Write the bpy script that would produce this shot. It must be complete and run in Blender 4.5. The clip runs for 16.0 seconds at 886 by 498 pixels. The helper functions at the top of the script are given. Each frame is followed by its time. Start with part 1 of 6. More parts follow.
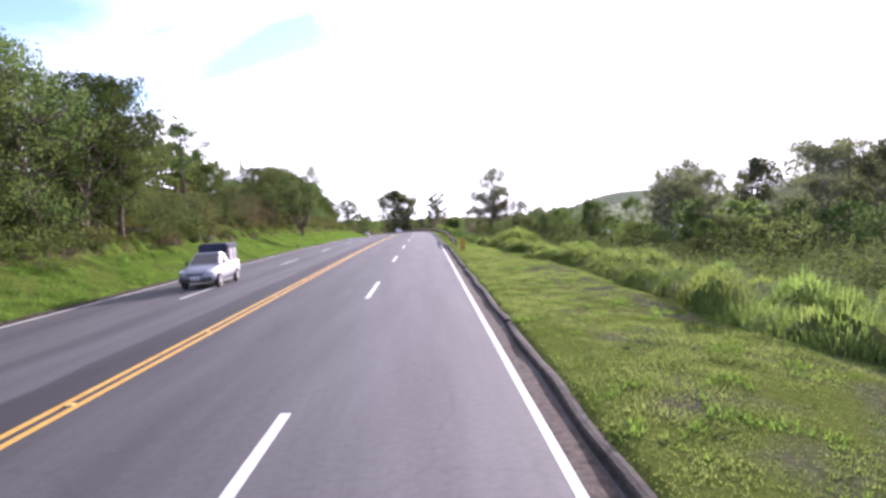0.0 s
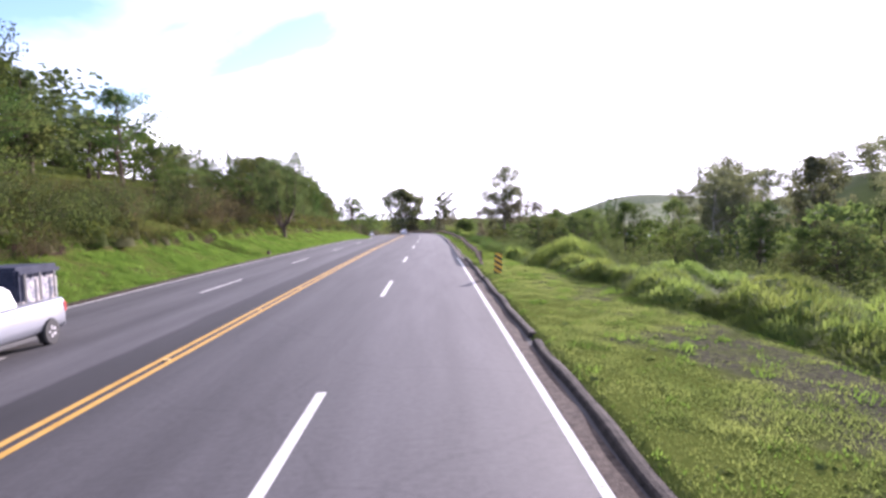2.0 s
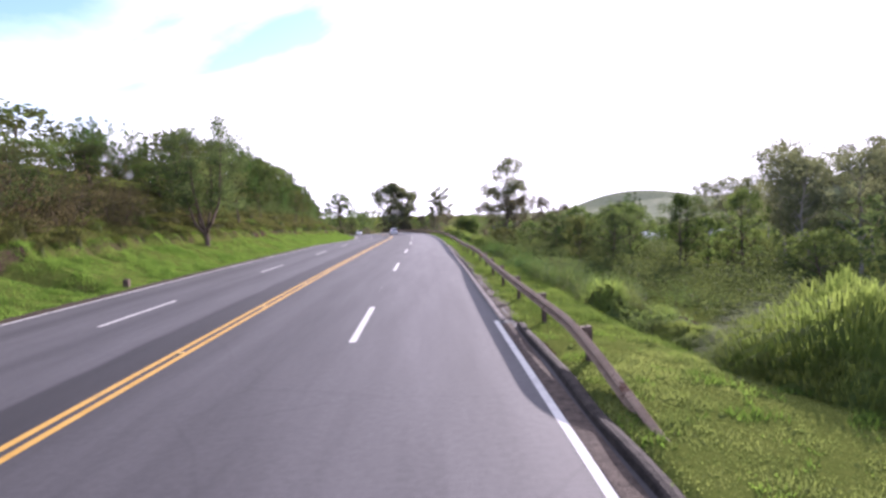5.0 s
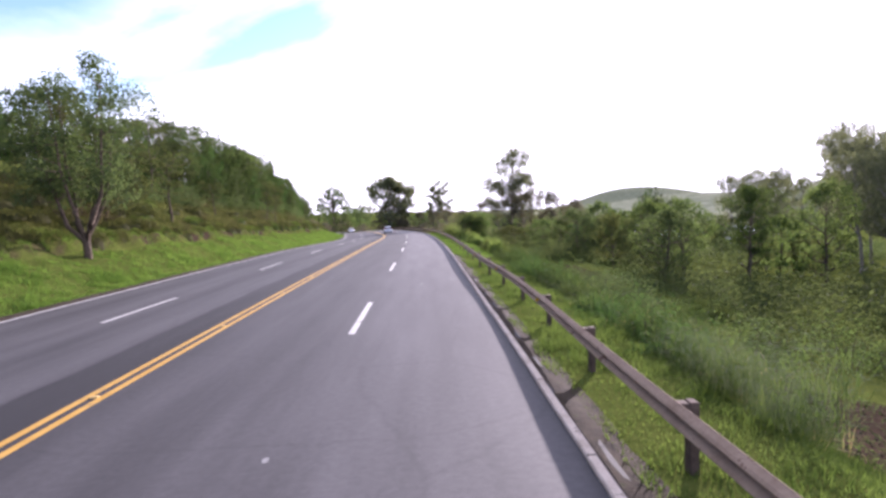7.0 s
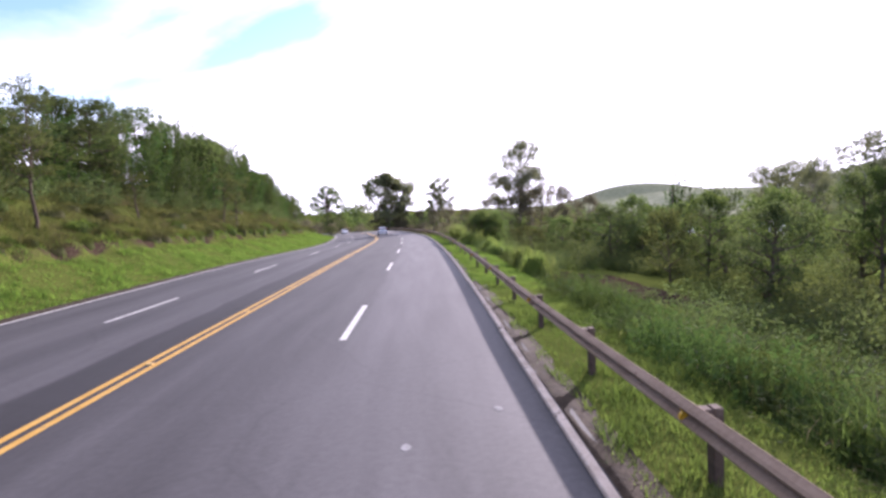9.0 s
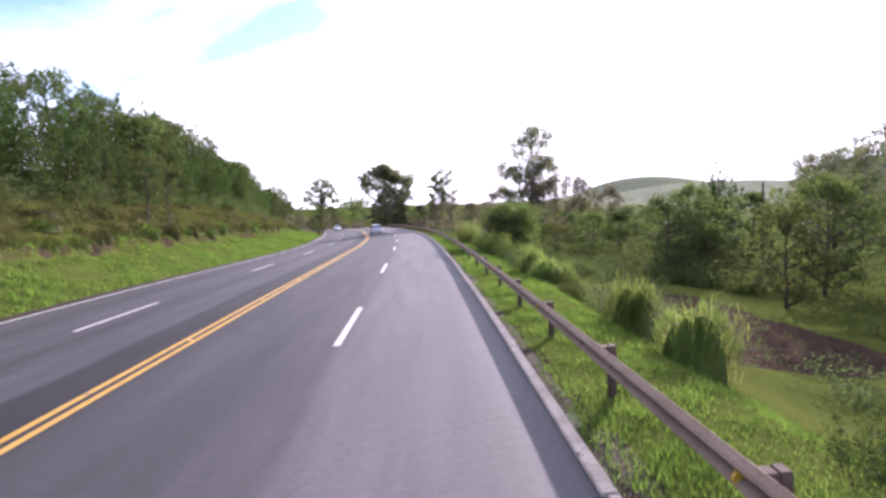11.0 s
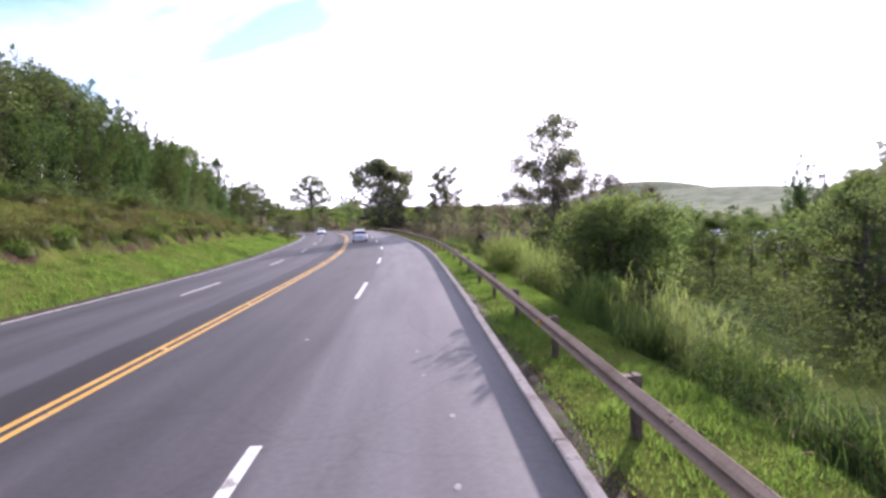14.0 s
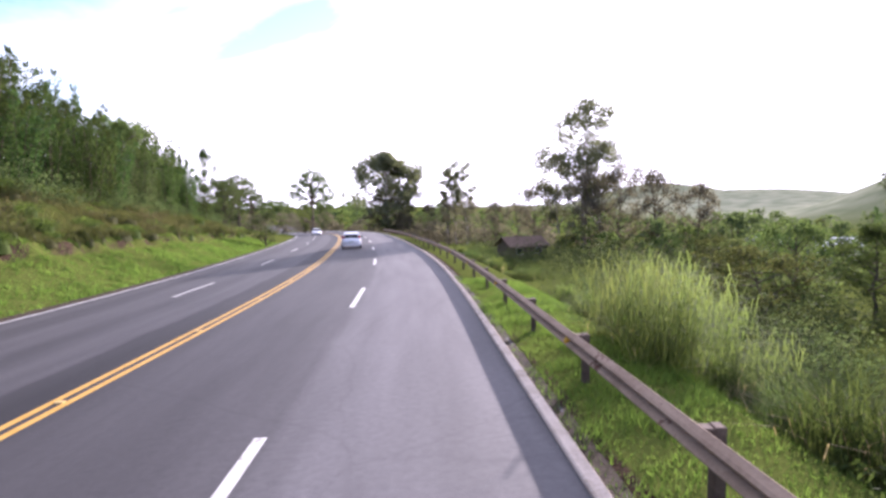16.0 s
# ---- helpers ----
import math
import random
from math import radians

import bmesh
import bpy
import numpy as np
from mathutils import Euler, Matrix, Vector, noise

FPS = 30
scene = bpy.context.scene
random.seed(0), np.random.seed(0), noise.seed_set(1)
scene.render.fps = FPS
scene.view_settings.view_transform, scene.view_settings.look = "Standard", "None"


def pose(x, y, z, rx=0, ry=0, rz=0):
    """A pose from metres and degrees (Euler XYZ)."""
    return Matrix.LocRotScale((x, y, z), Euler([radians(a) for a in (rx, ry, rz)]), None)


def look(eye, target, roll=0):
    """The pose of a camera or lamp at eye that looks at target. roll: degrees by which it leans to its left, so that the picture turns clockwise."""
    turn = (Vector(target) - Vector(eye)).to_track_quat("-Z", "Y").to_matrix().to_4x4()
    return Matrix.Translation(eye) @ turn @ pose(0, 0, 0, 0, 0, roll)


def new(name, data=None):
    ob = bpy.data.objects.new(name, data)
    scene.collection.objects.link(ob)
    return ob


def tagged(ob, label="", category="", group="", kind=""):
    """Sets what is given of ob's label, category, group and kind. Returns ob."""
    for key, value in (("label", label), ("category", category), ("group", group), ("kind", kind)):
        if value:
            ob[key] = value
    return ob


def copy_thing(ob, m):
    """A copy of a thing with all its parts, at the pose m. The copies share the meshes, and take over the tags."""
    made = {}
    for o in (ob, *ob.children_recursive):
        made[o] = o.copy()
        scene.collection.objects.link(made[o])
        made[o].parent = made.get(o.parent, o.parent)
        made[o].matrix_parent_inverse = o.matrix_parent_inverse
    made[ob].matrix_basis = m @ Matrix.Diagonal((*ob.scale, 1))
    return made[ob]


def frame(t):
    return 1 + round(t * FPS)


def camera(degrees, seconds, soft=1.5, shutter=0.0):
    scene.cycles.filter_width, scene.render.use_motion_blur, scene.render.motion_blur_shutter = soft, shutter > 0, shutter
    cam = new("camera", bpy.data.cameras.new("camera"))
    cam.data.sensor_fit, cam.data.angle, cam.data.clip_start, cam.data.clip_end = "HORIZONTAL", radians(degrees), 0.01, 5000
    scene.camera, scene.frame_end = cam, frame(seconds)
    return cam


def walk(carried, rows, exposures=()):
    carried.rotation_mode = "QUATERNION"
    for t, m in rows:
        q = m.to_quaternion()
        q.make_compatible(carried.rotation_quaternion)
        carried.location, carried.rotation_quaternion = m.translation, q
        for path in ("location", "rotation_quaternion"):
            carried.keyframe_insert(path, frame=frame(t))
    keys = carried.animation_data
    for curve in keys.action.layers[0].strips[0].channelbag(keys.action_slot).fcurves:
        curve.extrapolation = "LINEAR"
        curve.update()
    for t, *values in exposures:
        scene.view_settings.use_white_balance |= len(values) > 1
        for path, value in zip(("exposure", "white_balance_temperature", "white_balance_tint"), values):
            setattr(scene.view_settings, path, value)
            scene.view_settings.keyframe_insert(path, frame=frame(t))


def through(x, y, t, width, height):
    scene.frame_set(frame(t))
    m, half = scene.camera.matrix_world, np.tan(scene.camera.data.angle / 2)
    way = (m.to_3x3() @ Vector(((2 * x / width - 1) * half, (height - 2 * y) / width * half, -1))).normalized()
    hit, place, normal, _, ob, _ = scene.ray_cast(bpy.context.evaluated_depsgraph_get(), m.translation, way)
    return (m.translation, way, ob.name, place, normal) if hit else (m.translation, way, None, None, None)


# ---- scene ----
cam = camera(75.0, 16.0, soft=2.9)
PATH = [
    (0, (0.448, -7.450, 2.590), (0.504, -5.454, 2.474), -2.90),
    (0.5, (0.401, -3.526, 2.657), (0.439, -1.530, 2.541), -2.39),
    (1, (0.352, 0.214, 2.686), (0.387, 2.211, 2.579), -2.18),
    (1.5, (0.281, 3.946, 2.679), (0.310, 5.943, 2.562), -2.05),
    (2, (0.184, 7.791, 2.643), (0.218, 9.788, 2.529), -1.83),
    (2.5, (0.110, 11.735, 2.636), (0.144, 13.732, 2.515), -2.07),
    (3, (0.076, 15.583, 2.610), (0.109, 17.579, 2.483), -1.98),
    (3.5, (0.050, 19.063, 2.676), (0.088, 21.059, 2.556), -1.82),
    (4, (0.011, 22.697, 2.676), (0.058, 24.693, 2.560), -1.76),
    (6.5, (0.248, 42.033, 2.738), (0.305, 44.027, 2.595), -2.26),
    (7, (0.189, 46.069, 2.714), (0.248, 48.063, 2.575), -1.82),
    (7.5, (0.209, 49.965, 2.667), (0.268, 51.959, 2.517), -1.95),
    (8, (0.223, 53.634, 2.676), (0.280, 55.627, 2.531), -2.25),
    (8.5, (0.259, 57.730, 2.681), (0.319, 59.724, 2.535), -2.40),
    (9, (0.321, 62.059, 2.561), (0.378, 64.053, 2.417), -2.40),
    (11.5, (0.341, 83.038, 2.363), (0.388, 85.030, 2.197), -2.76),
    (12, (0.299, 87.126, 2.210), (0.346, 89.118, 2.044), -3.07),
    (12.5, (0.264, 91.432, 2.163), (0.317, 93.427, 2.022), -2.71),
    (13, (0.227, 95.480, 2.073), (0.282, 97.475, 1.934), -2.25),
    (13.5, (0.173, 99.295, 2.083), (0.228, 101.289, 1.934), -1.88),
    (14, (0.161, 103.692, 2.024), (0.215, 105.685, 1.867), -1.75),
    (14.5, (0.081, 108.049, 1.852), (0.133, 110.042, 1.698), -1.68),
    (15, (0.001, 112.289, 1.752), (0.050, 114.282, 1.596), -1.67),
    (15.5, (-0.118, 116.372, 1.610), (-0.085, 118.365, 1.452), -1.51),
    (16, (-0.266, 120.998, 1.611), (-0.240, 122.992, 1.456), -1.11),
]
walk(cam, [(t, look(eye, target, roll)) for t, eye, target, roll in PATH], [(0, 1.58, 6000, 33), (4, 1.52, 6000, 33), (7, 1.36, 6000, 33), (9, 1.38, 6000, 33), (12, 1.50, 6000, 33), (14.5, 1.52, 6000, 33), (16, 1.63, 6000, 33)])

# ---------------------------------------------------------------- light
SUN_EL, SUN_AZ = 14.6, 28.0      # degrees above the road, and to the right of the road's line
sun = new("sun", bpy.data.lights.new("sun", "SUN"))
sun.data.energy, sun.data.angle, sun.data.color = 4.2, radians(0.6), (1.0, 0.93, 0.82)
_a, _e = radians(SUN_AZ), radians(SUN_EL)
sun.matrix_world = look((0, 0, 60), (-math.sin(_a) * math.cos(_e) * 60, -math.cos(_a) * math.cos(_e) * 60, 60 - math.sin(_e) * 60))

world = bpy.data.worlds.new("sky")
scene.world = world
world.use_nodes = True
_n, _l = world.node_tree.nodes, world.node_tree.links
_n.clear()
w_out, w_bg, w_sky = _n.new("ShaderNodeOutputWorld"), _n.new("ShaderNodeBackground"), _n.new("ShaderNodeTexSky")
w_sky.sky_type, w_sky.sun_disc = "NISHITA", False
w_sky.sun_elevation, w_sky.sun_rotation = _e, _a
w_sky.air_density, w_sky.dust_density, w_sky.ozone_density = 1.0, 0.4, 1.5
w_co, w_map, w_cl, w_ramp, w_mix = (_n.new(k) for k in ("ShaderNodeTexCoord", "ShaderNodeMapping", "ShaderNodeTexNoise", "ShaderNodeValToRGB", "ShaderNodeMixRGB"))
w_map.inputs["Scale"].default_value = (1.0, 1.0, 2.4)
w_map.inputs["Location"].default_value = (0.75, 0.35, 0.20)
w_cl.inputs["Scale"].default_value, w_cl.inputs["Detail"].default_value, w_cl.inputs["Roughness"].default_value = 1.5, 8, 0.55
w_ramp.color_ramp.elements[0].position, w_ramp.color_ramp.elements[1].position = 0.34, 0.80
w_mix.inputs["Color2"].default_value = (6.6, 6.7, 6.9, 1)
# cloud thickens towards the sun and the horizon
w_dot, w_add, w_sep, w_hor = _n.new("ShaderNodeVectorMath"), _n.new("ShaderNodeMath"), _n.new("ShaderNodeSeparateXYZ"), _n.new("ShaderNodeMapRange")
w_dot.operation = "DOT_PRODUCT"
w_dot.inputs[1].default_value = (math.sin(_a) * math.cos(_e), math.cos(_a) * math.cos(_e), math.sin(_e))
w_add.operation = "MULTIPLY_ADD"
w_add.inputs[1].default_value = 0.22
w_hor.inputs["From Min"].default_value, w_hor.inputs["From Max"].default_value = 0.02, 0.30
w_hor.inputs["To Min"].default_value, w_hor.inputs["To Max"].default_value = 0.45, 0.0
w_add2 = _n.new("ShaderNodeMath"); w_add2.operation = "ADD"
_l.new(w_co.outputs["Generated"], w_map.inputs["Vector"])
_l.new(w_map.outputs["Vector"], w_cl.inputs["Vector"])
_l.new(w_co.outputs["Generated"], w_dot.inputs[0]); _l.new(w_co.outputs["Generated"], w_sep.inputs[0])
_l.new(w_sep.outputs["Z"], w_hor.inputs["Value"])
_l.new(w_dot.outputs["Value"], w_add.inputs[0]); _l.new(w_cl.outputs["Fac"], w_add.inputs[2])
_l.new(w_add.outputs[0], w_add2.inputs[0]); _l.new(w_hor.outputs["Result"], w_add2.inputs[1])
# a long torn gap in the cloud high on the left, and thinner cloud beyond it
w_gap, w_gm, w_gn = _n.new("ShaderNodeMapping"), _n.new("ShaderNodeMapRange"), _n.new("ShaderNodeTexNoise")
w_gap.vector_type = "POINT"
w_len, w_off, w_mul, w_sum = _n.new("ShaderNodeVectorMath"), _n.new("ShaderNodeVectorMath"), _n.new("ShaderNodeMath"), _n.new("ShaderNodeMath")
w_off.operation, w_off.inputs[1].default_value = "SUBTRACT", Vector((-0.325, 1.0, 0.258)).normalized()
w_gap.inputs["Rotation"].default_value = (0.0, radians(25), 0.0)
w_gap.inputs["Scale"].default_value = (1.0, 0.6, 1.0)
w_scale = _n.new("ShaderNodeVectorMath"); w_scale.operation = "MULTIPLY"; w_scale.inputs[1].default_value = (1 / 0.19, 0.8, 1 / 0.046)
w_len.operation = "LENGTH"
w_gn.inputs["Scale"].default_value, w_gn.inputs["Detail"].default_value = 0.8, 8
w_gm.inputs["From Min"].default_value, w_gm.inputs["From Max"].default_value = -0.1, 1.9
w_gm.inputs["To Min"].default_value, w_gm.inputs["To Max"].default_value = -0.47, 0.0
w_mul.operation, w_mul.inputs[1].default_value, w_mul.inputs[2].default_value = "MULTIPLY_ADD", 2.8, -1.4
w_sum.operation = "ADD"
_l.new(w_co.outputs["Generated"], w_off.inputs[0]); _l.new(w_off.outputs[0], w_gap.inputs["Vector"])
_l.new(w_gap.outputs["Vector"], w_scale.inputs[0]); _l.new(w_scale.outputs[0], w_len.inputs[0])
_l.new(w_scale.outputs[0], w_gn.inputs["Vector"]); _l.new(w_gn.outputs["Fac"], w_mul.inputs[0])
_l.new(w_len.outputs["Value"], w_sum.inputs[0]); _l.new(w_mul.outputs[0], w_sum.inputs[1])
_l.new(w_sum.outputs[0], w_gm.inputs["Value"])
w_tot = _n.new("ShaderNodeMath"); w_tot.operation = "ADD"
_l.new(w_add2.outputs[0], w_tot.inputs[0]); _l.new(w_gm.outputs["Result"], w_tot.inputs[1])
# thinner cloud towards the upper left
w_thin, w_tm, w_all = _n.new("ShaderNodeVectorMath"), _n.new("ShaderNodeMapRange"), _n.new("ShaderNodeMath")
w_thin.operation, w_thin.inputs[1].default_value = "DOT_PRODUCT", Vector((-0.85, 1.0, 0.46)).normalized()
w_tm.inputs["From Min"].default_value, w_tm.inputs["From Max"].default_value = 0.94, 0.995
w_tm.inputs["To Min"].default_value, w_tm.inputs["To Max"].default_value = 0.0, -0.30
_l.new(w_co.outputs["Generated"], w_thin.inputs[0]); _l.new(w_thin.outputs["Value"], w_tm.inputs["Value"])
w_all.operation = "ADD"; _l.new(w_tot.outputs[0], w_all.inputs[0]); _l.new(w_tm.outputs["Result"], w_all.inputs[1])
_l.new(w_all.outputs[0], w_ramp.inputs["Fac"])
_l.new(w_ramp.outputs["Color"], w_mix.inputs["Fac"])
w_dim = _n.new("ShaderNodeMixRGB"); w_dim.blend_type = "MULTIPLY"; w_dim.inputs["Fac"].default_value = 1; w_dim.inputs["Color2"].default_value = (0.70, 0.78, 0.83, 1)
_l.new(w_sky.outputs["Color"], w_dim.inputs["Color1"]); _l.new(w_dim.outputs["Color"], w_mix.inputs["Color1"])
_l.new(w_mix.outputs["Color"], w_bg.inputs["Color"])
w_bg.inputs["Strength"].default_value = 0.14
_l.new(w_bg.outputs["Background"], w_out.inputs["Surface"])

# ---------------------------------------------------------------- materials
def material(name):
    m = bpy.data.materials.new(name)
    m.use_nodes = True
    nt = m.node_tree
    return m, nt.nodes, nt.links, nt.nodes["Principled BSDF"]


def noisy(name, a, b, scale=4.0, rough=0.8, bump=0.0, fine=40.0, metal=0.0, c=None, object_random=0.0):
    """Two colours mixed by coarse and fine noise, with an optional third for stains."""
    m, n, l, p = material(name)
    co = n.new("ShaderNodeTexCoord")
    n1, n2 = n.new("ShaderNodeTexNoise"), n.new("ShaderNodeTexNoise")
    n1.inputs["Scale"].default_value, n2.inputs["Scale"].default_value = scale, fine
    n1.inputs["Detail"].default_value, n2.inputs["Detail"].default_value = 6, 4
    l.new(co.outputs["Object"], n1.inputs["Vector"]); l.new(co.outputs["Object"], n2.inputs["Vector"])
    add = n.new("ShaderNodeMath"); add.operation = "MULTIPLY_ADD"
    l.new(n2.outputs["Fac"], add.inputs[0]); add.inputs[1].default_value = 0.5; l.new(n1.outputs["Fac"], add.inputs[2])
    r = n.new("ShaderNodeValToRGB")
    r.color_ramp.elements[0].position, r.color_ramp.elements[1].position = 0.50, 0.98
    r.color_ramp.elements[0].color, r.color_ramp.elements[1].color = (*a, 1), (*b, 1)
    if c:
        el = r.color_ramp.elements.new(0.88); el.color = (*b, 1)
        r.color_ramp.elements[2].color = (*c, 1)
    l.new(add.outputs[0], r.inputs["Fac"])
    out = r.outputs["Color"]
    if object_random:
        oi, hsv = n.new("ShaderNodeObjectInfo"), n.new("ShaderNodeHueSaturation")
        mr = n.new("ShaderNodeMapRange")
        mr.inputs["To Min"].default_value, mr.inputs["To Max"].default_value = 1 - object_random, 1 + object_random
        l.new(oi.outputs["Random"], mr.inputs["Value"]); l.new(mr.outputs["Result"], hsv.inputs["Value"]); l.new(out, hsv.inputs["Color"])
        out = hsv.outputs["Color"]
    l.new(out, p.inputs["Base Color"])
    p.inputs["Roughness"].default_value, p.inputs["Metallic"].default_value = rough, metal
    p.inputs["Specular IOR Level"].default_value = 0.5 if rough < 0.6 else 0.12
    if bump:
        bp = n.new("ShaderNodeBump"); bp.inputs["Strength"].default_value = bump; bp.inputs["Distance"].default_value = 0.02
        l.new(n2.outputs["Fac"], bp.inputs["Height"]); l.new(bp.outputs["Normal"], p.inputs["Normal"])
    return m


def leafy(name, dark, light, through=0.45, rough=0.8, spread=0.10):
    """Leaves: hue and value drift from clump to clump, a little from leaf to leaf, and from plant to plant; light comes through them."""
    m, n, l, p = material(name)
    geo, oi, co, nz = n.new("ShaderNodeNewGeometry"), n.new("ShaderNodeObjectInfo"), n.new("ShaderNodeTexCoord"), n.new("ShaderNodeTexNoise")
    mix, hsv, mr = n.new("ShaderNodeMixRGB"), n.new("ShaderNodeHueSaturation"), n.new("ShaderNodeMapRange")
    mix.inputs["Color1"].default_value, mix.inputs["Color2"].default_value = [(r * 1.13, g * 1.02, b * 1.27, 1) for r, g, b in (dark, light)]
    nz.inputs["Scale"].default_value, nz.inputs["Detail"].default_value = 0.9, 3
    l.new(co.outputs["Object"], nz.inputs["Vector"])
    clump, leaf = n.new("ShaderNodeMapRange"), n.new("ShaderNodeMath")
    clump.inputs["From Min"].default_value, clump.inputs["From Max"].default_value, clump.inputs["To Max"].default_value = 0.32, 0.68, 0.7
    l.new(nz.outputs["Fac"], clump.inputs["Value"])
    leaf.operation, leaf.inputs[1].default_value = "MULTIPLY_ADD", 0.2
    l.new(geo.outputs["Random Per Island"], leaf.inputs[0]); l.new(clump.outputs["Result"], leaf.inputs[2])
    l.new(leaf.outputs[0], mix.inputs["Fac"])
    mr.inputs["To Min"].default_value, mr.inputs["To Max"].default_value = 1 - spread * 2, 1 + spread * 2
    l.new(oi.outputs["Random"], mr.inputs["Value"]); l.new(mr.outputs["Result"], hsv.inputs["Value"])
    mh = n.new("ShaderNodeMapRange"); mh.inputs["To Min"].default_value, mh.inputs["To Max"].default_value = 0.5 - spread * 0.12, 0.5 + spread * 0.22
    l.new(oi.outputs["Random"], mh.inputs["Value"]); l.new(mh.outputs["Result"], hsv.inputs["Hue"])
    l.new(mix.outputs["Color"], hsv.inputs["Color"])
    l.new(hsv.outputs["Color"], p.inputs["Base Color"])
    p.inputs["Roughness"].default_value = rough
    p.inputs["Specular IOR Level"].default_value = 0.03
    tr, ms, gain = n.new("ShaderNodeBsdfTranslucent"), n.new("ShaderNodeMixShader"), n.new("ShaderNodeMixRGB")
    gain.blend_type = "MULTIPLY"; gain.inputs["Fac"].default_value = 1.0; gain.inputs["Color2"].default_value = (1.88, 1.98, 1.22, 1)
    l.new(hsv.outputs["Color"], gain.inputs["Color1"]); l.new(gain.outputs["Color"], tr.inputs["Color"])
    ms.inputs["Fac"].default_value = through
    l.new(p.outputs["BSDF"], ms.inputs[1]); l.new(tr.outputs["BSDF"], ms.inputs[2])
    l.new(ms.outputs["Shader"], n["Material Output"].inputs["Surface"])
    return m


def plain(name, col, rough=0.5, metal=0.0, clear=0.0):
    m, n, l, p = material(name)
    p.inputs["Base Color"].default_value, p.inputs["Roughness"].default_value, p.inputs["Metallic"].default_value = (*col, 1), rough, metal
    p.inputs["Coat Weight"].default_value = clear
    nz, bp = n.new("ShaderNodeTexNoise"), n.new("ShaderNodeMapRange")
    nz.inputs["Scale"].default_value, nz.inputs["Detail"].default_value = 9, 5
    bp.inputs["To Min"].default_value, bp.inputs["To Max"].default_value = max(0.02, rough - 0.07), min(1, rough + 0.1)
    l.new(nz.outputs["Fac"], bp.inputs["Value"]); l.new(bp.outputs["Result"], p.inputs["Roughness"])
    return m


def asphalt_material():
    """Worn asphalt: UV holds metres across and along. Bands of newer and older surface, wheel tracks, tar seams, stains, aggregate."""
    m, n, l, p = material("asphalt")
    uv = n.new("ShaderNodeUVMap"); uv.uv_map = "metres"
    sep = n.new("ShaderNodeSeparateXYZ"); l.new(uv.outputs["UV"], sep.inputs[0])
    wob = n.new("ShaderNodeTexNoise"); wob.inputs["Scale"].default_value = 0.35; wob.inputs["Detail"].default_value = 5
    l.new(uv.outputs["UV"], wob.inputs["Vector"])
    acr = n.new("ShaderNodeMath"); acr.operation = "MULTIPLY_ADD"; acr.inputs[1].default_value = 0.35
    l.new(wob.outputs["Fac"], acr.inputs[0]); l.new(sep.outputs["X"], acr.inputs[2])
    mr = n.new("ShaderNodeMapRange")
    mr.inputs["From Min"].default_value, mr.inputs["From Max"].default_value = -14.0 + 0.175, 2.4 + 0.175
    l.new(acr.outputs[0], mr.inputs["Value"])
    band = n.new("ShaderNodeValToRGB"); cr = band.color_ramp
    stops = [(-14.0, .068), (-12.2, .082), (-11.5, .060), (-10.5, .086), (-9.4, .086), (-8.6, .060), (-7.75, .086), (-6.75, .084), (-6.62, .040), (-5.6, .036), (-5.0, .060),
             (-4.2, .078), (-3.2, .066), (-2.2, .078), (-1.0, .094), (-0.2, .102), (0.5, .092), (1.3, .100), (1.72, .092), (1.86, .058), (2.3, .050)]
    for i, (u, v) in enumerate(stops):
        el = cr.elements[i] if i < 2 else cr.elements.new((u + 14.0) / 16.4)
        el.position, el.color = (u + 14.0) / 16.4, (v * 0.965, v * 0.90, v * 0.905, 1)
    l.new(mr.outputs["Result"], band.inputs["Fac"])
    big = n.new("ShaderNodeTexNoise"); big.inputs["Scale"].default_value = 1.0; big.inputs["Detail"].default_value = 8
    st = n.new("ShaderNodeMapping"); st.inputs["Scale"].default_value = (1.6, 0.16, 1)
    l.new(uv.outputs["UV"], st.inputs["Vector"]); l.new(st.outputs["Vector"], big.inputs["Vector"])
    grit = n.new("ShaderNodeTexNoise"); grit.inputs["Scale"].default_value = 60; grit.inputs["Detail"].default_value = 5; grit.inputs["Roughness"].default_value = .7
    l.new(uv.outputs["UV"], grit.inputs["Vector"])
    f1 = n.new("ShaderNodeMapRange"); f1.inputs["To Min"].default_value, f1.inputs["To Max"].default_value = 0.62, 1.4
    f2 = n.new("ShaderNodeMapRange"); f2.inputs["To Min"].default_value, f2.inputs["To Max"].default_value = 0.55, 1.45
    l.new(big.outputs["Fac"], f1.inputs["Value"]); l.new(grit.outputs["Fac"], f2.inputs["Value"])
    fm = n.new("ShaderNodeMath"); fm.operation = "MULTIPLY"; l.new(f1.outputs["Result"], fm.inputs[0]); l.new(f2.outputs["Result"], fm.inputs[1])
    mid, f3, fm2 = n.new("ShaderNodeTexNoise"), n.new("ShaderNodeMapRange"), n.new("ShaderNodeMath")
    mid.inputs["Scale"].default_value, mid.inputs["Detail"].default_value, mid.inputs["Roughness"].default_value = 9, 4, 0.65
    l.new(uv.outputs["UV"], mid.inputs["Vector"]); l.new(mid.outputs["Fac"], f3.inputs["Value"])
    f3.inputs["To Min"].default_value, f3.inputs["To Max"].default_value = 0.70, 1.30
    fm2.operation = "MULTIPLY"; l.new(fm.outputs[0], fm2.inputs[0]); l.new(f3.outputs["Result"], fm2.inputs[1])
    mul = n.new("ShaderNodeMixRGB"); mul.blend_type = "MULTIPLY"; mul.inputs["Fac"].default_value = 1
    l.new(band.outputs["Color"], mul.inputs["Color1"]); l.new(fm2.outputs[0], mul.inputs["Color2"])
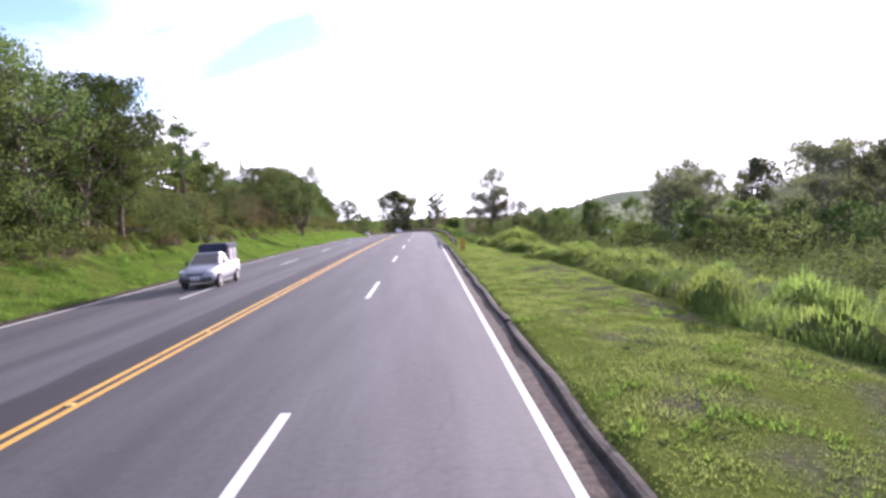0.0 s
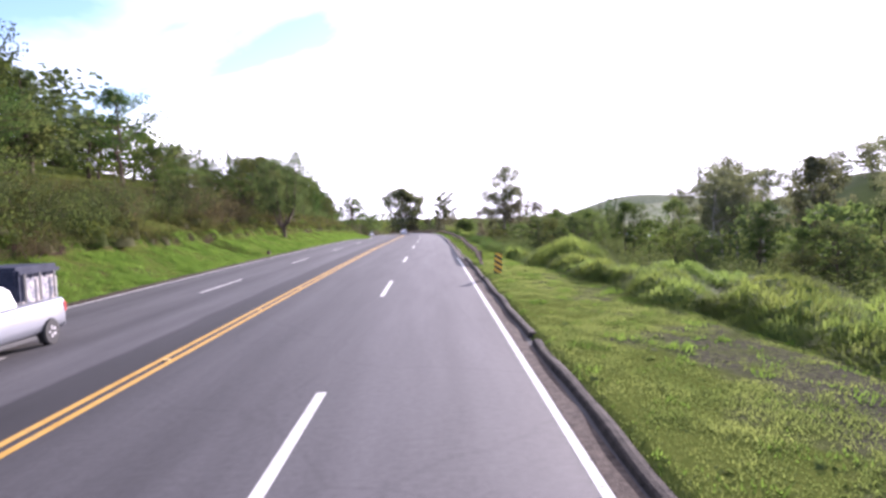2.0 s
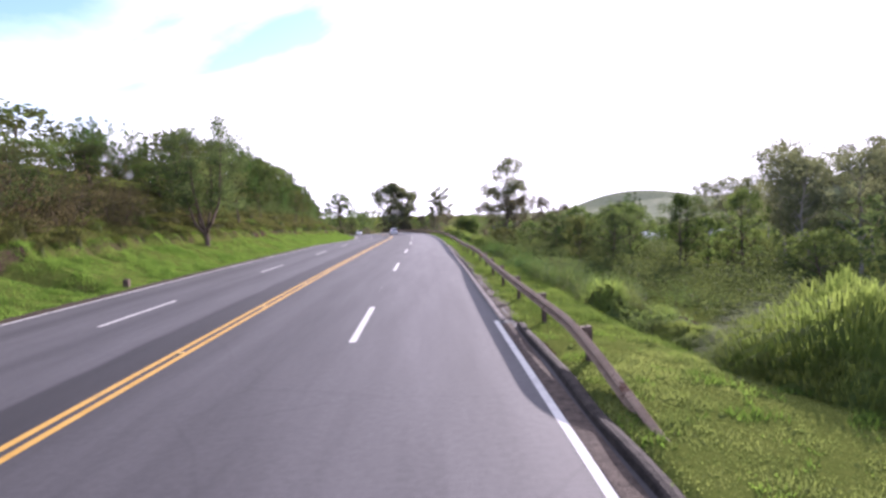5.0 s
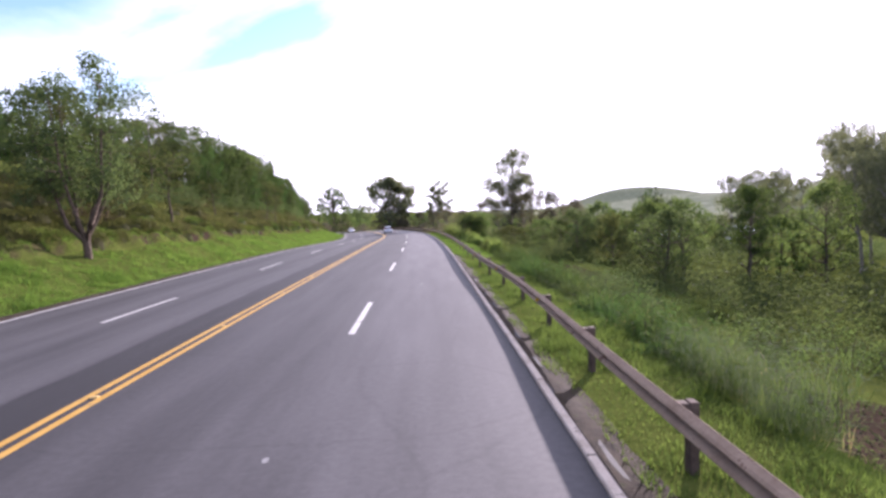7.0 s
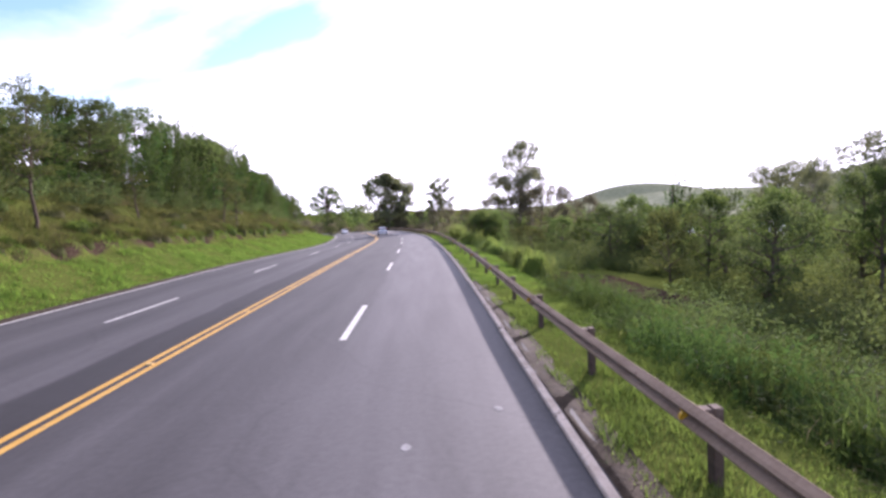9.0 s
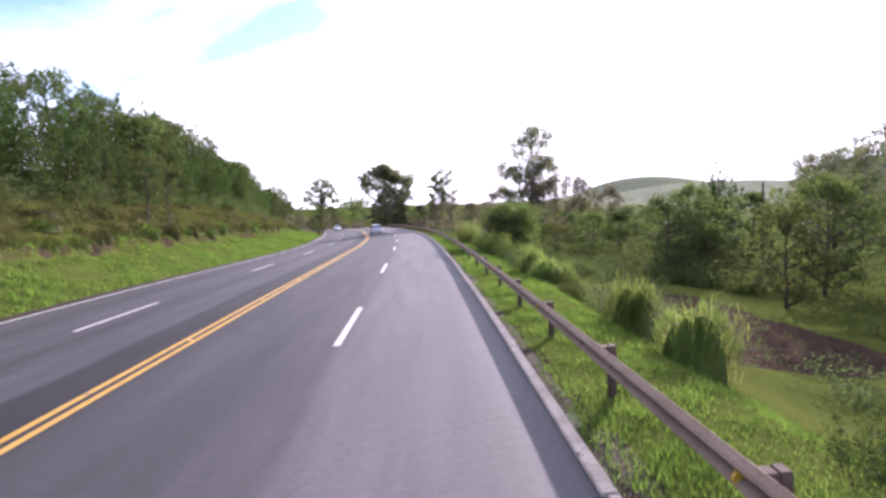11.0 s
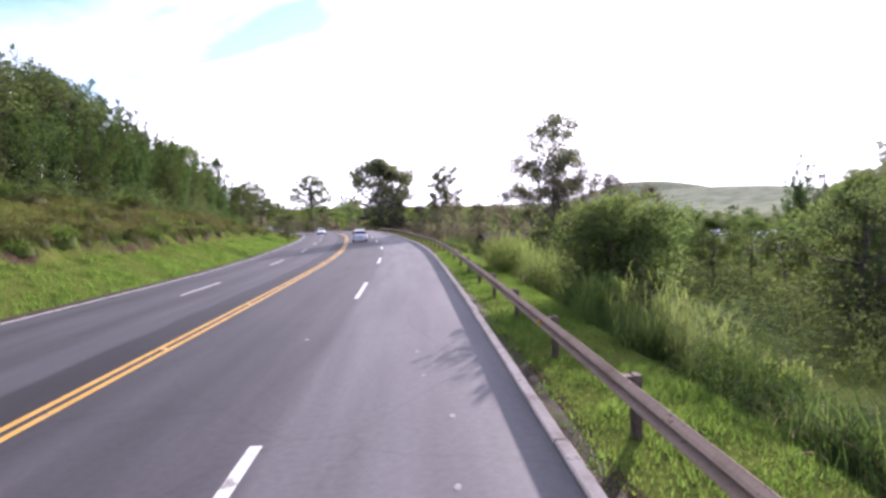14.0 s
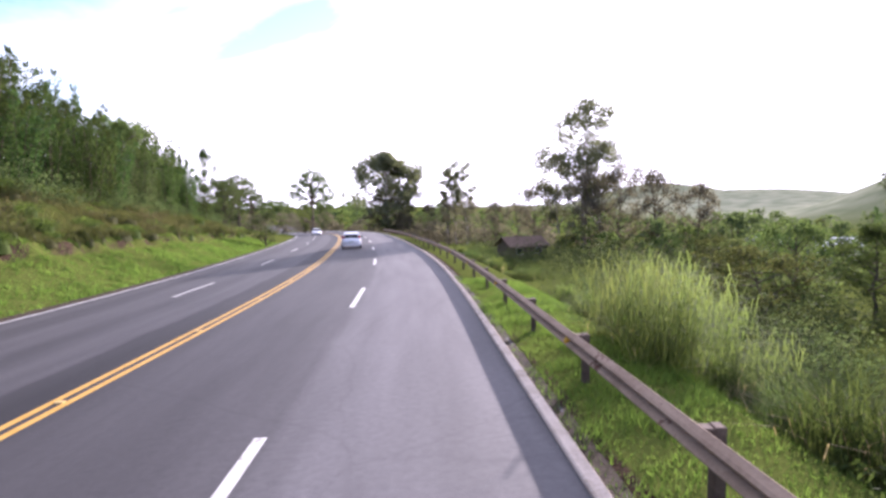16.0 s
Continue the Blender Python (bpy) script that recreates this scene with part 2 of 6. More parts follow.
    # fine cracks
    vor = n.new("ShaderNodeTexVoronoi"); vor.feature = "DISTANCE_TO_EDGE"; vor.inputs["Scale"].default_value = 0.22
    ws = n.new("ShaderNodeMixRGB"); ws.blend_type = "ADD"; ws.inputs["Fac"].default_value = 1.6
    l.new(uv.outputs["UV"], ws.inputs["Color1"]); l.new(wob.outputs["Color"], ws.inputs["Color2"]); l.new(ws.outputs["Color"], vor.inputs["Vector"])
    ck = n.new("ShaderNodeMapRange"); ck.inputs["From Max"].default_value = 0.012; ck.inputs["To Min"].default_value, ck.inputs["To Max"].default_value = 0.90, 1.0
    l.new(vor.outputs["Distance"], ck.inputs["Value"])
    mul2 = n.new("ShaderNodeMixRGB"); mul2.blend_type = "MULTIPLY"; mul2.inputs["Fac"].default_value = 1
    l.new(mul.outputs["Color"], mul2.inputs["Color1"]); l.new(ck.outputs["Result"], mul2.inputs["Color2"])
    ex, ey, em, mul3 = n.new("ShaderNodeMapRange"), n.new("ShaderNodeMapRange"), n.new("ShaderNodeMixRGB"), n.new("ShaderNodeMixRGB")
    ex.inputs["From Min"].default_value, ex.inputs["From Max"].default_value = -1.42, -1.18
    ex.inputs["To Min"].default_value, ex.inputs["To Max"].default_value = 0.80, 1.16
    ey.inputs["From Min"].default_value, ey.inputs["From Max"].default_value = 62, 92
    l.new(acr.outputs[0], ex.inputs["Value"]); l.new(sep.outputs["Y"], ey.inputs["Value"])
    em.inputs["Color1"].default_value = (1, 1, 1, 1)
    l.new(ey.outputs["Result"], em.inputs["Fac"]); l.new(ex.outputs["Result"], em.inputs["Color2"])
    mul3.blend_type = "MULTIPLY"; mul3.inputs["Fac"].default_value = 1
    l.new(mul2.outputs["Color"], mul3.inputs["Color1"]); l.new(em.outputs["Color"], mul3.inputs["Color2"])
    l.new(mul3.outputs["Color"], p.inputs["Base Color"])
    p.inputs["Roughness"].default_value = 0.72
    p.inputs["Specular IOR Level"].default_value = 0.15
    bp = n.new("ShaderNodeBump"); bp.inputs["Strength"].default_value = 0.6; bp.inputs["Distance"].default_value = 0.006
    l.new(grit.outputs["Fac"], bp.inputs["Height"]); l.new(bp.outputs["Normal"], p.inputs["Normal"])
    return m


def ground_material():
    """Grass-grown soil; UV holds metres across and along the road. Bare earth shows in patches, and a ploughed plot lies in the valley."""
    m, n, l, p = material("grassy_ground")
    uv = n.new("ShaderNodeUVMap"); uv.uv_map = "metres"
    n1, n2, n3 = (n.new("ShaderNodeTexNoise") for _ in range(3))
    for nn, s, d in ((n1, 0.45, 7), (n2, 9.0, 5), (n3, 0.05, 6)):
        nn.inputs["Scale"].default_value, nn.inputs["Detail"].default_value = s, d
        l.new(uv.outputs["UV"], nn.inputs["Vector"])
    g1 = n.new("ShaderNodeValToRGB")
    g1.color_ramp.elements[0].color, g1.color_ramp.elements[1].color = (0.050, 0.066, 0.014, 1), (0.135, 0.142, 0.036, 1)
    g1.color_ramp.elements[0].position, g1.color_ramp.elements[1].position = 0.3, 0.72
    l.new(n2.outputs["Fac"], g1.inputs["Fac"])
    g2 = n.new("ShaderNodeMixRGB"); g2.inputs["Color2"].default_value = (0.066, 0.086, 0.020, 1)
    l.new(n3.outputs["Fac"], g2.inputs["Fac"]); l.new(g1.outputs["Color"], g2.inputs["Color1"])
    soil = n.new("ShaderNodeValToRGB")
    soil.color_ramp.elements[0].color, soil.color_ramp.elements[1].color = (0.028, 0.019, 0.013, 1), (0.078, 0.055, 0.039, 1)
    soil.color_ramp.elements[0].position, soil.color_ramp.elements[1].position = 0.3, 0.7
    l.new(n2.outputs["Fac"], soil.inputs["Fac"])
    att = n.new("ShaderNodeAttribute"); att.attribute_name = "earth"
    sm = n.new("ShaderNodeMath"); sm.operation = "ADD"
    l.new(att.outputs["Fac"], sm.inputs[0]); l.new(n1.outputs["Fac"], sm.inputs[1])
    bare = n.new("ShaderNodeMapRange"); bare.inputs["From Min"].default_value, bare.inputs["From Max"].default_value = 0.80, 0.96
    l.new(sm.outputs[0], bare.inputs["Value"])
    stony, gm, gc = n.new("ShaderNodeAttribute"), n.new("ShaderNodeMixRGB"), n.new("ShaderNodeValToRGB")
    stony.attribute_name = "gravel"
    gc.color_ramp.elements[0].position, gc.color_ramp.elements[1].position = 0.35, 0.68
    gc.color_ramp.elements[0].color, gc.color_ramp.elements[1].color = (0.044, 0.042, 0.028, 1), (0.100, 0.094, 0.066, 1)
    l.new(n2.outputs["Fac"], gc.inputs["Fac"]); l.new(stony.outputs["Fac"], gm.inputs["Fac"])
    l.new(soil.outputs["Color"], gm.inputs["Color1"]); l.new(gc.outputs["Color"], gm.inputs["Color2"])
    mx = n.new("ShaderNodeMixRGB")
    l.new(bare.outputs["Result"], mx.inputs["Fac"]); l.new(g2.outputs["Color"], mx.inputs["Color1"]); l.new(gm.outputs["Color"], mx.inputs["Color2"])
    # far pasture, its grass colour paled to hold the distance haze
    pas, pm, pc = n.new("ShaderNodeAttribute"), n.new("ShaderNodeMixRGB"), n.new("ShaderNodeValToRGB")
    pas.attribute_name = "hazed_pasture"
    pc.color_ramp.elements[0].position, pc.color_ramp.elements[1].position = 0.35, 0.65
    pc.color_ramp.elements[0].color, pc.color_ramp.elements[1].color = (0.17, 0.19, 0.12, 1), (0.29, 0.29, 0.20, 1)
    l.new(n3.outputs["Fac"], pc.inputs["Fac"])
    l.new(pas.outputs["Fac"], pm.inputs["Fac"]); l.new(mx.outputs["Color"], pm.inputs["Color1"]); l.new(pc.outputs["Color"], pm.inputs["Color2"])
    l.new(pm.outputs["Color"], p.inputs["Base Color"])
    p.inputs["Roughness"].default_value = 0.95
    p.inputs["Specular IOR Level"].default_value = 0.0
    bp = n.new("ShaderNodeBump"); bp.inputs["Strength"].default_value = 0.7; bp.inputs["Distance"].default_value = 0.03
    n4 = n.new("ShaderNodeTexNoise"); n4.inputs["Scale"].default_value, n4.inputs["Detail"].default_value = 45.0, 4
    l.new(uv.outputs["UV"], n4.inputs["Vector"]); l.new(n4.outputs["Fac"], bp.inputs["Height"]); l.new(bp.outputs["Normal"], p.inputs["Normal"])
    return m


M_ASPHALT, M_GROUND = asphalt_material(), ground_material()
M_WHITE = noisy("worn_white_road_paint", (0.42, 0.40, 0.37), (0.60, 0.58, 0.53), 3, 0.8, 0.2, 60, c=(0.22, 0.20, 0.18))
M_YELLOW = noisy("worn_yellow_road_paint", (0.43, 0.235, 0.045), (0.56, 0.325, 0.075), 2.5, 0.6, 0.2, 60, c=(0.30, 0.19, 0.07))
M_BITUMEN = noisy("dark_crumbled_bitumen", (0.020, 0.017, 0.015), (0.066, 0.055, 0.047), 6, 0.95, 1.0, 30)
M_CRUMB = noisy("crumbled_brown_asphalt", (0.034, 0.026, 0.021), (0.120, 0.092, 0.074), 7, 0.95, 1.0, 34)
M_CONCRETE = noisy("weathered_concrete", (0.20, 0.18, 0.16), (0.40, 0.37, 0.34), 3, 0.85, 0.5, 30, c=(0.10, 0.09, 0.07))
M_KERB = noisy("dirty_whitewashed_concrete", (0.36, 0.285, 0.220), (0.60, 0.500, 0.410), 2.2, 0.9, 0.6, 26, c=(0.13, 0.10, 0.08))
M_RAIL = noisy("weathered_galvanised_steel", (0.215, 0.148, 0.100), (0.330, 0.240, 0.170), 1.5, 0.85, 0.15, 18, 0.0, c=(0.12, 0.062, 0.040))
M_POST = noisy("rusty_brown_steel", (0.070, 0.048, 0.037), (0.145, 0.105, 0.082), 4, 0.9, 0.3, 30)
M_BARK = noisy("brown_bark", (0.045, 0.034, 0.025), (0.14, 0.105, 0.08), 5, 0.95, 0.9, 22)
M_PALEBARK = noisy("pale_bark", (0.12, 0.10, 0.085), (0.30, 0.27, 0.23), 4, 0.9, 0.5, 18)
M_LEAF = leafy("broad_leaves", (0.034, 0.056, 0.017), (0.098, 0.130, 0.041), 0.44)
M_LEAF_DARK = leafy("dark_leaves", (0.028, 0.044, 0.017), (0.078, 0.102, 0.038), 0.43)
M_LEAF_EUC = leafy("grey_green_leaves", (0.046, 0.056, 0.032), (0.104, 0.116, 0.066), 0.54)
M_LEAF_OLIVE = leafy("olive_leaves", (0.034, 0.046, 0.015), (0.084, 0.098, 0.035), 0.40)
M_LEAF_BROWN = leafy("dry_brown_leaves", (0.038, 0.034, 0.018), (0.090, 0.078, 0.042), 0.38)
# brownish leaves of far trees, with the haze over them greyed in
M_LEAF_HAZE_GREY = leafy("haze_greyed_brown_leaves", (0.050, 0.050, 0.034), (0.118, 0.112, 0.080), 0.42)
M_LEAF_BAMBOO = leafy("fresh_green_leaves", (0.036, 0.062, 0.020), (0.100, 0.138, 0.046), 0.46)
# deep green, with the shade among the leaves darkened into the colour
M_LEAF_DEEP_SHADE = leafy("deep_green_shaded_leaves", (0.020, 0.038, 0.010), (0.066, 0.098, 0.028), 0.34, spread=0.18)
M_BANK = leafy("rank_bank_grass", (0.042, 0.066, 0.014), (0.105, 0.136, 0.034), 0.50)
M_GRASS = leafy("green_grass", (0.048, 0.092, 0.017), (0.112, 0.178, 0.037), 0.54, spread=0.05)
M_TURF = leafy("short_worn_turf", (0.064, 0.092, 0.027), (0.150, 0.180, 0.060), 0.56, spread=0.05)
M_SPOT = noisy("faded_paint", (0.16, 0.155, 0.15), (0.30, 0.29, 0.28), 9, 0.9, 0.1, 60)
M_RANK = leafy("rank_dark_grass", (0.028, 0.050, 0.013), (0.082, 0.112, 0.033), 0.44)
M_REED = leafy("dull_green_reed", (0.050, 0.076, 0.020), (0.136, 0.168, 0.050), 0.54)
M_TALL = leafy("tall_green_grass", (0.054, 0.088, 0.022), (0.145, 0.186, 0.054), 0.58)
M_SOIL = noisy("damp_brown_soil", (0.017, 0.012, 0.008), (0.052, 0.037, 0.024), 5, 0.95, 0.9, 30, c=(0.036, 0.040, 0.014))
M_ROUGH = leafy("rough_olive_grass", (0.040, 0.050, 0.016), (0.100, 0.104, 0.040), 0.45, spread=0.05)
M_STRAW = leafy("straw_grass", (0.15, 0.13, 0.06), (0.30, 0.26, 0.14), 0.45)

# ---------------------------------------------------------------- plan of the road and the land
def smooth(v, a, b):
    t = np.clip((np.asarray(v, float) - a) / (b - a), 0, 1)
    return t * t * (3 - 2 * t)


def bend(y):
    """The road's line swings to the left past 75 m, harder past 130 m."""
    y = np.asarray(y, float)
    ease, a = 4.4, np.clip(y - 77.4, 0, 240)
    easy = -0.000695 * np.where(a < ease, a ** 3 / (6 * ease), ease * ease / 6 + ease / 2 * (a - ease) + (a - ease) ** 2 / 2)
    c = np.clip(y - 100, 0, 215)
    hard = -0.0008 * c * c - 0.344 * np.clip(y - 315, 0, 170)
    k = smooth(y, 128, 175)
    return easy * (1 - k) + hard * k


def crest(y):
    """The road climbs no more past 30 m and falls away slowly."""
    y = np.asarray(y, float)
    a, c = np.clip(y - 28.1, 0, 240), np.clip(y - 20, 0, 240)
    k = smooth(y, 120, 230)
    return -1.076e-4 * a * a * (1 - k) - (c * c / 12600 + 0.038 * np.clip(y - 260, 0, 120)) * k


def cross(y):
    return 0.0154 + 0.0278 * smooth(y, 95, 145)


def road_z(u, y):
    return crest(y) - cross(y) * (1.75 - np.asarray(u, float))


def wave(x, y, s, seed=0.0):
    """Cheap rolling unevenness, about -1 to 1."""
    return (np.sin(x * s * 1.3 + seed + 1.7 * np.sin(y * s * 0.7 + seed)) + np.sin(y * s * 1.1 - 2.1 * seed + 1.3 * np.sin(x * s * 0.9))) * 0.5


LEFT_EDGE, RIGHT_EDGE = -13.5, 2.16


def land_z(u, y):
    """Height of the land at u metres right of the road's line and y metres along it."""
    u, y = np.asarray(u, float), np.asarray(y, float)
    zl, zr = road_z(LEFT_EDGE, y), road_z(RIGHT_EDGE, y)
    d = np.maximum(LEFT_EDGE - u, 0)
    brink = d + (0.16 * np.sin(y * 1.9) + 0.12 * np.sin(y * 4.3 + 1.0)) * smooth(d, 2.5, 4)
    hill = np.interp(brink, [0, 0.7, 2.2, 4.55, 4.95, 6.2, 12.5, 20, 60, 140, 500, 2500], [-0.04, 0.08, 0.6, 1.5, 2.15, 2.75, 6.0, 8.5, 15, 22, 34, 60])
    hill = hill * (1 - 0.62 * smooth(y, 150, 235) - 0.34 * smooth(y, 235, 320)) + wave(u, y, 0.55) * 0.14 * smooth(d, 1.5, 5)
    hill = hill - 0.85 * np.exp(-((y - 56.0 + d * 0.30) / 0.9) ** 2) * smooth(d, 0.2, 1.5) * smooth(-d, -9, -4)
    r = np.maximum(u - RIGHT_EDGE, 0)
    wide = np.interp(r, [0, 0.10, 0.28, 1.0, 4.6, 7, 12, 20, 50, 100, 250, 2500], [-0.12, 0.02, 0.122, 0.10, -0.06, -0.7, -1.5, -2.3, -4.0, -7.0, -9, -6])
    slim = np.interp(r, [0, 0.5, 1.0, 2.6, 4.2, 7, 12, 20, 50, 100, 250, 2500], [-0.06, -0.08, -0.10, -0.30, -1.2, -2.5, -3.5, -4.3, -6, -8.5, -9.5, -6])
    k = smooth(y, 33, 48)
    side = wide * (1 - k) + slim * k + wave(u, y, 0.7, 2.0) * 0.10 * smooth(r, 3, 7)
    far = 92 * np.exp(-(((u - 1068) / 175) ** 2 + ((y - 2750) / 800) ** 2) ** 1.15) + 35 * np.exp(-(((u - 600) / 190) ** 2 + ((y - 1090) / 320) ** 2) ** 1.3) \
        + 8 * np.exp(-((u - 60) / 220) ** 2 - ((y - 1000) / 260) ** 2) + 50 * np.exp(-(((u - 530) / 115) ** 2 + ((y - 520) / 150) ** 2) ** 1.5)
    return np.where(u < LEFT_EDGE, zl + hill, np.where(u > RIGHT_EDGE, zr + side, road_z(u, y) - 0.12)) + far


def spot(u, y, sink=0.0):
    """The place in the world of a plan position, on the ground."""
    return Vector((float(u + bend(y)), float(y), float(land_z(u, y)) - sink))


def mesh(name, verts, faces, mat, smooth_faces=False):
    me = bpy.data.meshes.new(name)
    me.from_pydata(verts.tolist() if hasattr(verts, "tolist") else verts, [], faces.tolist() if hasattr(faces, "tolist") else faces)
    for mm in (mat if isinstance(mat, (list, tuple)) else [mat]):
        me.materials.append(mm)
    if smooth_faces:
        me.shade_smooth()
    me.update()
    return me


def sheet(name, us, ys, zf, mat, label, kind="structure", depth=0.0, category=""):
    """A strip of surface over the plan grid us x ys, with metres in its UV, and sides down to depth where given."""
    U, Y = np.meshgrid(us, ys)
    X, Z = U + bend(Y), zf(U, Y)
    nv, nu = U.shape
    v = np.stack([X, Y, Z], -1).reshape(-1, 3)
    i = np.arange(nv * nu).reshape(nv, nu)
    f = np.stack([i[:-1, :-1], i[:-1, 1:], i[1:, 1:], i[1:, :-1]], -1).reshape(-1, 4)
    uvs = np.stack([U, Y], -1).reshape(-1, 2)
    if depth:
        rim = np.concatenate([i[0, :], i[1:, -1], i[-1, -2::-1], i[-2:0:-1, 0]])
        k = np.arange(len(rim)) + len(v)
        q = k + len(rim)
        f = np.concatenate([f, np.stack([k, q, np.roll(q, -1), np.roll(k, -1)], -1)])
        v, uvs = np.concatenate([v, v[rim], v[rim] - [0, 0, depth]]), np.concatenate([uvs, uvs[rim], uvs[rim]])
    me = mesh(name, v, f, mat, True)
    lay = me.uv_layers.new(name="metres")
    li = np.empty(len(me.loops), np.int32); me.loops.foreach_get("vertex_index", li)
    lay.data.foreach_set("uv", uvs[li].astype(np.float32).ravel())
    return tagged(new(name, me), label, category or name, kind=kind)


def steps(*spans):
    out = []
    for a, b, s in spans:
        out += list(np.arange(a, b, s))
    return np.array(out + [spans[-1][1]])


g_u = steps((-2200, -400, 150), (-400, -100, 25), (-100, -30, 5), (-30, -19.2, 0.6), (-19.2, -17.4, 0.2), (-17.4, -13.5, 0.65), (-13.5, 2.16, 2.61), (2.16, 2.55, 0.078), (2.55, 12, 0.45), (12, 30, 1.5), (30, 100, 6), (100, 400, 25), (400, 760, 24), (760, 1330, 19), (1330, 2200, 145))
g_y = steps((-120, -20, 5), (-20, 175, 0.75), (175, 320, 5), (320, 700, 25), (700, 1600, 50), (1600, 4200, 100))
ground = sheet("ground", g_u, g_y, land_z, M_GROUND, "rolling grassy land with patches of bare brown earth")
GU, GY = np.meshgrid(g_u, g_y)


def plot(u0, u1, y0, y1, soft=1.5):
    return smooth(GU, u0, u0 + soft) * (1 - smooth(GU, u1 - soft, u1)) * smooth(GY, y0, y0 + soft) * (1 - smooth(GY, y1 - soft, y1))


earth = 0.36 * plot(2.4, 9.0, -30, 34) + 0.75 * plot(6.6, 20.0, 96, 120, 2.0) + 0.75 * plot(6.6, 15.0, 47, 63, 1.5) + 0.6 * plot(4.0, 9.5, 150, 182, 2) + 0.16 * plot(4.2, 8.0, 5, 21, 2) + 0.25 * plot(-18, -13.55, 20, 60) \
    + 0.55 * (plot(1.8, 2.6, 40, 220, 0.3)) + 0.40 * plot(-18.8, -17.8, -30, 215, 0.3)
# hills far off take the haze-paled grass colour
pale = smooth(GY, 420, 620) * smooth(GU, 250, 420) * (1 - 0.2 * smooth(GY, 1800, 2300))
pat = ground.data.attributes.new("hazed_pasture", "FLOAT", "POINT")
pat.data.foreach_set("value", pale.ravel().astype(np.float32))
gra = ground.data.attributes.new("gravel", "FLOAT", "POINT")
gra.data.foreach_set("value", plot(2.2, 10.0, -30, 40).ravel().astype(np.float32))
att = ground.data.attributes.new("earth", "FLOAT", "POINT")
att.data.foreach_set("value", earth.ravel().astype(np.float32))
r_y = steps((-110, -20, 5), (-20, 200, 1.5), (200, 485, 4))
road = sheet("road", np.linspace(LEFT_EDGE, RIGHT_EDGE, 13), r_y, road_z, M_ASPHALT, "worn grey asphalt highway with darker bands and wheel tracks", depth=0.3)


def line_strip(name, u0, u1, y0, y1, mat, label, lift=0.004, step=2.0):
    n = max(2, int((y1 - y0) / step) + 1)
    return sheet(name, np.array([u0, u1]), np.linspace(y0, y1, n), lambda U, Y: road_z(U, Y) + lift, mat, label)


def part(name, me, parent, label="", m=None):
    ob = new(name, me)
    ob.parent = parent
    if m is not None:
        ob.matrix_basis = m
    if label:
        ob["label"] = label
    return ob

# ---------------------------------------------------------------- road markings
line_strip("edge_line", 1.67, 1.79, -110, 44.4, M_WHITE, "worn white painted line along the asphalt edge")
line_strip("edge_line", 1.66, 1.80, 215, 480, M_WHITE, "worn white painted line along the asphalt edge")
line_strip("edge_line", -13.13, -12.99, -110, 480, M_WHITE, "thin white painted line beside the grass bank")
line_strip("centre_line", -5.52, -5.38, -110, 480, M_YELLOW, "worn yellow solid line of the double centre line")
line_strip("centre_line", -5.24, -5.10, -110, 480, M_YELLOW, "worn yellow solid line of the double centre line")
UPHILL = [(-20.31, -15.42), (-4.37, 0.52), (11.82, 16.71), (27.52, 32.41), (42.82, 47.71), (59.52, 64.41), (74.76, 79.65), (90.92, 95.81), (105.57, 110.46), (122.98, 127.87), (138.2, 143.09)]
UPHILL += [(138.20 + 15.94 * k, 143.09 + 15.94 * k) for k in range(1, 20)]
ONCOMING = [(a, a + 5.10) for a in (-16.40, -0.46, 15.48, 31.37, 46.82, 63.07, 79.43, 94.82, 111.88, 127.88, 144.11)]
ONCOMING += [(144.11 + 15.94 * k, 149.21 + 15.94 * k) for k in range(1, 20)]
for a, b in UPHILL:
    tagged(line_strip("lane_dash", -1.71, -1.55, a, b, M_WHITE, "white painted dash between the two uphill lanes", 0.004, 0.8), category="road marking", group="lane dashes")
for a, b in ONCOMING:
    tagged(line_strip("lane_dash", -9.43, -9.29, a, b, M_WHITE, "thin white dash between the two oncoming lanes", 0.004, 0.8), category="road marking", group="lane dashes")


def box(cx, cy, cz, sx, sy, sz, bm=None, bevel=0.0):
    b = bm or bmesh.new()
    r = bmesh.ops.create_cube(b, size=1, matrix=Matrix.Translation((cx, cy, cz)) @ Matrix.Diagonal((sx, sy, sz, 1)))
    if bevel:
        es = list({e for v in r["verts"] for e in v.link_edges})
        bmesh.ops.bevel(b, geom=es, offset=bevel, segments=2, affect="EDGES")
    return b


def done(bm, name, mat, smooth_faces=False):
    me = bpy.data.meshes.new(name)
    bm.to_mesh(me); bm.free()
    for mm in (mat if isinstance(mat, (list, tuple)) else [mat]):
        me.materials.append(mm)
    if smooth_faces:
        me.shade_smooth()
    return me

# ---------------------------------------------------------------- plants
def tube(path, radii, sides=7):
    path = [Vector(p) for p in path]
    vs, fs = [], []
    for i, p in enumerate(path):
        d = (path[min(i + 1, len(path) - 1)] - path[max(i - 1, 0)]).normalized()
        a = d.orthogonal().normalized(); b = d.cross(a)
        for k in range(sides):
            t = 2 * math.pi * k / sides
            vs.append(p + (a * math.cos(t) + b * math.sin(t)) * radii[i])
    for i in range(len(path) - 1):
        for k in range(sides):
            q = (k + 1) % sides
            fs.append((i * sides + k, i * sides + q, (i + 1) * sides + q, (i + 1) * sides + k))
    return vs, fs


def join(pieces):
    vs, fs = [], []
    for v, f in pieces:
        o = len(vs)
        vs += [tuple(p) for p in v]
        fs += [tuple(i + o for i in q) for q in f]
    return vs, fs


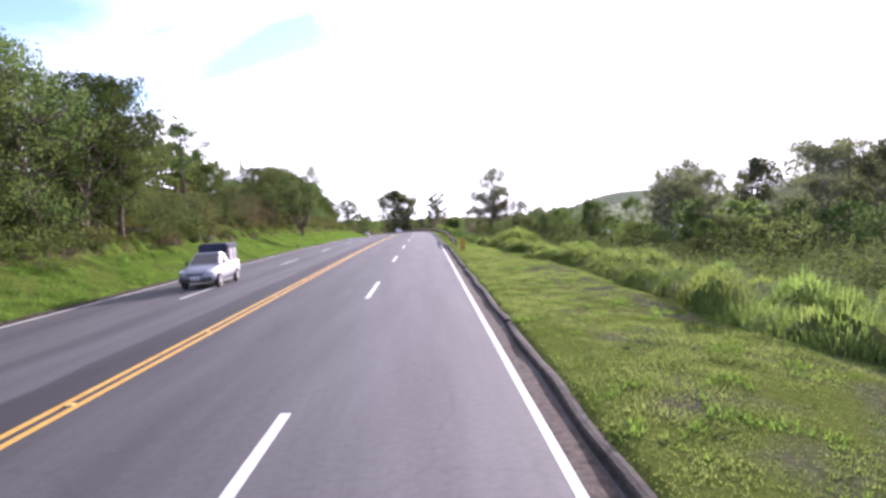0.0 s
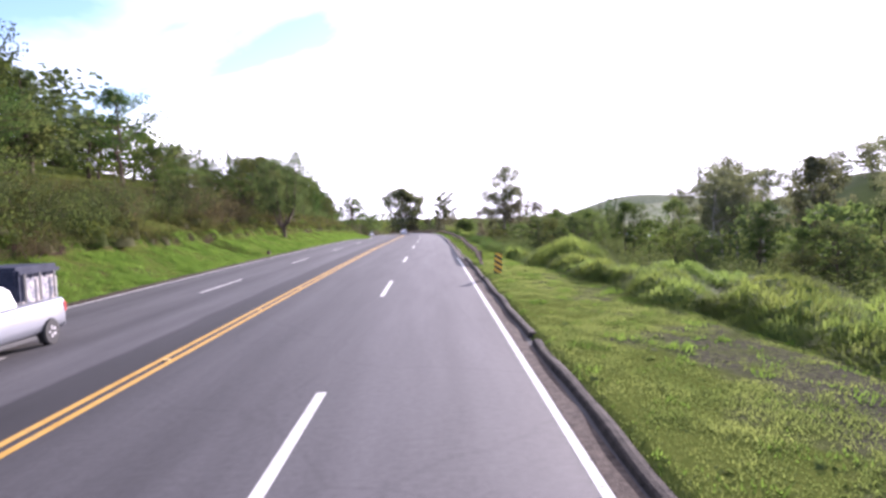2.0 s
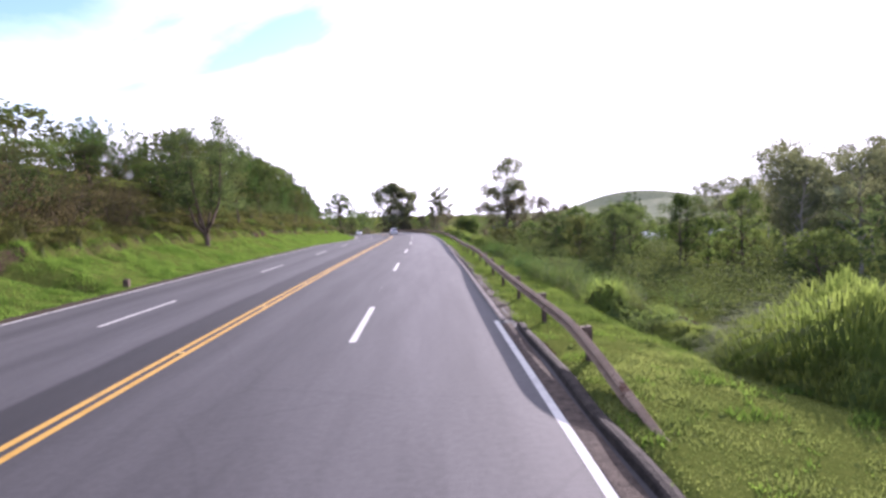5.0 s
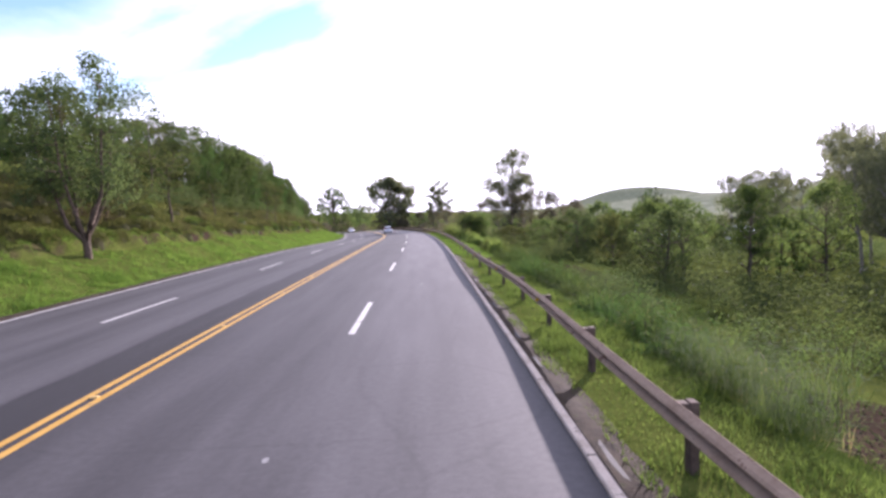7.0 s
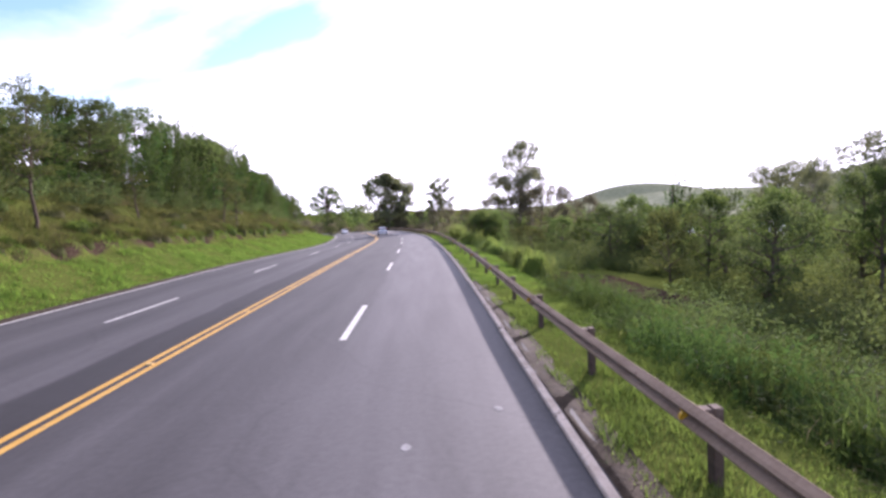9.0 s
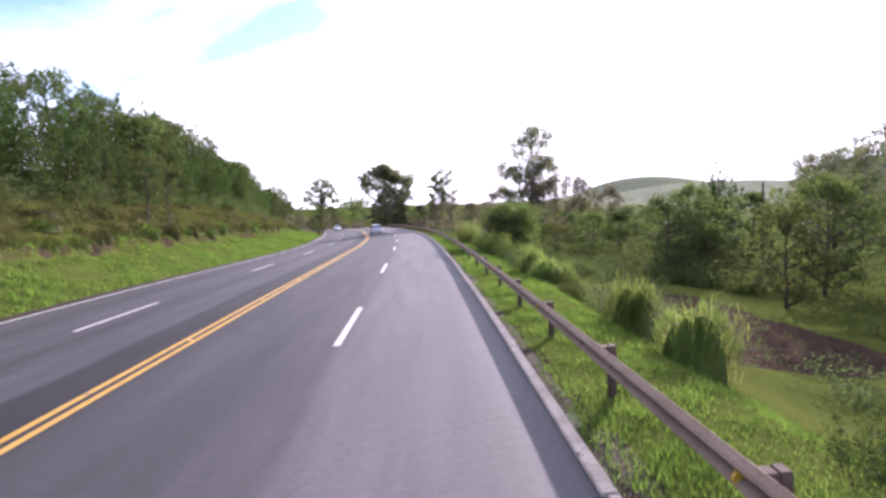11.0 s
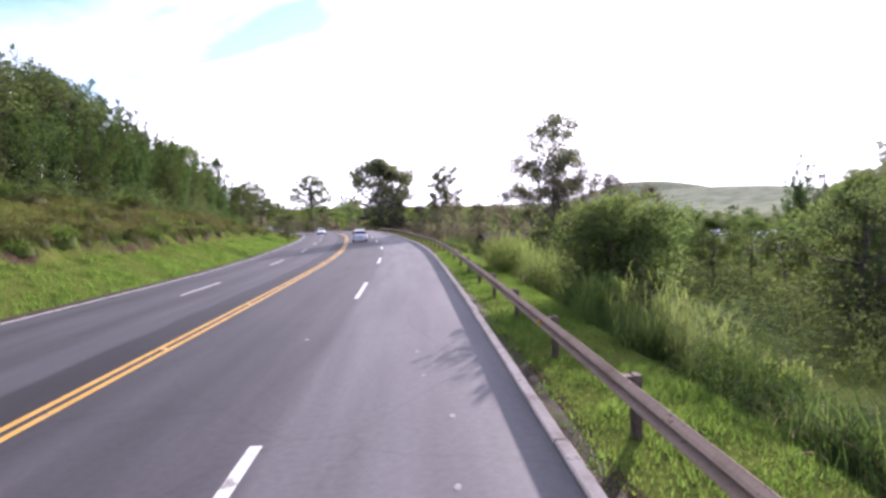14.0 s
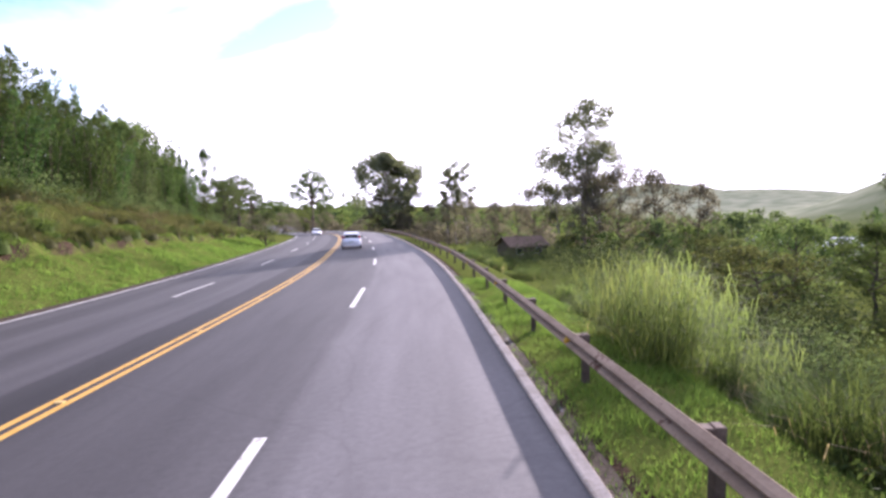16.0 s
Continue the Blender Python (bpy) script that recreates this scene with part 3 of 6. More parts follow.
def leaf_cards(centres, length, width, rng, hang=0.0, up=0.3):
    """One pointed leaf at each centre. hang pulls the tips down."""
    n = len(centres)
    d = rng.normal(size=(n, 3)); d[:, 2] -= hang * 2
    d /= np.linalg.norm(d, axis=1)[:, None]
    q = rng.normal(size=(n, 3)); q[:, 2] += up
    b = np.cross(d, q); b /= np.linalg.norm(b, axis=1)[:, None] + 1e-6
    L = length * rng.uniform(0.65, 1.3, (n, 1)); W = width * rng.uniform(0.7, 1.25, (n, 1))
    v = np.stack([centres - d * L * 0.5, centres + b * W * 0.5, centres + d * L * 0.5, centres - b * W * 0.5], 1).reshape(-1, 3)
    return v, np.arange(4 * n).reshape(-1, 4)


def clusters(points, radii, per, rng, flat=0.75):
    out = []
    for p, r in zip(points, radii):
        q = rng.normal(size=(per, 3)); q /= np.linalg.norm(q, axis=1)[:, None]
        q *= (rng.uniform(0.25, 1.0, (per, 1)) ** 0.6) * r
        q[:, 2] *= flat
        out.append(np.array(p) + q)
    return np.concatenate(out)


def make_tree(seed, height=10.0, radius=3.5, bare=0.35, trunk_r=0.22, limbs=9, subs=3, per=60, puff=0.9, leaf=(0.34, 0.17), mats=(None, None), shape="round", lean=0.06, hang=0.0, flat=0.75,
              label="", category="tree", name="tree"):
    """A tapered trunk with limbs, and a crown of leaf clumps at the limbs' ends. Stands at the origin."""
    rng = np.random.default_rng(seed)
    top = Vector((rng.normal() * lean * height, rng.normal() * lean * height, height * 0.9))
    stem = [Vector((0, 0, -0.4)).lerp(top, t) + Vector((rng.normal(), rng.normal(), 0)) * 0.05 * height * t * (1 - t) for t in np.linspace(0, 1, 8)]
    wood = [tube(stem, [trunk_r * (1.25 if i == 0 else 1) * (1 - 0.85 * i / 7) for i in range(8)], 8)]
    pts, rad = [], []
    for k in range(limbs):
        t = bare + (0.97 - bare) * (k + rng.uniform(0, 0.9)) / limbs
        a = stem[int(t * 7)].lerp(stem[min(7, int(t * 7) + 1)], t * 7 % 1)
        w = (t - bare) / (1 - bare)
        prof = {"round": math.sin(math.pi * (0.16 + 0.78 * w)), "umbrella": 0.5 + 0.5 * w, "column": 0.55 + 0.45 * math.sin(math.pi * w), "cone": 1.0 - 0.85 * w, "airy": 0.55 + 0.45 * math.sin(math.pi * (0.1 + 0.85 * w))}[shape]
        ang = k * 2.4 + rng.normal() * 0.4
        rise = {"round": 0.45, "umbrella": 0.42, "column": 0.9, "cone": 0.15, "airy": 0.75}[shape]
        ln = radius * prof * rng.uniform(0.75, 1.12)
        tip = a + Vector((math.cos(ang) * ln, math.sin(ang) * ln, ln * rise * rng.uniform(0.6, 1.2) + 0.03 * height))
        mid = a.lerp(tip, 0.5) + Vector((rng.normal(), rng.normal(), rng.normal() - 0.3)) * 0.08 * ln
        r0 = trunk_r * (1 - 0.8 * t) * 0.75
        wood.append(tube([a, mid, tip], [r0, r0 * 0.6, r0 * 0.2], 5))
        pts.append(tip); rad.append(puff * rng.uniform(0.75, 1.25))
        for s in range(subs):
            o = mid.lerp(tip, rng.uniform(0.0, 0.8))
            e = o + Vector((rng.normal(), rng.normal(), abs(rng.normal()) * 0.6)) * 0.34 * ln + Vector((0, 0, 0.1 * ln))
            wood.append(tube([o, o.lerp(e, 0.5) + Vector((0, 0, -0.03 * ln)), e], [r0 * 0.45, r0 * 0.3, r0 * 0.1], 4))
            pts.append(e); rad.append(puff * rng.uniform(0.6, 1.1))
    pts.append(stem[-1] + Vector((0, 0, 0.2))); rad.append(puff)
    C = clusters(pts, rad, per, rng, flat)
    v, f = leaf_cards(C, leaf[0], leaf[1], rng, hang)
    base = tagged(new(name), label, category)
    part("trunk", mesh("trunk", *join(wood), mats[0], True), base)
    part("crown", mesh("crown", v, f, mats[1]), base)
    return base


def make_forked(seed, height, radius, stems, per, puff, leaf, mats, label):
    """A tree that forks near the ground into bare crooked stems, leafy only in their upper half."""
    rng = np.random.default_rng(seed)
    wood, pts, rad = [tube([(0, 0, -0.5), (0.05, 0, 0.3), (0, 0.03, 1.0)], [0.30, 0.24, 0.23], 8)], [], []
    for k in range(stems):
        ang = k * 2 * math.pi / stems + rng.normal() * 0.25
        far, top = radius * rng.uniform(0.35, 0.85), height * rng.uniform(0.80, 0.94)
        o = Vector((math.cos(ang), math.sin(ang), 0))
        path = [Vector((0, 0, 0.75 + 0.08 * k))] + [o * far * (1 - (1 - t) ** 2.2) + Vector((rng.normal() * 0.12, rng.normal() * 0.12, 0.75 + (top - 0.75) * t ** 1.15)) for t in (0.18, 0.36, 0.55, 0.75, 1.0)]
        wood.append(tube(path, [0.17, 0.14, 0.11, 0.08, 0.05, 0.02], 6))
        for j in range(14):
            t = rng.uniform(0.40, 1.0) * 5
            i = min(4, int(t))
            a = path[i].lerp(path[i + 1], t - i)
            e = a + Vector((rng.normal(), rng.normal(), 0.35 + 0.5 * rng.normal())) * 0.20 * radius + o * 0.06 * radius
            wood.append(tube([a, a.lerp(e, 0.5) + Vector((0, 0, -0.06)), e], [0.035, 0.022, 0.008], 4))
            pts.append(e); rad.append(puff * rng.uniform(0.6, 1.25))
        pts.append(path[-1]); rad.append(puff)
    v, f = leaf_cards(clusters(pts, rad, per, rng, 0.7), leaf[0], leaf[1], rng)
    base = tagged(new("tree"), label, "tree")
    part("trunk", mesh("trunk", *join(wood), mats[0], True), base)
    part("crown", mesh("crown", v, f, mats[1]), base)
    return base


def make_domed(seed, height, radius, trunk_r, tips, per, puff, leaf, mats, label):
    """A clear trunk that opens into radiating limbs under a rounded dome of small leaf pads."""
    rng = np.random.default_rng(seed)
    fork = 0.42 * height
    wood = [tube([(0, 0, -0.5), (0.05, 0, 0.2 * height), (0, 0.06, fork), (0.1, 0, 0.66 * height), (0.1, 0.1, 0.88 * height)], [trunk_r * 1.3, trunk_r, trunk_r * 0.8, trunk_r * 0.45, trunk_r * 0.15], 8)]
    pts, rad = [], []
    for k in range(tips):
        up = -0.12 + 1.10 * (k + 0.5) / tips
        w = math.sqrt(max(0.0, 1 - max(up, 0.0) ** 2)) * rng.uniform(0.82, 1.06)
        ang = k * 2.4 + rng.normal() * 0.2
        tip = Vector((math.cos(ang) * radius * w, math.sin(ang) * radius * w, height * (0.56 + 0.42 * up * rng.uniform(0.9, 1.05))))
        o = Vector((0, 0, fork + 0.24 * height * max(up, 0) * rng.uniform(0.5, 1.2)))
        mid = o.lerp(tip, 0.5) + Vector((0, 0, 0.05 * height * (1 - max(up, 0))))
        if k % 2 == 0:
            wood.append(tube([o, mid, tip], [trunk_r * 0.40, trunk_r * 0.26, trunk_r * 0.08], 5))
        pts.append(tip); rad.append(puff * rng.uniform(0.8, 1.25))
        if k % 3 == 0:
            pts.append(mid.lerp(tip, 0.45)); rad.append(puff * 0.7)
    v, f = leaf_cards(clusters(pts, rad, per, rng, 0.62), leaf[0], leaf[1], rng)
    base = tagged(new("tree"), label, "tree")
    part("trunk", mesh("trunk", *join(wood), mats[0], True), base)
    part("crown", mesh("crown", v, f, mats[1]), base)
    return base


def make_plumes(seed, height, radius, stems, per, puff, leaf, mats, label, hang=0.35):
    """A bamboo-like clump: slender stems from one root, each a tall plume of narrow leaves that nods outwards at its tip."""
    rng = np.random.default_rng(seed)
    wood, pts, rad = [], [], []
    for k in range(stems):
        ang = k * 2.4 + rng.normal() * 0.3
        o, w = Vector((math.cos(ang), math.sin(ang), 0)), math.sqrt((k + 0.3) / stems)
        top = height * (1.0 - 0.42 * w) * rng.uniform(0.84, 1.06)
        path = [o * radius * w * (0.25 + 0.50 * t + 0.45 * t ** 4) + Vector((0, 0, -0.3 + top * (t - 0.05 * t ** 6))) for t in np.linspace(0, 1, 6)]
        wood.append(tube(path, [0.055, 0.05, 0.04, 0.03, 0.02, 0.008], 4))
        for t in np.linspace(0.10, 1.0, 10):
            i = min(4, int(t * 5))
            pts.append(path[i].lerp(path[i + 1], t * 5 - i) + Vector((rng.normal(), rng.normal(), rng.normal())) * 0.10)
            rad.append(puff * rng.uniform(0.75, 1.2) * (1.0 - 0.72 * t ** 3))
    v, f = leaf_cards(clusters(pts, rad, per, rng, 1.25), leaf[0], leaf[1], rng, hang)
    base = tagged(new("tree"), label, "tree")
    part("trunk", mesh("trunk", *join(wood), mats[0], True), base)
    part("crown", mesh("crown", v, f, mats[1]), base)
    return base


def thicket(name, label, items, category="woods", thin=3):
    """Far or tangled growth that nobody could count, joined into one mesh. items: plant, u, y, scale, tallness."""
    turn = random.Random(len(items))
    mats, V, F, MI, off = [], [], [], [], 0
    for ob, u, y, sc, tall in items:
        m = np.array(Matrix.LocRotScale(spot(u, y, 0.15), Euler((0, 0, turn.uniform(0, 6.28))), (sc, sc, sc * tall)))
        for ch in ob.children:
            me = ch.data
            if me.materials[0] not in mats:
                mats.append(me.materials[0])
            co = np.empty(len(me.vertices) * 3, np.float32); me.vertices.foreach_get("co", co); co = co.reshape(-1, 3)
            if len(co) == 4 * len(me.polygons):
                # fewer and larger leaves for growth far off
                q = co.reshape(-1, 4, 3)[::thin]
                c = q.mean(1, keepdims=True)
                q = (c + (q - c) * math.sqrt(thin) * 0.95).reshape(-1, 3)
                V.append(q @ m[:3, :3].T + m[:3, 3])
                n = len(q) // 4
                F.append((np.arange(4 * n, dtype=np.int32) + off, np.full(n, 4, np.int32))); MI.append(np.full(n, mats.index(me.materials[0]), np.int32))
                off += len(q)
                continue
            if ch.name.startswith("leaf_mass"):
                q = co.reshape(-1, 5, 3)[::1 if thin < 4 else 2]
                n = len(q)
                V.append(q.reshape(-1, 3) @ m[:3, :3].T + m[:3, 3])
                k = np.arange(n, dtype=np.int32)[:, None] * 5 + off
                F.append(((k + np.array([0, 1, 2, 3, 3, 2, 4])).ravel(), np.tile(np.array([4, 3], np.int32), n))); MI.append(np.full(2 * n, mats.index(me.materials[0]), np.int32))
                off += 5 * n
                continue
            if thin > 2 and ch.name.startswith(("woody_base", "flowering_top", "dry_undergrowth")):
                continue
            V.append(co @ m[:3, :3].T + m[:3, 3])
            ls, lt, lv = (np.empty(len(me.polygons), np.int32), np.empty(len(me.polygons), np.int32), np.empty(len(me.loops), np.int32))
            me.polygons.foreach_get("loop_start", ls); me.polygons.foreach_get("loop_total", lt); me.loops.foreach_get("vertex_index", lv)
            if ch.name.startswith("trunk"):
                # the main stem alone, within dense growth
                V[-1], lv, lt = V[-1][:64], lv[:224], lt[:56]
                co = co[:64]
            F.append((lv + off, lt)); MI.append(np.full(len(lt), mats.index(me.materials[0]), np.int32))
            off += len(co)
    V, LV, LT, MI = np.concatenate(V), np.concatenate([a for a, b in F]), np.concatenate([b for a, b in F]), np.concatenate(MI)
    me = bpy.data.meshes.new(name)
    me.vertices.add(len(V)); me.loops.add(len(LV)); me.polygons.add(len(LT))
    me.vertices.foreach_set("co", V.astype(np.float32).ravel())
    me.loops.foreach_set("vertex_index", LV.astype(np.int32))
    me.polygons.foreach_set("loop_start", np.concatenate([[0], np.cumsum(LT)[:-1]]).astype(np.int32))
    me.polygons.foreach_set("material_index", MI)
    for mm in mats:
        me.materials.append(mm)
    me.update(calc_edges=True)
    return tagged(new(name, me), label, category, kind="stuff")


def make_bush(seed, height, radius, per, puff, leaf, mat, label, name="bush", lumps=13, category="bush", hang=0.0, tufts=None):
    """A low plant of many stems from the ground, leafy all over, with an uneven outline."""
    rng = np.random.default_rng(seed)
    wood, pts, rad = [], [], []
    for k in range(lumps):
        ang, w = k * 2.4, math.sqrt((k + 0.5) / lumps)
        h = height * (1 - 0.62 * w * w) * rng.uniform(0.65, 1.1)
        tip = Vector((math.cos(ang) * radius * w, math.sin(ang) * radius * w, h - puff * 0.5))
        o = Vector((tip.x * 0.25, tip.y * 0.25, -0.25))
        wood.append(tube([o, o.lerp(tip, 0.5) + Vector((rng.normal(), rng.normal(), 0)) * 0.06, tip], [0.022, 0.013, 0.004], 4))
        for t in (1.0, 0.62, 0.3):
            pts.append(o.lerp(tip, t) + Vector((rng.normal(), rng.normal(), rng.normal())) * 0.12 * puff)
            rad.append(puff * rng.uniform(0.65, 1.2) * (0.7 + 0.3 * t))
    C = clusters(pts, rad, per, rng, 0.85)
    C[:, 2] = np.maximum(C[:, 2], 0.02)
    v, f = leaf_cards(C, leaf[0], leaf[1], rng, hang)
    base = tagged(new(name), label, category)
    part("woody_base", mesh("woody_base", *join(wood), M_BARK, True), base)
    part("foliage", mesh("foliage", v, f, mat), base)
    return base


def blades(base_xy, base_z, height, width, rng, arch=0.5, segs=2):
    """Grass blades: narrow bent strips that taper to a tip."""
    n = len(base_xy)
    ang = rng.uniform(0, 2 * np.pi, n); h = height * rng.uniform(0.55, 1.2, n); w = width * rng.uniform(0.7, 1.2, n)
    out = np.stack([np.cos(ang), np.sin(ang)], 1); side = np.stack([-out[:, 1], out[:, 0]], 1)
    bend_ = (arch * rng.uniform(0.3, 1.3, n) * h)[:, None]
    P, F = [], []
    b0 = np.column_stack([base_xy, base_z])
    if segs == 1:
        P = np.stack([b0 + np.column_stack([side * w[:, None] / 2, np.zeros(n)]), b0 - np.column_stack([side * w[:, None] / 2, np.zeros(n)]), b0 + np.column_stack([out * bend_, h])], 1)
        return P.reshape(-1, 3), np.arange(3 * n).reshape(-1, 3)
    m0 = b0 + np.column_stack([out * bend_ * 0.28, h * 0.62]); t0 = b0 + np.column_stack([out * bend_, h * (1 - 0.25 * arch)])
    s3 = np.column_stack([side * w[:, None] / 2, np.zeros(n)])
    P = np.stack([b0 + s3 * 0.8, b0 - s3 * 0.8, m0 - s3, m0 + s3, t0], 1).reshape(-1, 3)
    k = np.arange(n)[:, None] * 5
    return P, [tuple(r) for r in (k + [0, 1, 2, 3]).tolist()] + [tuple(r) for r in (k + [3, 2, 4]).tolist()]


def make_tuft(seed, height, radius, count, width, mat, label, name="grass_clump", arch=0.5, plumes=0):
    rng = np.random.default_rng(seed)
    r = radius * np.sqrt(rng.uniform(0, 1, count)); a = rng.uniform(0, 2 * np.pi, count)
    xy = np.stack([r * np.cos(a), r * np.sin(a)], 1)
    hh = height * (1 - 0.45 * (r / radius) ** 2)
    v, f = blades(xy, np.full(count, -0.12), hh, width, rng, arch)
    base = tagged(new(name), label, "tall grass")
    part("leaf_mass", mesh("leaf_mass", v, f, mat), base)
    k = max(24, count // 12)
    r = radius * 1.05 * np.sqrt(rng.uniform(0, 1, k)); a = rng.uniform(0, 2 * np.pi, k)
    dv, df = blades(np.stack([r * np.cos(a), r * np.sin(a)], 1), np.full(k, -0.1), np.full(k, height * 0.7), width, rng, 0.9)
    part("dry_undergrowth", mesh("dry_undergrowth", dv, df, M_STRAW), base, "withered straw-coloured blades")
    if plumes:
        a = rng.uniform(0, 2 * np.pi, plumes); r = radius * 0.6 * rng.uniform(0, 1, plumes)
        vs = []
        for i in range(plumes):
            p = Vector((math.cos(a[i]) * r[i], math.sin(a[i]) * r[i], 0)); h = height * rng.uniform(0.95, 1.2)
            q = p * 1.5 + Vector((rng.normal() * .1, rng.normal() * .1, h))
            vs.append(tube([p, p.lerp(q, .6), p.lerp(q, .82), p.lerp(q, .9), q], [.006, .005, .008, .018, .003], 4))
        part("flowering_top", mesh("flowering_top", *join(vs), M_STRAW, True), base, "pale straw-coloured seed heads")
    return base


def make_hummock(seed, height, radius, count, blade, width, mat, label, core, name="grass_hummock", lumps=0.18):
    """A rounded tussock: a matted core, thatched all over with arching blades."""
    rng = np.random.default_rng(seed)
    ph = rng.uniform(0, 6.28, 4)

    def skin(r, a):
        edge = 1 + lumps * (0.6 * np.sin(3 * a + ph[0]) + 0.4 * np.sin(5 * a + ph[1]))
        z = np.sqrt(np.clip(1 - r ** 2.4, 0, 1)) * (1 + lumps * np.sin(2 * a + ph[2] + 3 * r) + 0.5 * lumps * np.sin(7 * a + 5 * r + ph[3]))
        return np.stack([r * edge * radius * np.cos(a), r * edge * radius * np.sin(a), z * (height - 0.45 * blade)], -1)

    rings, segs = np.array([0.02, 0.3, 0.55, 0.75, 0.9, 1.0]), 14
    A, R = np.meshgrid(np.linspace(0, 2 * np.pi, segs, endpoint=False), rings)
    V = skin(R, A).reshape(-1, 3); V[-segs:, 2] = -0.25
    V[:, 2] -= 0.10; V[:, :2] *= 0.80
    F = [(i * segs + k, (i + 1) * segs + k, (i + 1) * segs + (k + 1) % segs, i * segs + (k + 1) % segs) for i in range(len(rings) - 1) for k in range(segs)]
    r, a = rng.uniform(0, 1, count) ** 0.43 * 0.99, rng.uniform(0, 2 * np.pi, count)
    P = skin(r, a); P[:, 2] -= 0.05
    out = np.stack([np.cos(a), np.sin(a)], 1) * (0.25 + 0.75 * r[:, None]) + rng.normal(size=(count, 2)) * 0.35
    L = blade * rng.uniform(0.6, 1.25, count)[:, None]
    up = np.stack([np.zeros(count), np.zeros(count), np.ones(count)], 1)
    o3 = np.column_stack([out, np.zeros(count)])
    mid = P + L * (0.55 * up + 0.28 * o3)
    tip = P + L * ((0.80 - 0.35 * r[:, None]) * up + 0.75 * o3)
    side = np.column_stack([-out[:, 1], out[:, 0], np.zeros(count)]); side /= np.linalg.norm(side, axis=1)[:, None] + 1e-6
    s = side * (width * rng.uniform(0.7, 1.2, count) / 2)[:, None]
    B = np.stack([P + s, P - s, mid - s, mid + s, tip], 1).reshape(-1, 3)
    k = np.arange(count)[:, None] * 5
    base = tagged(new(name), label, "tall grass")
    part("matted_core", mesh("matted_core", V, F, core, True), base)
    part("leaf_mass", mesh("leaf_mass", B, [tuple(q) for q in (k + [0, 1, 2, 3]).tolist()] + [tuple(q) for q in (k + [3, 2, 4]).tolist()], mat), base)
    return base


def make_weeds(seed, height, radius, stems, leaves, leaf, mat, label):
    """Upright weeds: thin stalks set with small narrow leaves to the tip, so close that the base is closed."""
    rng = np.random.default_rng(seed)
    r, a = radius * np.sqrt(rng.uniform(0, 1, stems)), rng.uniform(0, 2 * np.pi, stems)
    foot = np.stack([r * np.cos(a), r * np.sin(a), np.full(stems, -0.1)], 1)
    tip = foot * np.array([1.25, 1.25, 1]) + np.stack([rng.normal(size=stems) * 0.12, rng.normal(size=stems) * 0.12, height * (1 - 0.4 * (r / radius) ** 2) * rng.uniform(0.6, 1.15, stems)], 1)
    t = rng.uniform(0.05, 1.0, (stems, leaves, 1)) ** 0.8
    C = foot[:, None] * (1 - t) + tip[:, None] * t + rng.normal(size=(stems, leaves, 3)) * np.array([0.06, 0.06, 0.03])
    v, f = leaf_cards(C.reshape(-1, 3), leaf[0], leaf[1], rng, -0.45)
    side = np.column_stack([np.sin(a), -np.cos(a), np.zeros(stems)]) * 0.007
    v = np.concatenate([v, np.stack([foot, (foot + tip) / 2 + side, tip, (foot + tip) / 2 - side], 1).reshape(-1, 3)])
    f = np.arange(len(v)).reshape(-1, 4)
    base = tagged(new("weed_clump"), label, "weeds")
    part("foliage", mesh("foliage", v, f, mat), base)
    k = max(24, stems // 2)
    r, a = radius * 1.05 * np.sqrt(rng.uniform(0, 1, k)), rng.uniform(0, 2 * np.pi, k)
    dv, df = blades(np.stack([r * np.cos(a), r * np.sin(a)], 1), np.full(k, -0.1), np.full(k, height * 0.35), 0.016, rng, 0.9)
    part("dry_undergrowth", mesh("dry_undergrowth", dv, df, M_STRAW), base, "withered straw-coloured blades")
    return base


def make_reeds(seed, height, radius, stalks, leaves, blade, width, mat, label):
    """Elephant grass: leaning stalks of uneven height with long leaves that arch out all the way up."""
    rng = np.random.default_rng(seed)
    r, a = radius * np.sqrt(rng.uniform(0, 1, stalks)), rng.uniform(0, 2 * np.pi, stalks)
    foot = np.stack([r * np.cos(a) * 0.7, r * np.sin(a) * 0.7, np.full(stalks, -0.1)], 1)
    tip = np.stack([r * np.cos(a) * 1.3 + rng.normal(size=stalks) * 0.15, r * np.sin(a) * 1.3 + rng.normal(size=stalks) * 0.15, height * (1 - 0.35 * (r / radius) ** 2) * rng.uniform(0.55, 0.95, stalks)], 1)
    t = np.linspace(0.03, 1.0, leaves)[None, :, None] ** 0.85
    C = (foot[:, None] * (1 - t) + tip[:, None] * t).reshape(-1, 3)
    C += rng.normal(size=C.shape) * 0.05
    C = np.concatenate([C, foot])
    v, f = blades(C[:, :2], C[:, 2], np.concatenate([np.full(len(C) - stalks, blade), tip[:, 2]]), width, rng, 1.35)
    base = tagged(new("reed_clump"), label, "tall grass")
    part("leaf_mass", mesh("leaf_mass", v, f, mat), base)
    k = max(24, stalks // 2)
    r, a = radius * 1.05 * np.sqrt(rng.uniform(0, 1, k)), rng.uniform(0, 2 * np.pi, k)
    dv, df = blades(np.stack([r * np.cos(a), r * np.sin(a)], 1), np.full(k, -0.1), np.full(k, height * 0.35), 0.016, rng, 0.9)
    part("dry_undergrowth", mesh("dry_undergrowth", dv, df, M_STRAW), base, "withered straw-coloured blades")
    return base


PLANTED = random.Random(7)


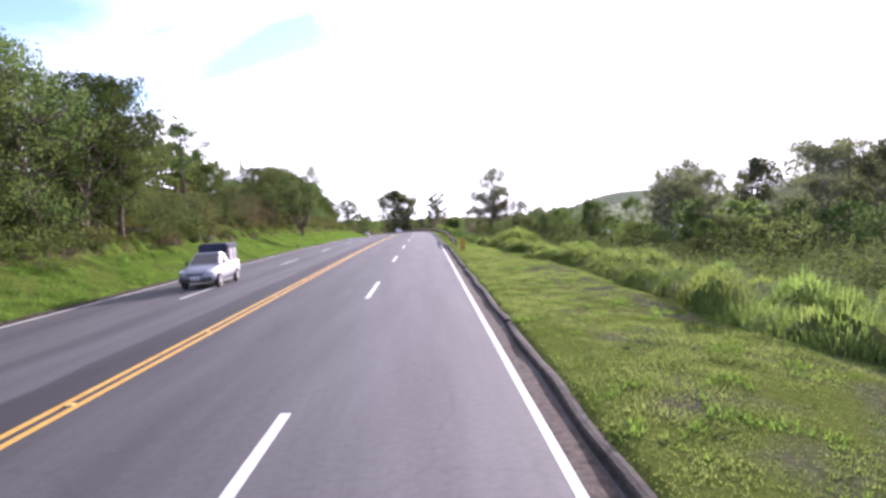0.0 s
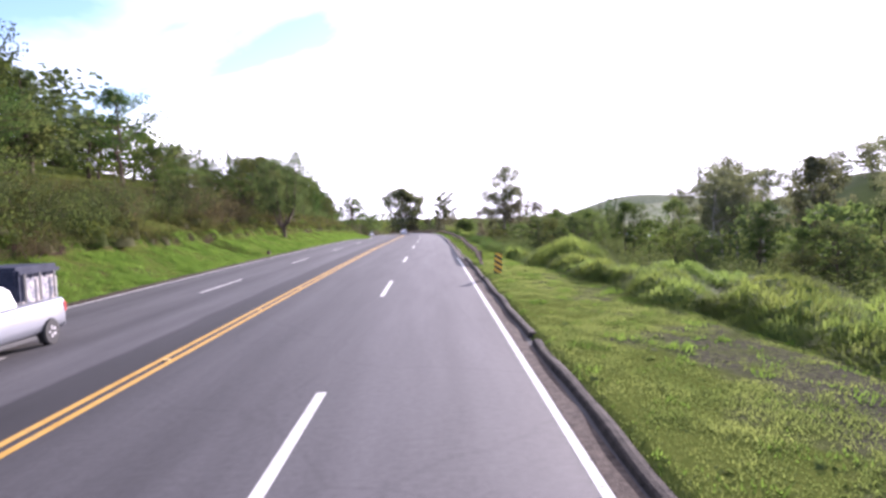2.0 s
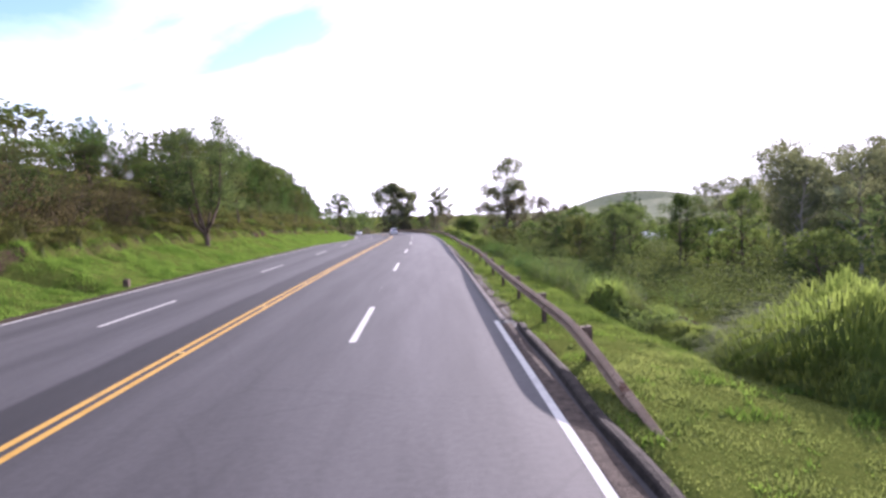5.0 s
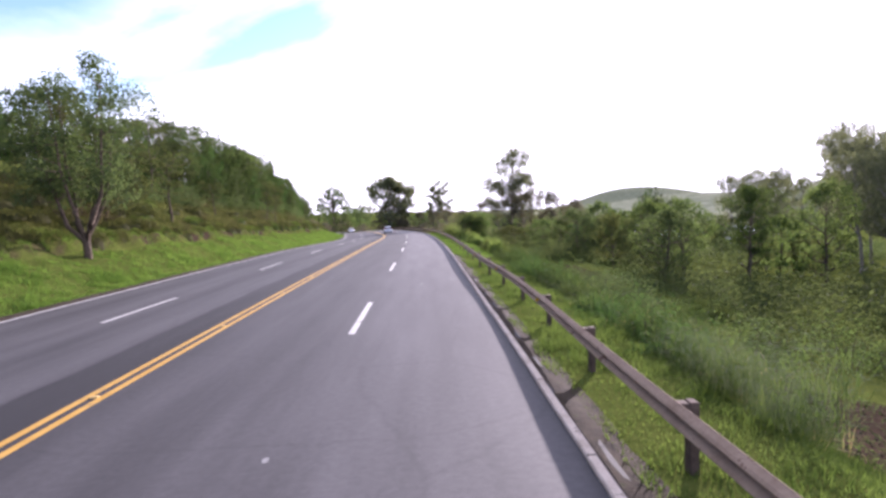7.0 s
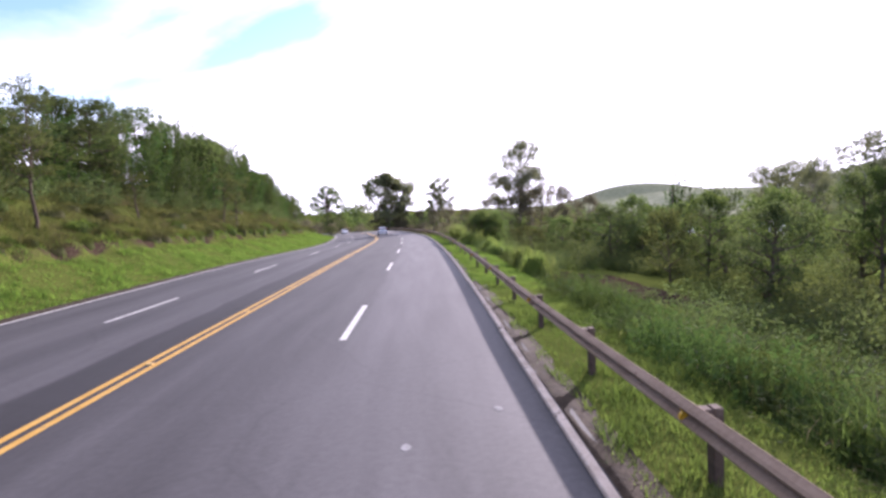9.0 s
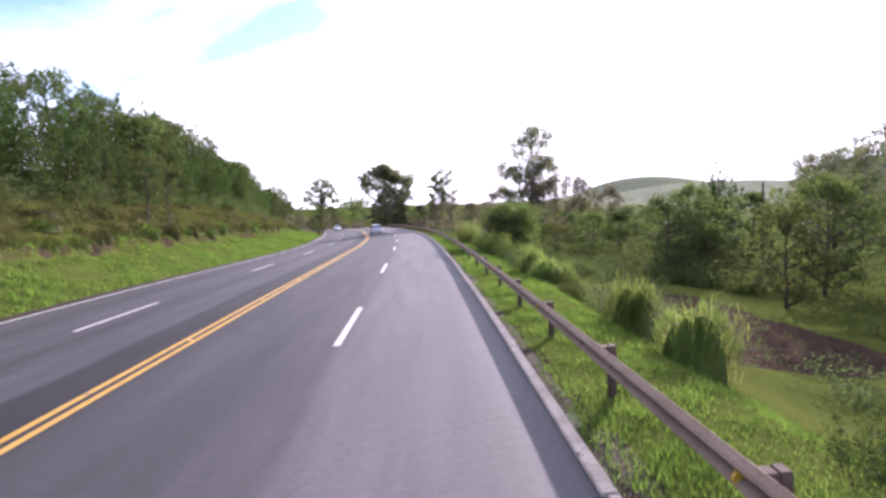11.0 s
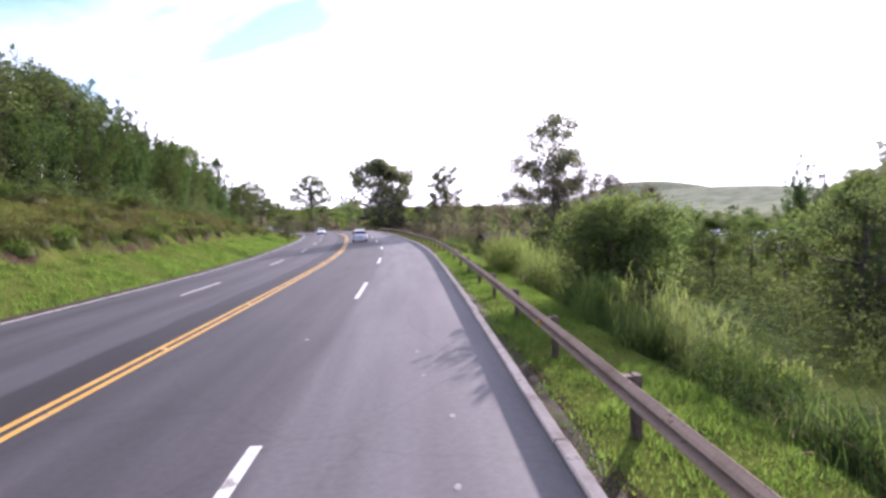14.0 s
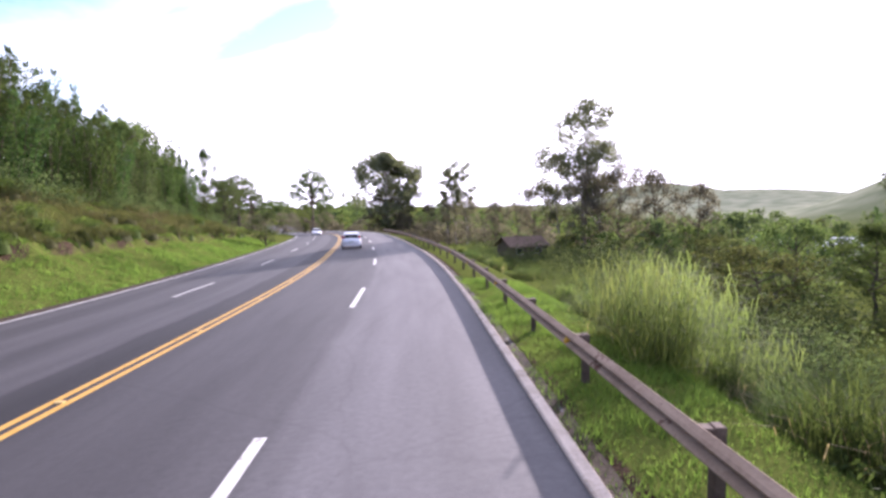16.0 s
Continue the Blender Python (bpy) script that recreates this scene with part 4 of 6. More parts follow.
def plant(ob, u, y, scale=1.0, tall=1.0, turn=None, sink=0.1):
    """A copy of a plant on the ground."""
    a = PLANTED.uniform(0, 360) if turn is None else turn
    p = spot(u, y, sink)
    m = Matrix.LocRotScale(p, Euler((0, 0, radians(a))), (scale, scale, scale * tall))
    return copy_thing(ob, m)


def first_at(ob, u, y, scale=1.0, tall=1.0, turn=0.0, sink=0.1):
    ob.matrix_basis = Matrix.LocRotScale(spot(u, y, sink), Euler((0, 0, radians(turn))), None)
    for ch in ob.children:
        ch.matrix_basis = Matrix.Diagonal((scale, scale, scale * tall, 1))
    return ob

# ---------------------------------------------------------------- roadside: kerb, guard rail, marker
def profile_run(name, prof, ys, u_of, z_of, mat, label="", parent=None, close=False, caps=True):
    """A long bar: the section prof (across, up) carried along the road."""
    rows = []
    for y in ys:
        u0, z0 = float(u_of(y)), float(z_of(y))
        rows.append([(u0 + a + float(bend(y)), float(y), z0 + b) for a, b in prof])
    k = len(prof)
    vs = [p for r in rows for p in r]
    fs = []
    for i in range(len(rows) - 1):
        for j in range(k if close else k - 1):
            q = (j + 1) % k
            fs.append((i * k + j, i * k + q, (i + 1) * k + q, (i + 1) * k + j))
    if close and caps:
        fs += [tuple(range(k))[::-1], tuple((len(rows) - 1) * k + j for j in range(k))]
    me = mesh(name, vs, fs, mat, False)
    if parent:
        return part(name, me, parent, label)
    return new(name, me)


gutter = sheet("gutter", np.array([2.03, 2.1, 2.2, 2.32]), np.arange(-60, 46.2, 0.5),
               lambda U, Y: road_z(1.9, Y) + np.interp(U, [2.03, 2.1, 2.2, 2.32], [-0.02, -0.03, -0.03, -0.08]) + 0.012 * wave(U * 4, Y, 2.1), M_BITUMEN,
               "dark crumbled bitumen edge strip beside the asphalt", depth=0.25)
sheet("edge_strip", np.array([1.80, 1.88, 1.97, 2.06]), np.arange(-60, 44.4, 0.4), lambda U, Y: road_z(U, Y) + 0.008 + 0.006 * wave(U * 6, Y, 3.1), M_CRUMB, "brown crumbled asphalt edge under loose grit", depth=0.1)
for y0, y1 in ((-14.0, 5.7), (5.78, 19.4), (19.9, 31.0), (31.1, 44.0)):
    kb = profile_run("kerb", [(-0.15, -0.15), (-0.14, 0.0), (-0.115, 0.10), (-0.085, 0.122), (-0.02, 0.128), (0.06, 0.10), (0.10, -0.15)], np.arange(y0, y1 + 0.01, 0.5),
                     lambda y: 2.25 + 0.025 * math.sin(y * 1.3), lambda y: road_z(1.9, y) - 0.02 + 0.015 * math.sin(y * 2.3), M_BITUMEN, close=True)
    tagged(kb, "low dark bitumen kerb, crumbling at the edge", "kerb", "bitumen kerbs", "structure")
joint = random.Random(4)
y0 = 44.5
while y0 < 215:
    y1 = y0 + joint.uniform(2.6, 6.5)
    j = joint.uniform(-0.012, 0.012)
    k = 0.72 if y0 < 82 else 0.95
    kb = profile_run("kerb", [(a * k, b) for a, b in ((-0.10, -0.12), (-0.10, 0.03), (-0.08, 0.05), (0.05, 0.05), (0.075, 0.03), (0.08, -0.15))], np.linspace(y0, y1 - 0.05, 4),
                     lambda y: 1.935 + j, lambda y: road_z(1.9, y), M_KERB, close=True)
    tagged(kb, "low whitewashed concrete kerb, chipped and stained", "kerb", "concrete kerbs", "structure")
    y0 = y1

sheet("soil_strip", np.linspace(2.016, 2.52, 6), np.arange(44.5, 86.1, 0.4), lambda U, Y: road_z(1.9, Y) + 0.01 - 0.075 * smooth(U, 2.12, 2.5) + 0.012 * wave(U * 5, Y, 2.7), M_SOIL,
      "strip of damp brown soil behind the kerb", depth=0.2, category="soil")
sheet("soil_strip", np.linspace(2.016, 2.20, 4), np.arange(86.2, 215.1, 0.4), lambda U, Y: road_z(1.9, Y) + 0.016 + 0.010 * wave(U * 5, Y, 2.7), M_SOIL,
      "narrow strip of soil where the grass meets the kerb", depth=0.2, category="soil")

sheet("soil_strip", np.linspace(-13.61, -13.17, 4), np.arange(-20, 200, 0.6), lambda U, Y: road_z(LEFT_EDGE, Y) + 0.012 + 0.010 * wave(U * 6, Y, 2.3) + 0.05 * smooth(-U, 13.4, 13.61), M_SOIL,
      "thin strip of brown soil between asphalt and grass bank", depth=0.15, category="soil")

RAIL_U = 2.79


def rail_u(y):
    return RAIL_U - 0.1 + 0.24 * math.exp(-((y - 63) / 8) ** 2)


def rail_top(y):
    """Top of the beam above the road's edge; the first lengths dip to the ground."""
    return float(road_z(1.9, y)) + 0.71 - 0.98 * float(smooth(-y, -41.5, -32.8))


def w_section(top=0.0):
    """W section, face towards the road, 0.28 m high."""
    pts = [(0.0, 0.0), (-0.012, -0.012), (-0.06, -0.045), (-0.083, -0.075), (-0.06, -0.108), (0.0, -0.145), (0.0, -0.168), (-0.06, -0.205), (-0.083, -0.238), (-0.06, -0.268), (-0.012, -0.30), (0.0, -0.312)]
    pts = [(a, b * 0.9) for a, b in pts]
    back = [(a + 0.005, b) for a, b in pts[::-1]]
    return pts + back


guard_rail = tagged(new("guard_rail"), "weathered brown-grey steel W-beam guard rail on short posts", "guard rail", kind="")
rail_y = [32.45 + 3.89 * i for i in range(0, 50)]
for i, y in enumerate(rail_y[:-1]):
    ys = np.linspace(y - 0.12, y + 4.01, 8)
    sh = 0.004 * (i % 2)
    profile_run("beam", [(a - sh, b) for a, b in w_section()], ys, rail_u, rail_top, M_RAIL, parent=guard_rail, close=True)
post_me = done(box(0, 0, -0.56, 0.10, 0.15, 1.12, bevel=0.008), "post", M_POST)
block_me = done(box(0, 0, 0, 0.13, 0.15, 0.24, bevel=0.01), "spacer", M_POST)
refl_bm = bmesh.new()
bmesh.ops.create_cone(refl_bm, cap_ends=True, segments=16, radius1=0.055, radius2=0.045, depth=0.02, matrix=Matrix.Rotation(radians(90), 4, "X"))
box(0, 0.008, 0, 0.05, 0.01, 0.16, refl_bm)
M_AMBER = plain("amber_reflector_plastic", (0.75, 0.42, 0.03), 0.25, 0, 0.5)
refl_me = done(refl_bm, "reflector", M_AMBER)
bolt_bm = bmesh.new()
bmesh.ops.create_uvsphere(bolt_bm, u_segments=8, v_segments=5, radius=0.018)
bolt_me = done(bolt_bm, "bolt", M_RAIL, True)
for i, y in enumerate(rail_y):
    top = rail_top(y)
    x = rail_u(y) + float(bend(y))
    if top < float(road_z(1.9, y)) - 0.1:
        continue
    part("post", post_me, guard_rail, "", Matrix.Translation((x + 0.19, y, top - 0.02)))
    part("spacer", block_me, guard_rail, "", Matrix.Translation((x + 0.075, y, top - 0.15)))
    part("bolt", bolt_me, guard_rail, "", Matrix.Translation((x - 0.005, y, top - 0.156)))
for y in [59.85 + 7.78 * k for k in range(17)]:
    part("reflector", refl_me, guard_rail, "round amber reflector on the beam", Matrix.Translation((rail_u(y) + float(bend(y)) - 0.05, y - 0.02, rail_top(y) - 0.16)))


def hazard_marker():
    """Upright marker board with black and yellow slanting stripes, on a short post."""
    base = tagged(new("hazard_marker"), "black and yellow striped marker board on a short post", "road sign")
    W, Hh, z0 = 0.33, 0.85, 0.30
    part("post", done(box(0.0, 0.035, 0.26, 0.09, 0.05, 0.86, bevel=0.006), "post", M_POST), base)
    part("panel", done(box(0, 0, z0 + Hh / 2, W, 0.012, Hh, bevel=0.004), "panel", plain("yellow_sign_sheet", (0.72, 0.40, 0.03), 0.45)), base)
    black = plain("black_sign_sheet", (0.018, 0.017, 0.016), 0.5)
    # slanting stripes fall towards the right
    s, w, drop = 0.235, 0.115, 0.19
    for k in range(-1, 5):
        zc = z0 + 0.05 + k * s
        poly = [(-W / 2, zc + drop), (W / 2, zc), (W / 2, zc + w), (-W / 2, zc + w + drop)]
        def cut(p, zlim, keep_low):
            out = []
            for i in range(len(p)):
                a, b = p[i], p[(i + 1) % len(p)]
                ia, ib = (a[1] <= zlim) == keep_low, (b[1] <= zlim) == keep_low
                if ia:
                    out.append(a)
                if ia != ib:
                    t = (zlim - a[1]) / (b[1] - a[1])
                    out.append((a[0] + (b[0] - a[0]) * t, zlim))
            return out
        poly = cut(cut(poly, z0 + Hh - 0.002, True), z0 + 0.002, False)
        if len(poly) >= 3:
            n = len(poly)
            vs = [(a, -0.0105, b) for a, b in poly] + [(a, -0.0065, b) for a, b in poly]
            fs = [tuple(range(n)), tuple(range(2 * n - 1, n - 1, -1))] + [(i, i + n, (i + 1) % n + n, (i + 1) % n) for i in range(n)]
            part("stripe", mesh("stripe", vs, fs, black), base)
    return base


marker = hazard_marker()
marker.matrix_basis = Matrix.LocRotScale(Vector((2.92, 32.5, -0.18)), Euler((0, radians(3), radians(-8))), None)

# road studs on the centre line
stud_bm = bmesh.new()
box(0, 0, 0.012, 0.15, 0.11, 0.024, stud_bm, 0.009)
stud_me = done(stud_bm, "body", noisy("dirty_yellow_stud", (0.42, 0.26, 0.06), (0.62, 0.42, 0.14), 20, 0.5))
lens_me = done(box(0, -0.056, 0.013, 0.10, 0.006, 0.014), "lens", plain("amber_stud_lens", (0.8, 0.6, 0.3), 0.2))
stud = tagged(new("road_stud"), "small worn yellow reflective stud between the centre lines", "road stud", "road studs")
part("body", stud_me, stud); part("lens", lens_me, stud)
STUDS = [-10.1, -4.2, 1.7, 7.5, 14.1, 19.5, 25.8, 31.3, 36.8, 42.7, 49.1, 55.5, 61.5, 67.9, 73.6, 79.9, 86.2, 92.5, 98.8, 104.8, 110.7, 116.5, 123.3, 129.9, 135.7, 141.6, 147.6, 153.6, 159.6, 165.6]
for i, y in enumerate(STUDS):
    m = Matrix.Translation((-5.31 + float(bend(y)), y, float(road_z(-5.31, y))))
    if i == 0:
        stud.matrix_basis = m
    else:
        copy_thing(stud, m)


# worn spots of white paint spilt on the asphalt
spot_rng = random.Random(12)
v_s, f_s = [], []
for u, y in [(-1.89, 101.2), (-1.83, 99.5), (-1.79, 98.2), (0.42, 113.1), (0.76, 111.1), (0.68, 109.1), (0.84, 107.8), (0.63, 105.4), (-0.6, 106.0), (-1.71, 26.9), (-1.74, 52.6), (-1.74, 51.4), (0.34, 114.8), (-2.14, 116.6), (1.2, 69.7), (-0.03, 68.6)]:
    rr = spot_rng.uniform(0.035, 0.075)
    k0 = len(v_s)
    for k in range(9):
        a, q = 2 * math.pi * k / 9, rr * spot_rng.uniform(0.6, 1.2)
        uu, yy = u + q * math.cos(a), y + 1.5 * q * math.sin(a)
        v_s.append((uu + float(bend(yy)), yy, float(road_z(uu, yy)) + 0.004))
    f_s.append(tuple(range(k0, k0 + 9)))
tagged(new("paint_spots", mesh("paint_spots", v_s, f_s, M_SPOT)), "small faded grey-white paint spots scattered on the asphalt", "paint spots", kind="stuff")
# ---------------------------------------------------------------- vehicles
def car_paint(name, col):
    m, n, l, p = material(name)
    p.inputs["Base Color"].default_value, p.inputs["Metallic"].default_value, p.inputs["Roughness"].default_value, p.inputs["Coat Weight"].default_value = (*col, 1), 0.35, 0.42, 0.3
    nz, mr = n.new("ShaderNodeTexNoise"), n.new("ShaderNodeMapRange")
    nz.inputs["Scale"].default_value, nz.inputs["Detail"].default_value = 5, 6
    mr.inputs["To Min"].default_value, mr.inputs["To Max"].default_value = 0.38, 0.55
    l.new(nz.outputs["Fac"], mr.inputs["Value"]); l.new(mr.outputs["Result"], p.inputs["Roughness"])
    return m


M_SILVER, M_GREYCAR, M_PALECAR = car_paint("silver_car_paint", (0.62, 0.62, 0.66)), car_paint("grey_silver_paint", (0.21, 0.22, 0.245)), car_paint("white_car_paint", (0.75, 0.75, 0.77))
M_GLASS = plain("tinted_car_glass", (0.012, 0.014, 0.016), 0.10)
M_TYRE, M_RIM, M_TRIM = plain("black_tyre_rubber", (0.02, 0.02, 0.02), 0.8), plain("alloy_rim", (0.55, 0.55, 0.57), 0.3, 0.8), plain("black_plastic_trim", (0.025, 0.025, 0.027), 0.55)
M_REDLAMP, M_CLEARLAMP, M_PLATE = plain("red_lamp_plastic", (0.45, 0.02, 0.02), 0.2, 0, 0.6), plain("clear_lamp_plastic", (0.75, 0.76, 0.78), 0.12, 0, 0.8), plain("pale_number_plate", (0.55, 0.55, 0.53), 0.5)
M_TARP = noisy("dark_blue_tarpaulin", (0.020, 0.024, 0.040), (0.05, 0.055, 0.08), 3, 0.75, 0.5, 20)
M_CRATE = noisy("mixed_pale_crates", (0.10, 0.12, 0.18), (0.55, 0.50, 0.45), 6, 0.8, 0.3, 12)


def loft_body(stations):
    """Lower body: rounded sections along the length. Each station: y, low z, top z, half width."""
    rows = []
    for y, zl, zt, hw in stations:
        half = [(0.0, zl), (hw * 0.80, zl), (hw * 0.97, zl + 0.10), (hw, zl + 0.25 * (zt - zl) + 0.06), (hw, zl + 0.62 * (zt - zl)), (hw * 0.965, zt - 0.05), (hw * 0.90, zt - 0.005), (hw * 0.6, zt + 0.02), (0.0, zt + 0.03)]
        rows.append([(x, y, z) for x, z in half] + [(-x, y, z) for x, z in half[-2:0:-1]])
    k = len(rows[0])
    vs = [p for r in rows for p in r]
    fs = [(i * k + j, i * k + (j + 1) % k, (i + 1) * k + (j + 1) % k, (i + 1) * k + j) for i in range(len(rows) - 1) for j in range(k)]
    fs += [tuple(range(k))[::-1], tuple((len(rows) - 1) * k + j for j in range(k))]
    return vs, fs


def cabin(side, wb, wt, zb, zt):
    """Glasshouse shell over the side polygon (y, z), narrowing upwards. Also gives the half width at a height."""
    hw = lambda z: wb + (wt - wb) * (z - zb) / (zt - zb)
    n = len(side)
    vs = [(hw(z), y, z) for y, z in side] + [(-hw(z), y, z) for y, z in side]
    fs = [tuple(range(n)), tuple(range(2 * n - 1, n - 1, -1))] + [(i, i + n, (i + 1) % n + n, (i + 1) % n) for i in range(n)]
    bm = bmesh.new()
    bv = [bm.verts.new(v) for v in vs]
    for f in fs:
        bm.faces.new([bv[i] for i in f])
    bmesh.ops.recalc_face_normals(bm, faces=bm.faces)
    bmesh.ops.bevel(bm, geom=list(bm.edges), offset=0.045, segments=2, affect="EDGES")
    return bm, hw


def pane(pts, out, name, mat, parent, thick=0.012):
    """A flat pane through pts, a little proud of the shell along out."""
    o = Vector(out).normalized()
    a = [Vector(p) + o * 0.010 for p in pts]
    b = [Vector(p) - o * thick for p in pts]
    n = len(a)
    fs = [tuple(range(n)), tuple(range(2 * n - 1, n - 1, -1))] + [(i, i + n, (i + 1) % n + n, (i + 1) % n) for i in range(n)]
    return part(name, mesh(name, [tuple(v) for v in a + b], fs, mat), parent)


def wheel_mesh(r=0.31, w=0.20):
    bm = bmesh.new()
    rot = Matrix.Rotation(radians(90), 4, "Y")
    bmesh.ops.create_cone(bm, cap_ends=True, segments=28, radius1=r, radius2=r, depth=w, matrix=rot)
    es = [e for e in bm.edges if abs(abs(e.verts[0].co.x) - w / 2) < 1e-4 and abs(abs(e.verts[1].co.x) - w / 2) < 1e-4]
    bmesh.ops.bevel(bm, geom=es, offset=0.03, segments=3, affect="EDGES")
    tyre = done(bm, "tyre", M_TYRE, False)
    bm = bmesh.new()
    bmesh.ops.create_cone(bm, cap_ends=True, segments=24, radius1=r * 0.64, radius2=r * 0.64, depth=w * 0.7, matrix=rot)
    for k in range(5):
        t = 2 * math.pi * k / 5
        box(0, math.cos(t) * r * 0.32, math.sin(t) * r * 0.32, w * 1.04, 0.05 + 0.06 * abs(math.cos(t)), 0.05 + 0.06 * abs(math.sin(t)), bm, 0.008)
    return tyre, done(bm, "rim", M_RIM, False)


TYRE_ME, RIM_ME = wheel_mesh()


def car(name, label, paint, stations, side, wb, wt, axles, windows, front_glass, rear_glass, rear_lamps, front_lamps, front_y, rear_y, track=0.74, category="car"):
    base = tagged(new(name), label, category)
    v, f = loft_body(stations)
    part("body", mesh("body", v, f, paint, True), base)
    zb, zt = min(z for _, z in side), max(z for _, z in side)
    bm, hw = cabin(side, wb, wt, zb, zt)
    part("cabin", done(bm, "cabin", paint), base)
    for w in windows:
        for s in (1, -1):
            pane([(s * hw(z), y, z) for y, z in (w if s > 0 else w[::-1])], (s, 0, 0.35), "side_window", M_GLASS, base)
    for g, nm in ((front_glass, "windscreen"), (rear_glass, "rear_window")):
        (y0, z0), (y1, z1) = g
        o = Vector((0, (z1 - z0), -(y1 - y0))) * (1 if nm == "windscreen" else -1)
        if o.z < 0:
            o = -o
        pane([(-hw(z0) + 0.09, y0, z0), (hw(z0) - 0.09, y0, z0), (hw(z1) - 0.07, y1, z1), (-hw(z1) + 0.07, y1, z1)], o, nm, M_GLASS, base)
    for y in axles:
        for s in (1, -1):
            ty = part("wheel", TYRE_ME, base, "", Matrix.Translation((s * (track + 0.07), y, 0.31)))
            part("rim", RIM_ME, ty, "five-spoke alloy rim")
            part("wheel_arch", done(box(s * (track - 0.02), y, 0.38, 0.27, 0.74, 0.60, bevel=0.13), "wheel_arch", M_TRIM), base)
    for s in (1, -1):
        y, z, sy, sz, x = rear_lamps
        part("rear_lamp", done(box(s * x, y, z, 0.15, sy, sz, bevel=0.03), "rear_lamp", M_REDLAMP), base)
        y, z, sy, sz, x = front_lamps
        part("headlight", done(box(s * x, y, z, 0.26, sy, sz, bevel=0.04), "headlight", M_CLEARLAMP), base)
        part("wing_mirror", done(box(s * (wb + 0.10), side[-1][0] - 0.28, zb + 0.10, 0.18, 0.10, 0.13, bevel=0.03), "wing_mirror", M_TRIM), base)
        part("door_handle", done(box(s * (stations[3][3] + 0.005), -0.15, 0.80, 0.03, 0.16, 0.03, bevel=0.01), "door_handle", M_TRIM), base)
        part("sill", done(box(s * stations[3][3] * 0.97, 0.1, 0.26, 0.06, 1.9, 0.09, bevel=0.02), "sill", M_TRIM), base)
    part("front_bumper", done(box(0, front_y, 0.40, 1.50, 0.10, 0.20, bevel=0.04), "front_bumper", M_TRIM), base)
    part("grille", done(box(0, front_y + 0.01, 0.62, 0.80, 0.08, 0.10, bevel=0.03), "grille", M_TRIM), base)
    part("rear_bumper", done(box(0, rear_y, 0.42, 1.52, 0.12, 0.20, bevel=0.05), "rear_bumper", paint), base)
    for y, s in ((front_y + 0.06, 1), (rear_y - 0.07, -1)):
        pl = part("number_plate", done(box(0, y, 0.47 if s > 0 else 0.72, 0.40, 0.012, 0.13, bevel=0.003), "number_plate", M_PLATE), base)
        for k in range(2):
            part("bar", done(box(-0.09 + 0.18 * k, y + s * 0.008, 0.46 if s > 0 else 0.71, 0.13, 0.006, 0.05), "bar", M_TRIM), pl)
    return base


hatch = car("hatchback_car", "silver five-door hatchback in the overtaking lane", M_SILVER,
            [(-2.13, 0.42, 0.86, 0.70), (-2.05, 0.30, 0.99, 0.82), (-1.6, 0.25, 1.00, 0.89), (-0.5, 0.22, 0.97, 0.90), (0.7, 0.22, 0.94, 0.90), (1.15, 0.22, 0.91, 0.89), (1.75, 0.24, 0.80, 0.85), (2.08, 0.30, 0.67, 0.76), (2.18, 0.42, 0.56, 0.62)],
            [(-2.0, 0.95), (-1.62, 1.36), (-1.35, 1.46), (-0.3, 1.51), (0.30, 1.46), (1.10, 0.90)], 0.84, 0.60, (-1.33, 1.31),
            [[(-1.05, 1.02), (-0.25, 1.00), (-0.25, 1.40), (-0.95, 1.38)], [(-0.15, 1.00), (0.68, 0.98), (0.25, 1.38), (-0.15, 1.41)], [(-1.55, 1.05), (-1.15, 1.03), (-1.08, 1.32)]],
            ((0.98, 0.99), (0.38, 1.41)), ((-1.97, 1.00), (-1.64, 1.36)), (-1.93, 1.08, 0.16, 0.34, 0.74), (1.98, 0.68, 0.20, 0.16, 0.62), 2.15, -2.12)
hatch.matrix_basis = Matrix.LocRotScale((-3.6 + float(bend(176)), 176.0, float(road_z(-3.6, 176))), Euler((0, 0, radians(6.9))), None)

pickup = car("pickup_truck", "silver-grey pickup with a dark covered load in the oncoming lane", M_GREYCAR,
             [(-2.12, 0.45, 0.98, 0.74), (-2.05, 0.34, 1.02, 0.80), (-1.5, 0.28, 1.02, 0.83), (-0.35, 0.26, 1.00, 0.83), (0.4, 0.25, 0.97, 0.83), (0.95, 0.25, 0.94, 0.82), (1.65, 0.26, 0.86, 0.79), (1.98, 0.32, 0.74, 0.72), (2.08, 0.44, 0.60, 0.60)],
             [(-0.42, 0.97), (-0.34, 1.40), (-0.1, 1.47), (0.22, 1.46), (0.95, 0.93)], 0.76, 0.58, (-1.38, 1.25),
             [[(-0.22, 1.02), (0.58, 1.00), (0.22, 1.37), (-0.22, 1.38)]],
             ((0.85, 1.00), (0.28, 1.41)), ((-0.42, 1.05), (-0.35, 1.36)), (-2.06, 0.80, 0.12, 0.26, 0.74), (1.88, 0.74, 0.22, 0.15, 0.60), 2.05, -2.1, 0.70, "pickup truck")
part("load", done(box(0, -1.26, 1.28, 1.36, 1.55, 0.60, bevel=0.05), "load", M_CRATE), pickup, "stacked pale load tied in the bed")
part("cover", done(box(0, -0.62, 1.42, 1.40, 0.30, 0.80, bevel=0.06), "cover", M_TARP), pickup, "dark tarpaulin over the load")
part("cover", done(box(0, -1.30, 1.70, 1.44, 1.70, 0.26, bevel=0.09), "cover", M_TARP), pickup, "dark tarpaulin over the load")
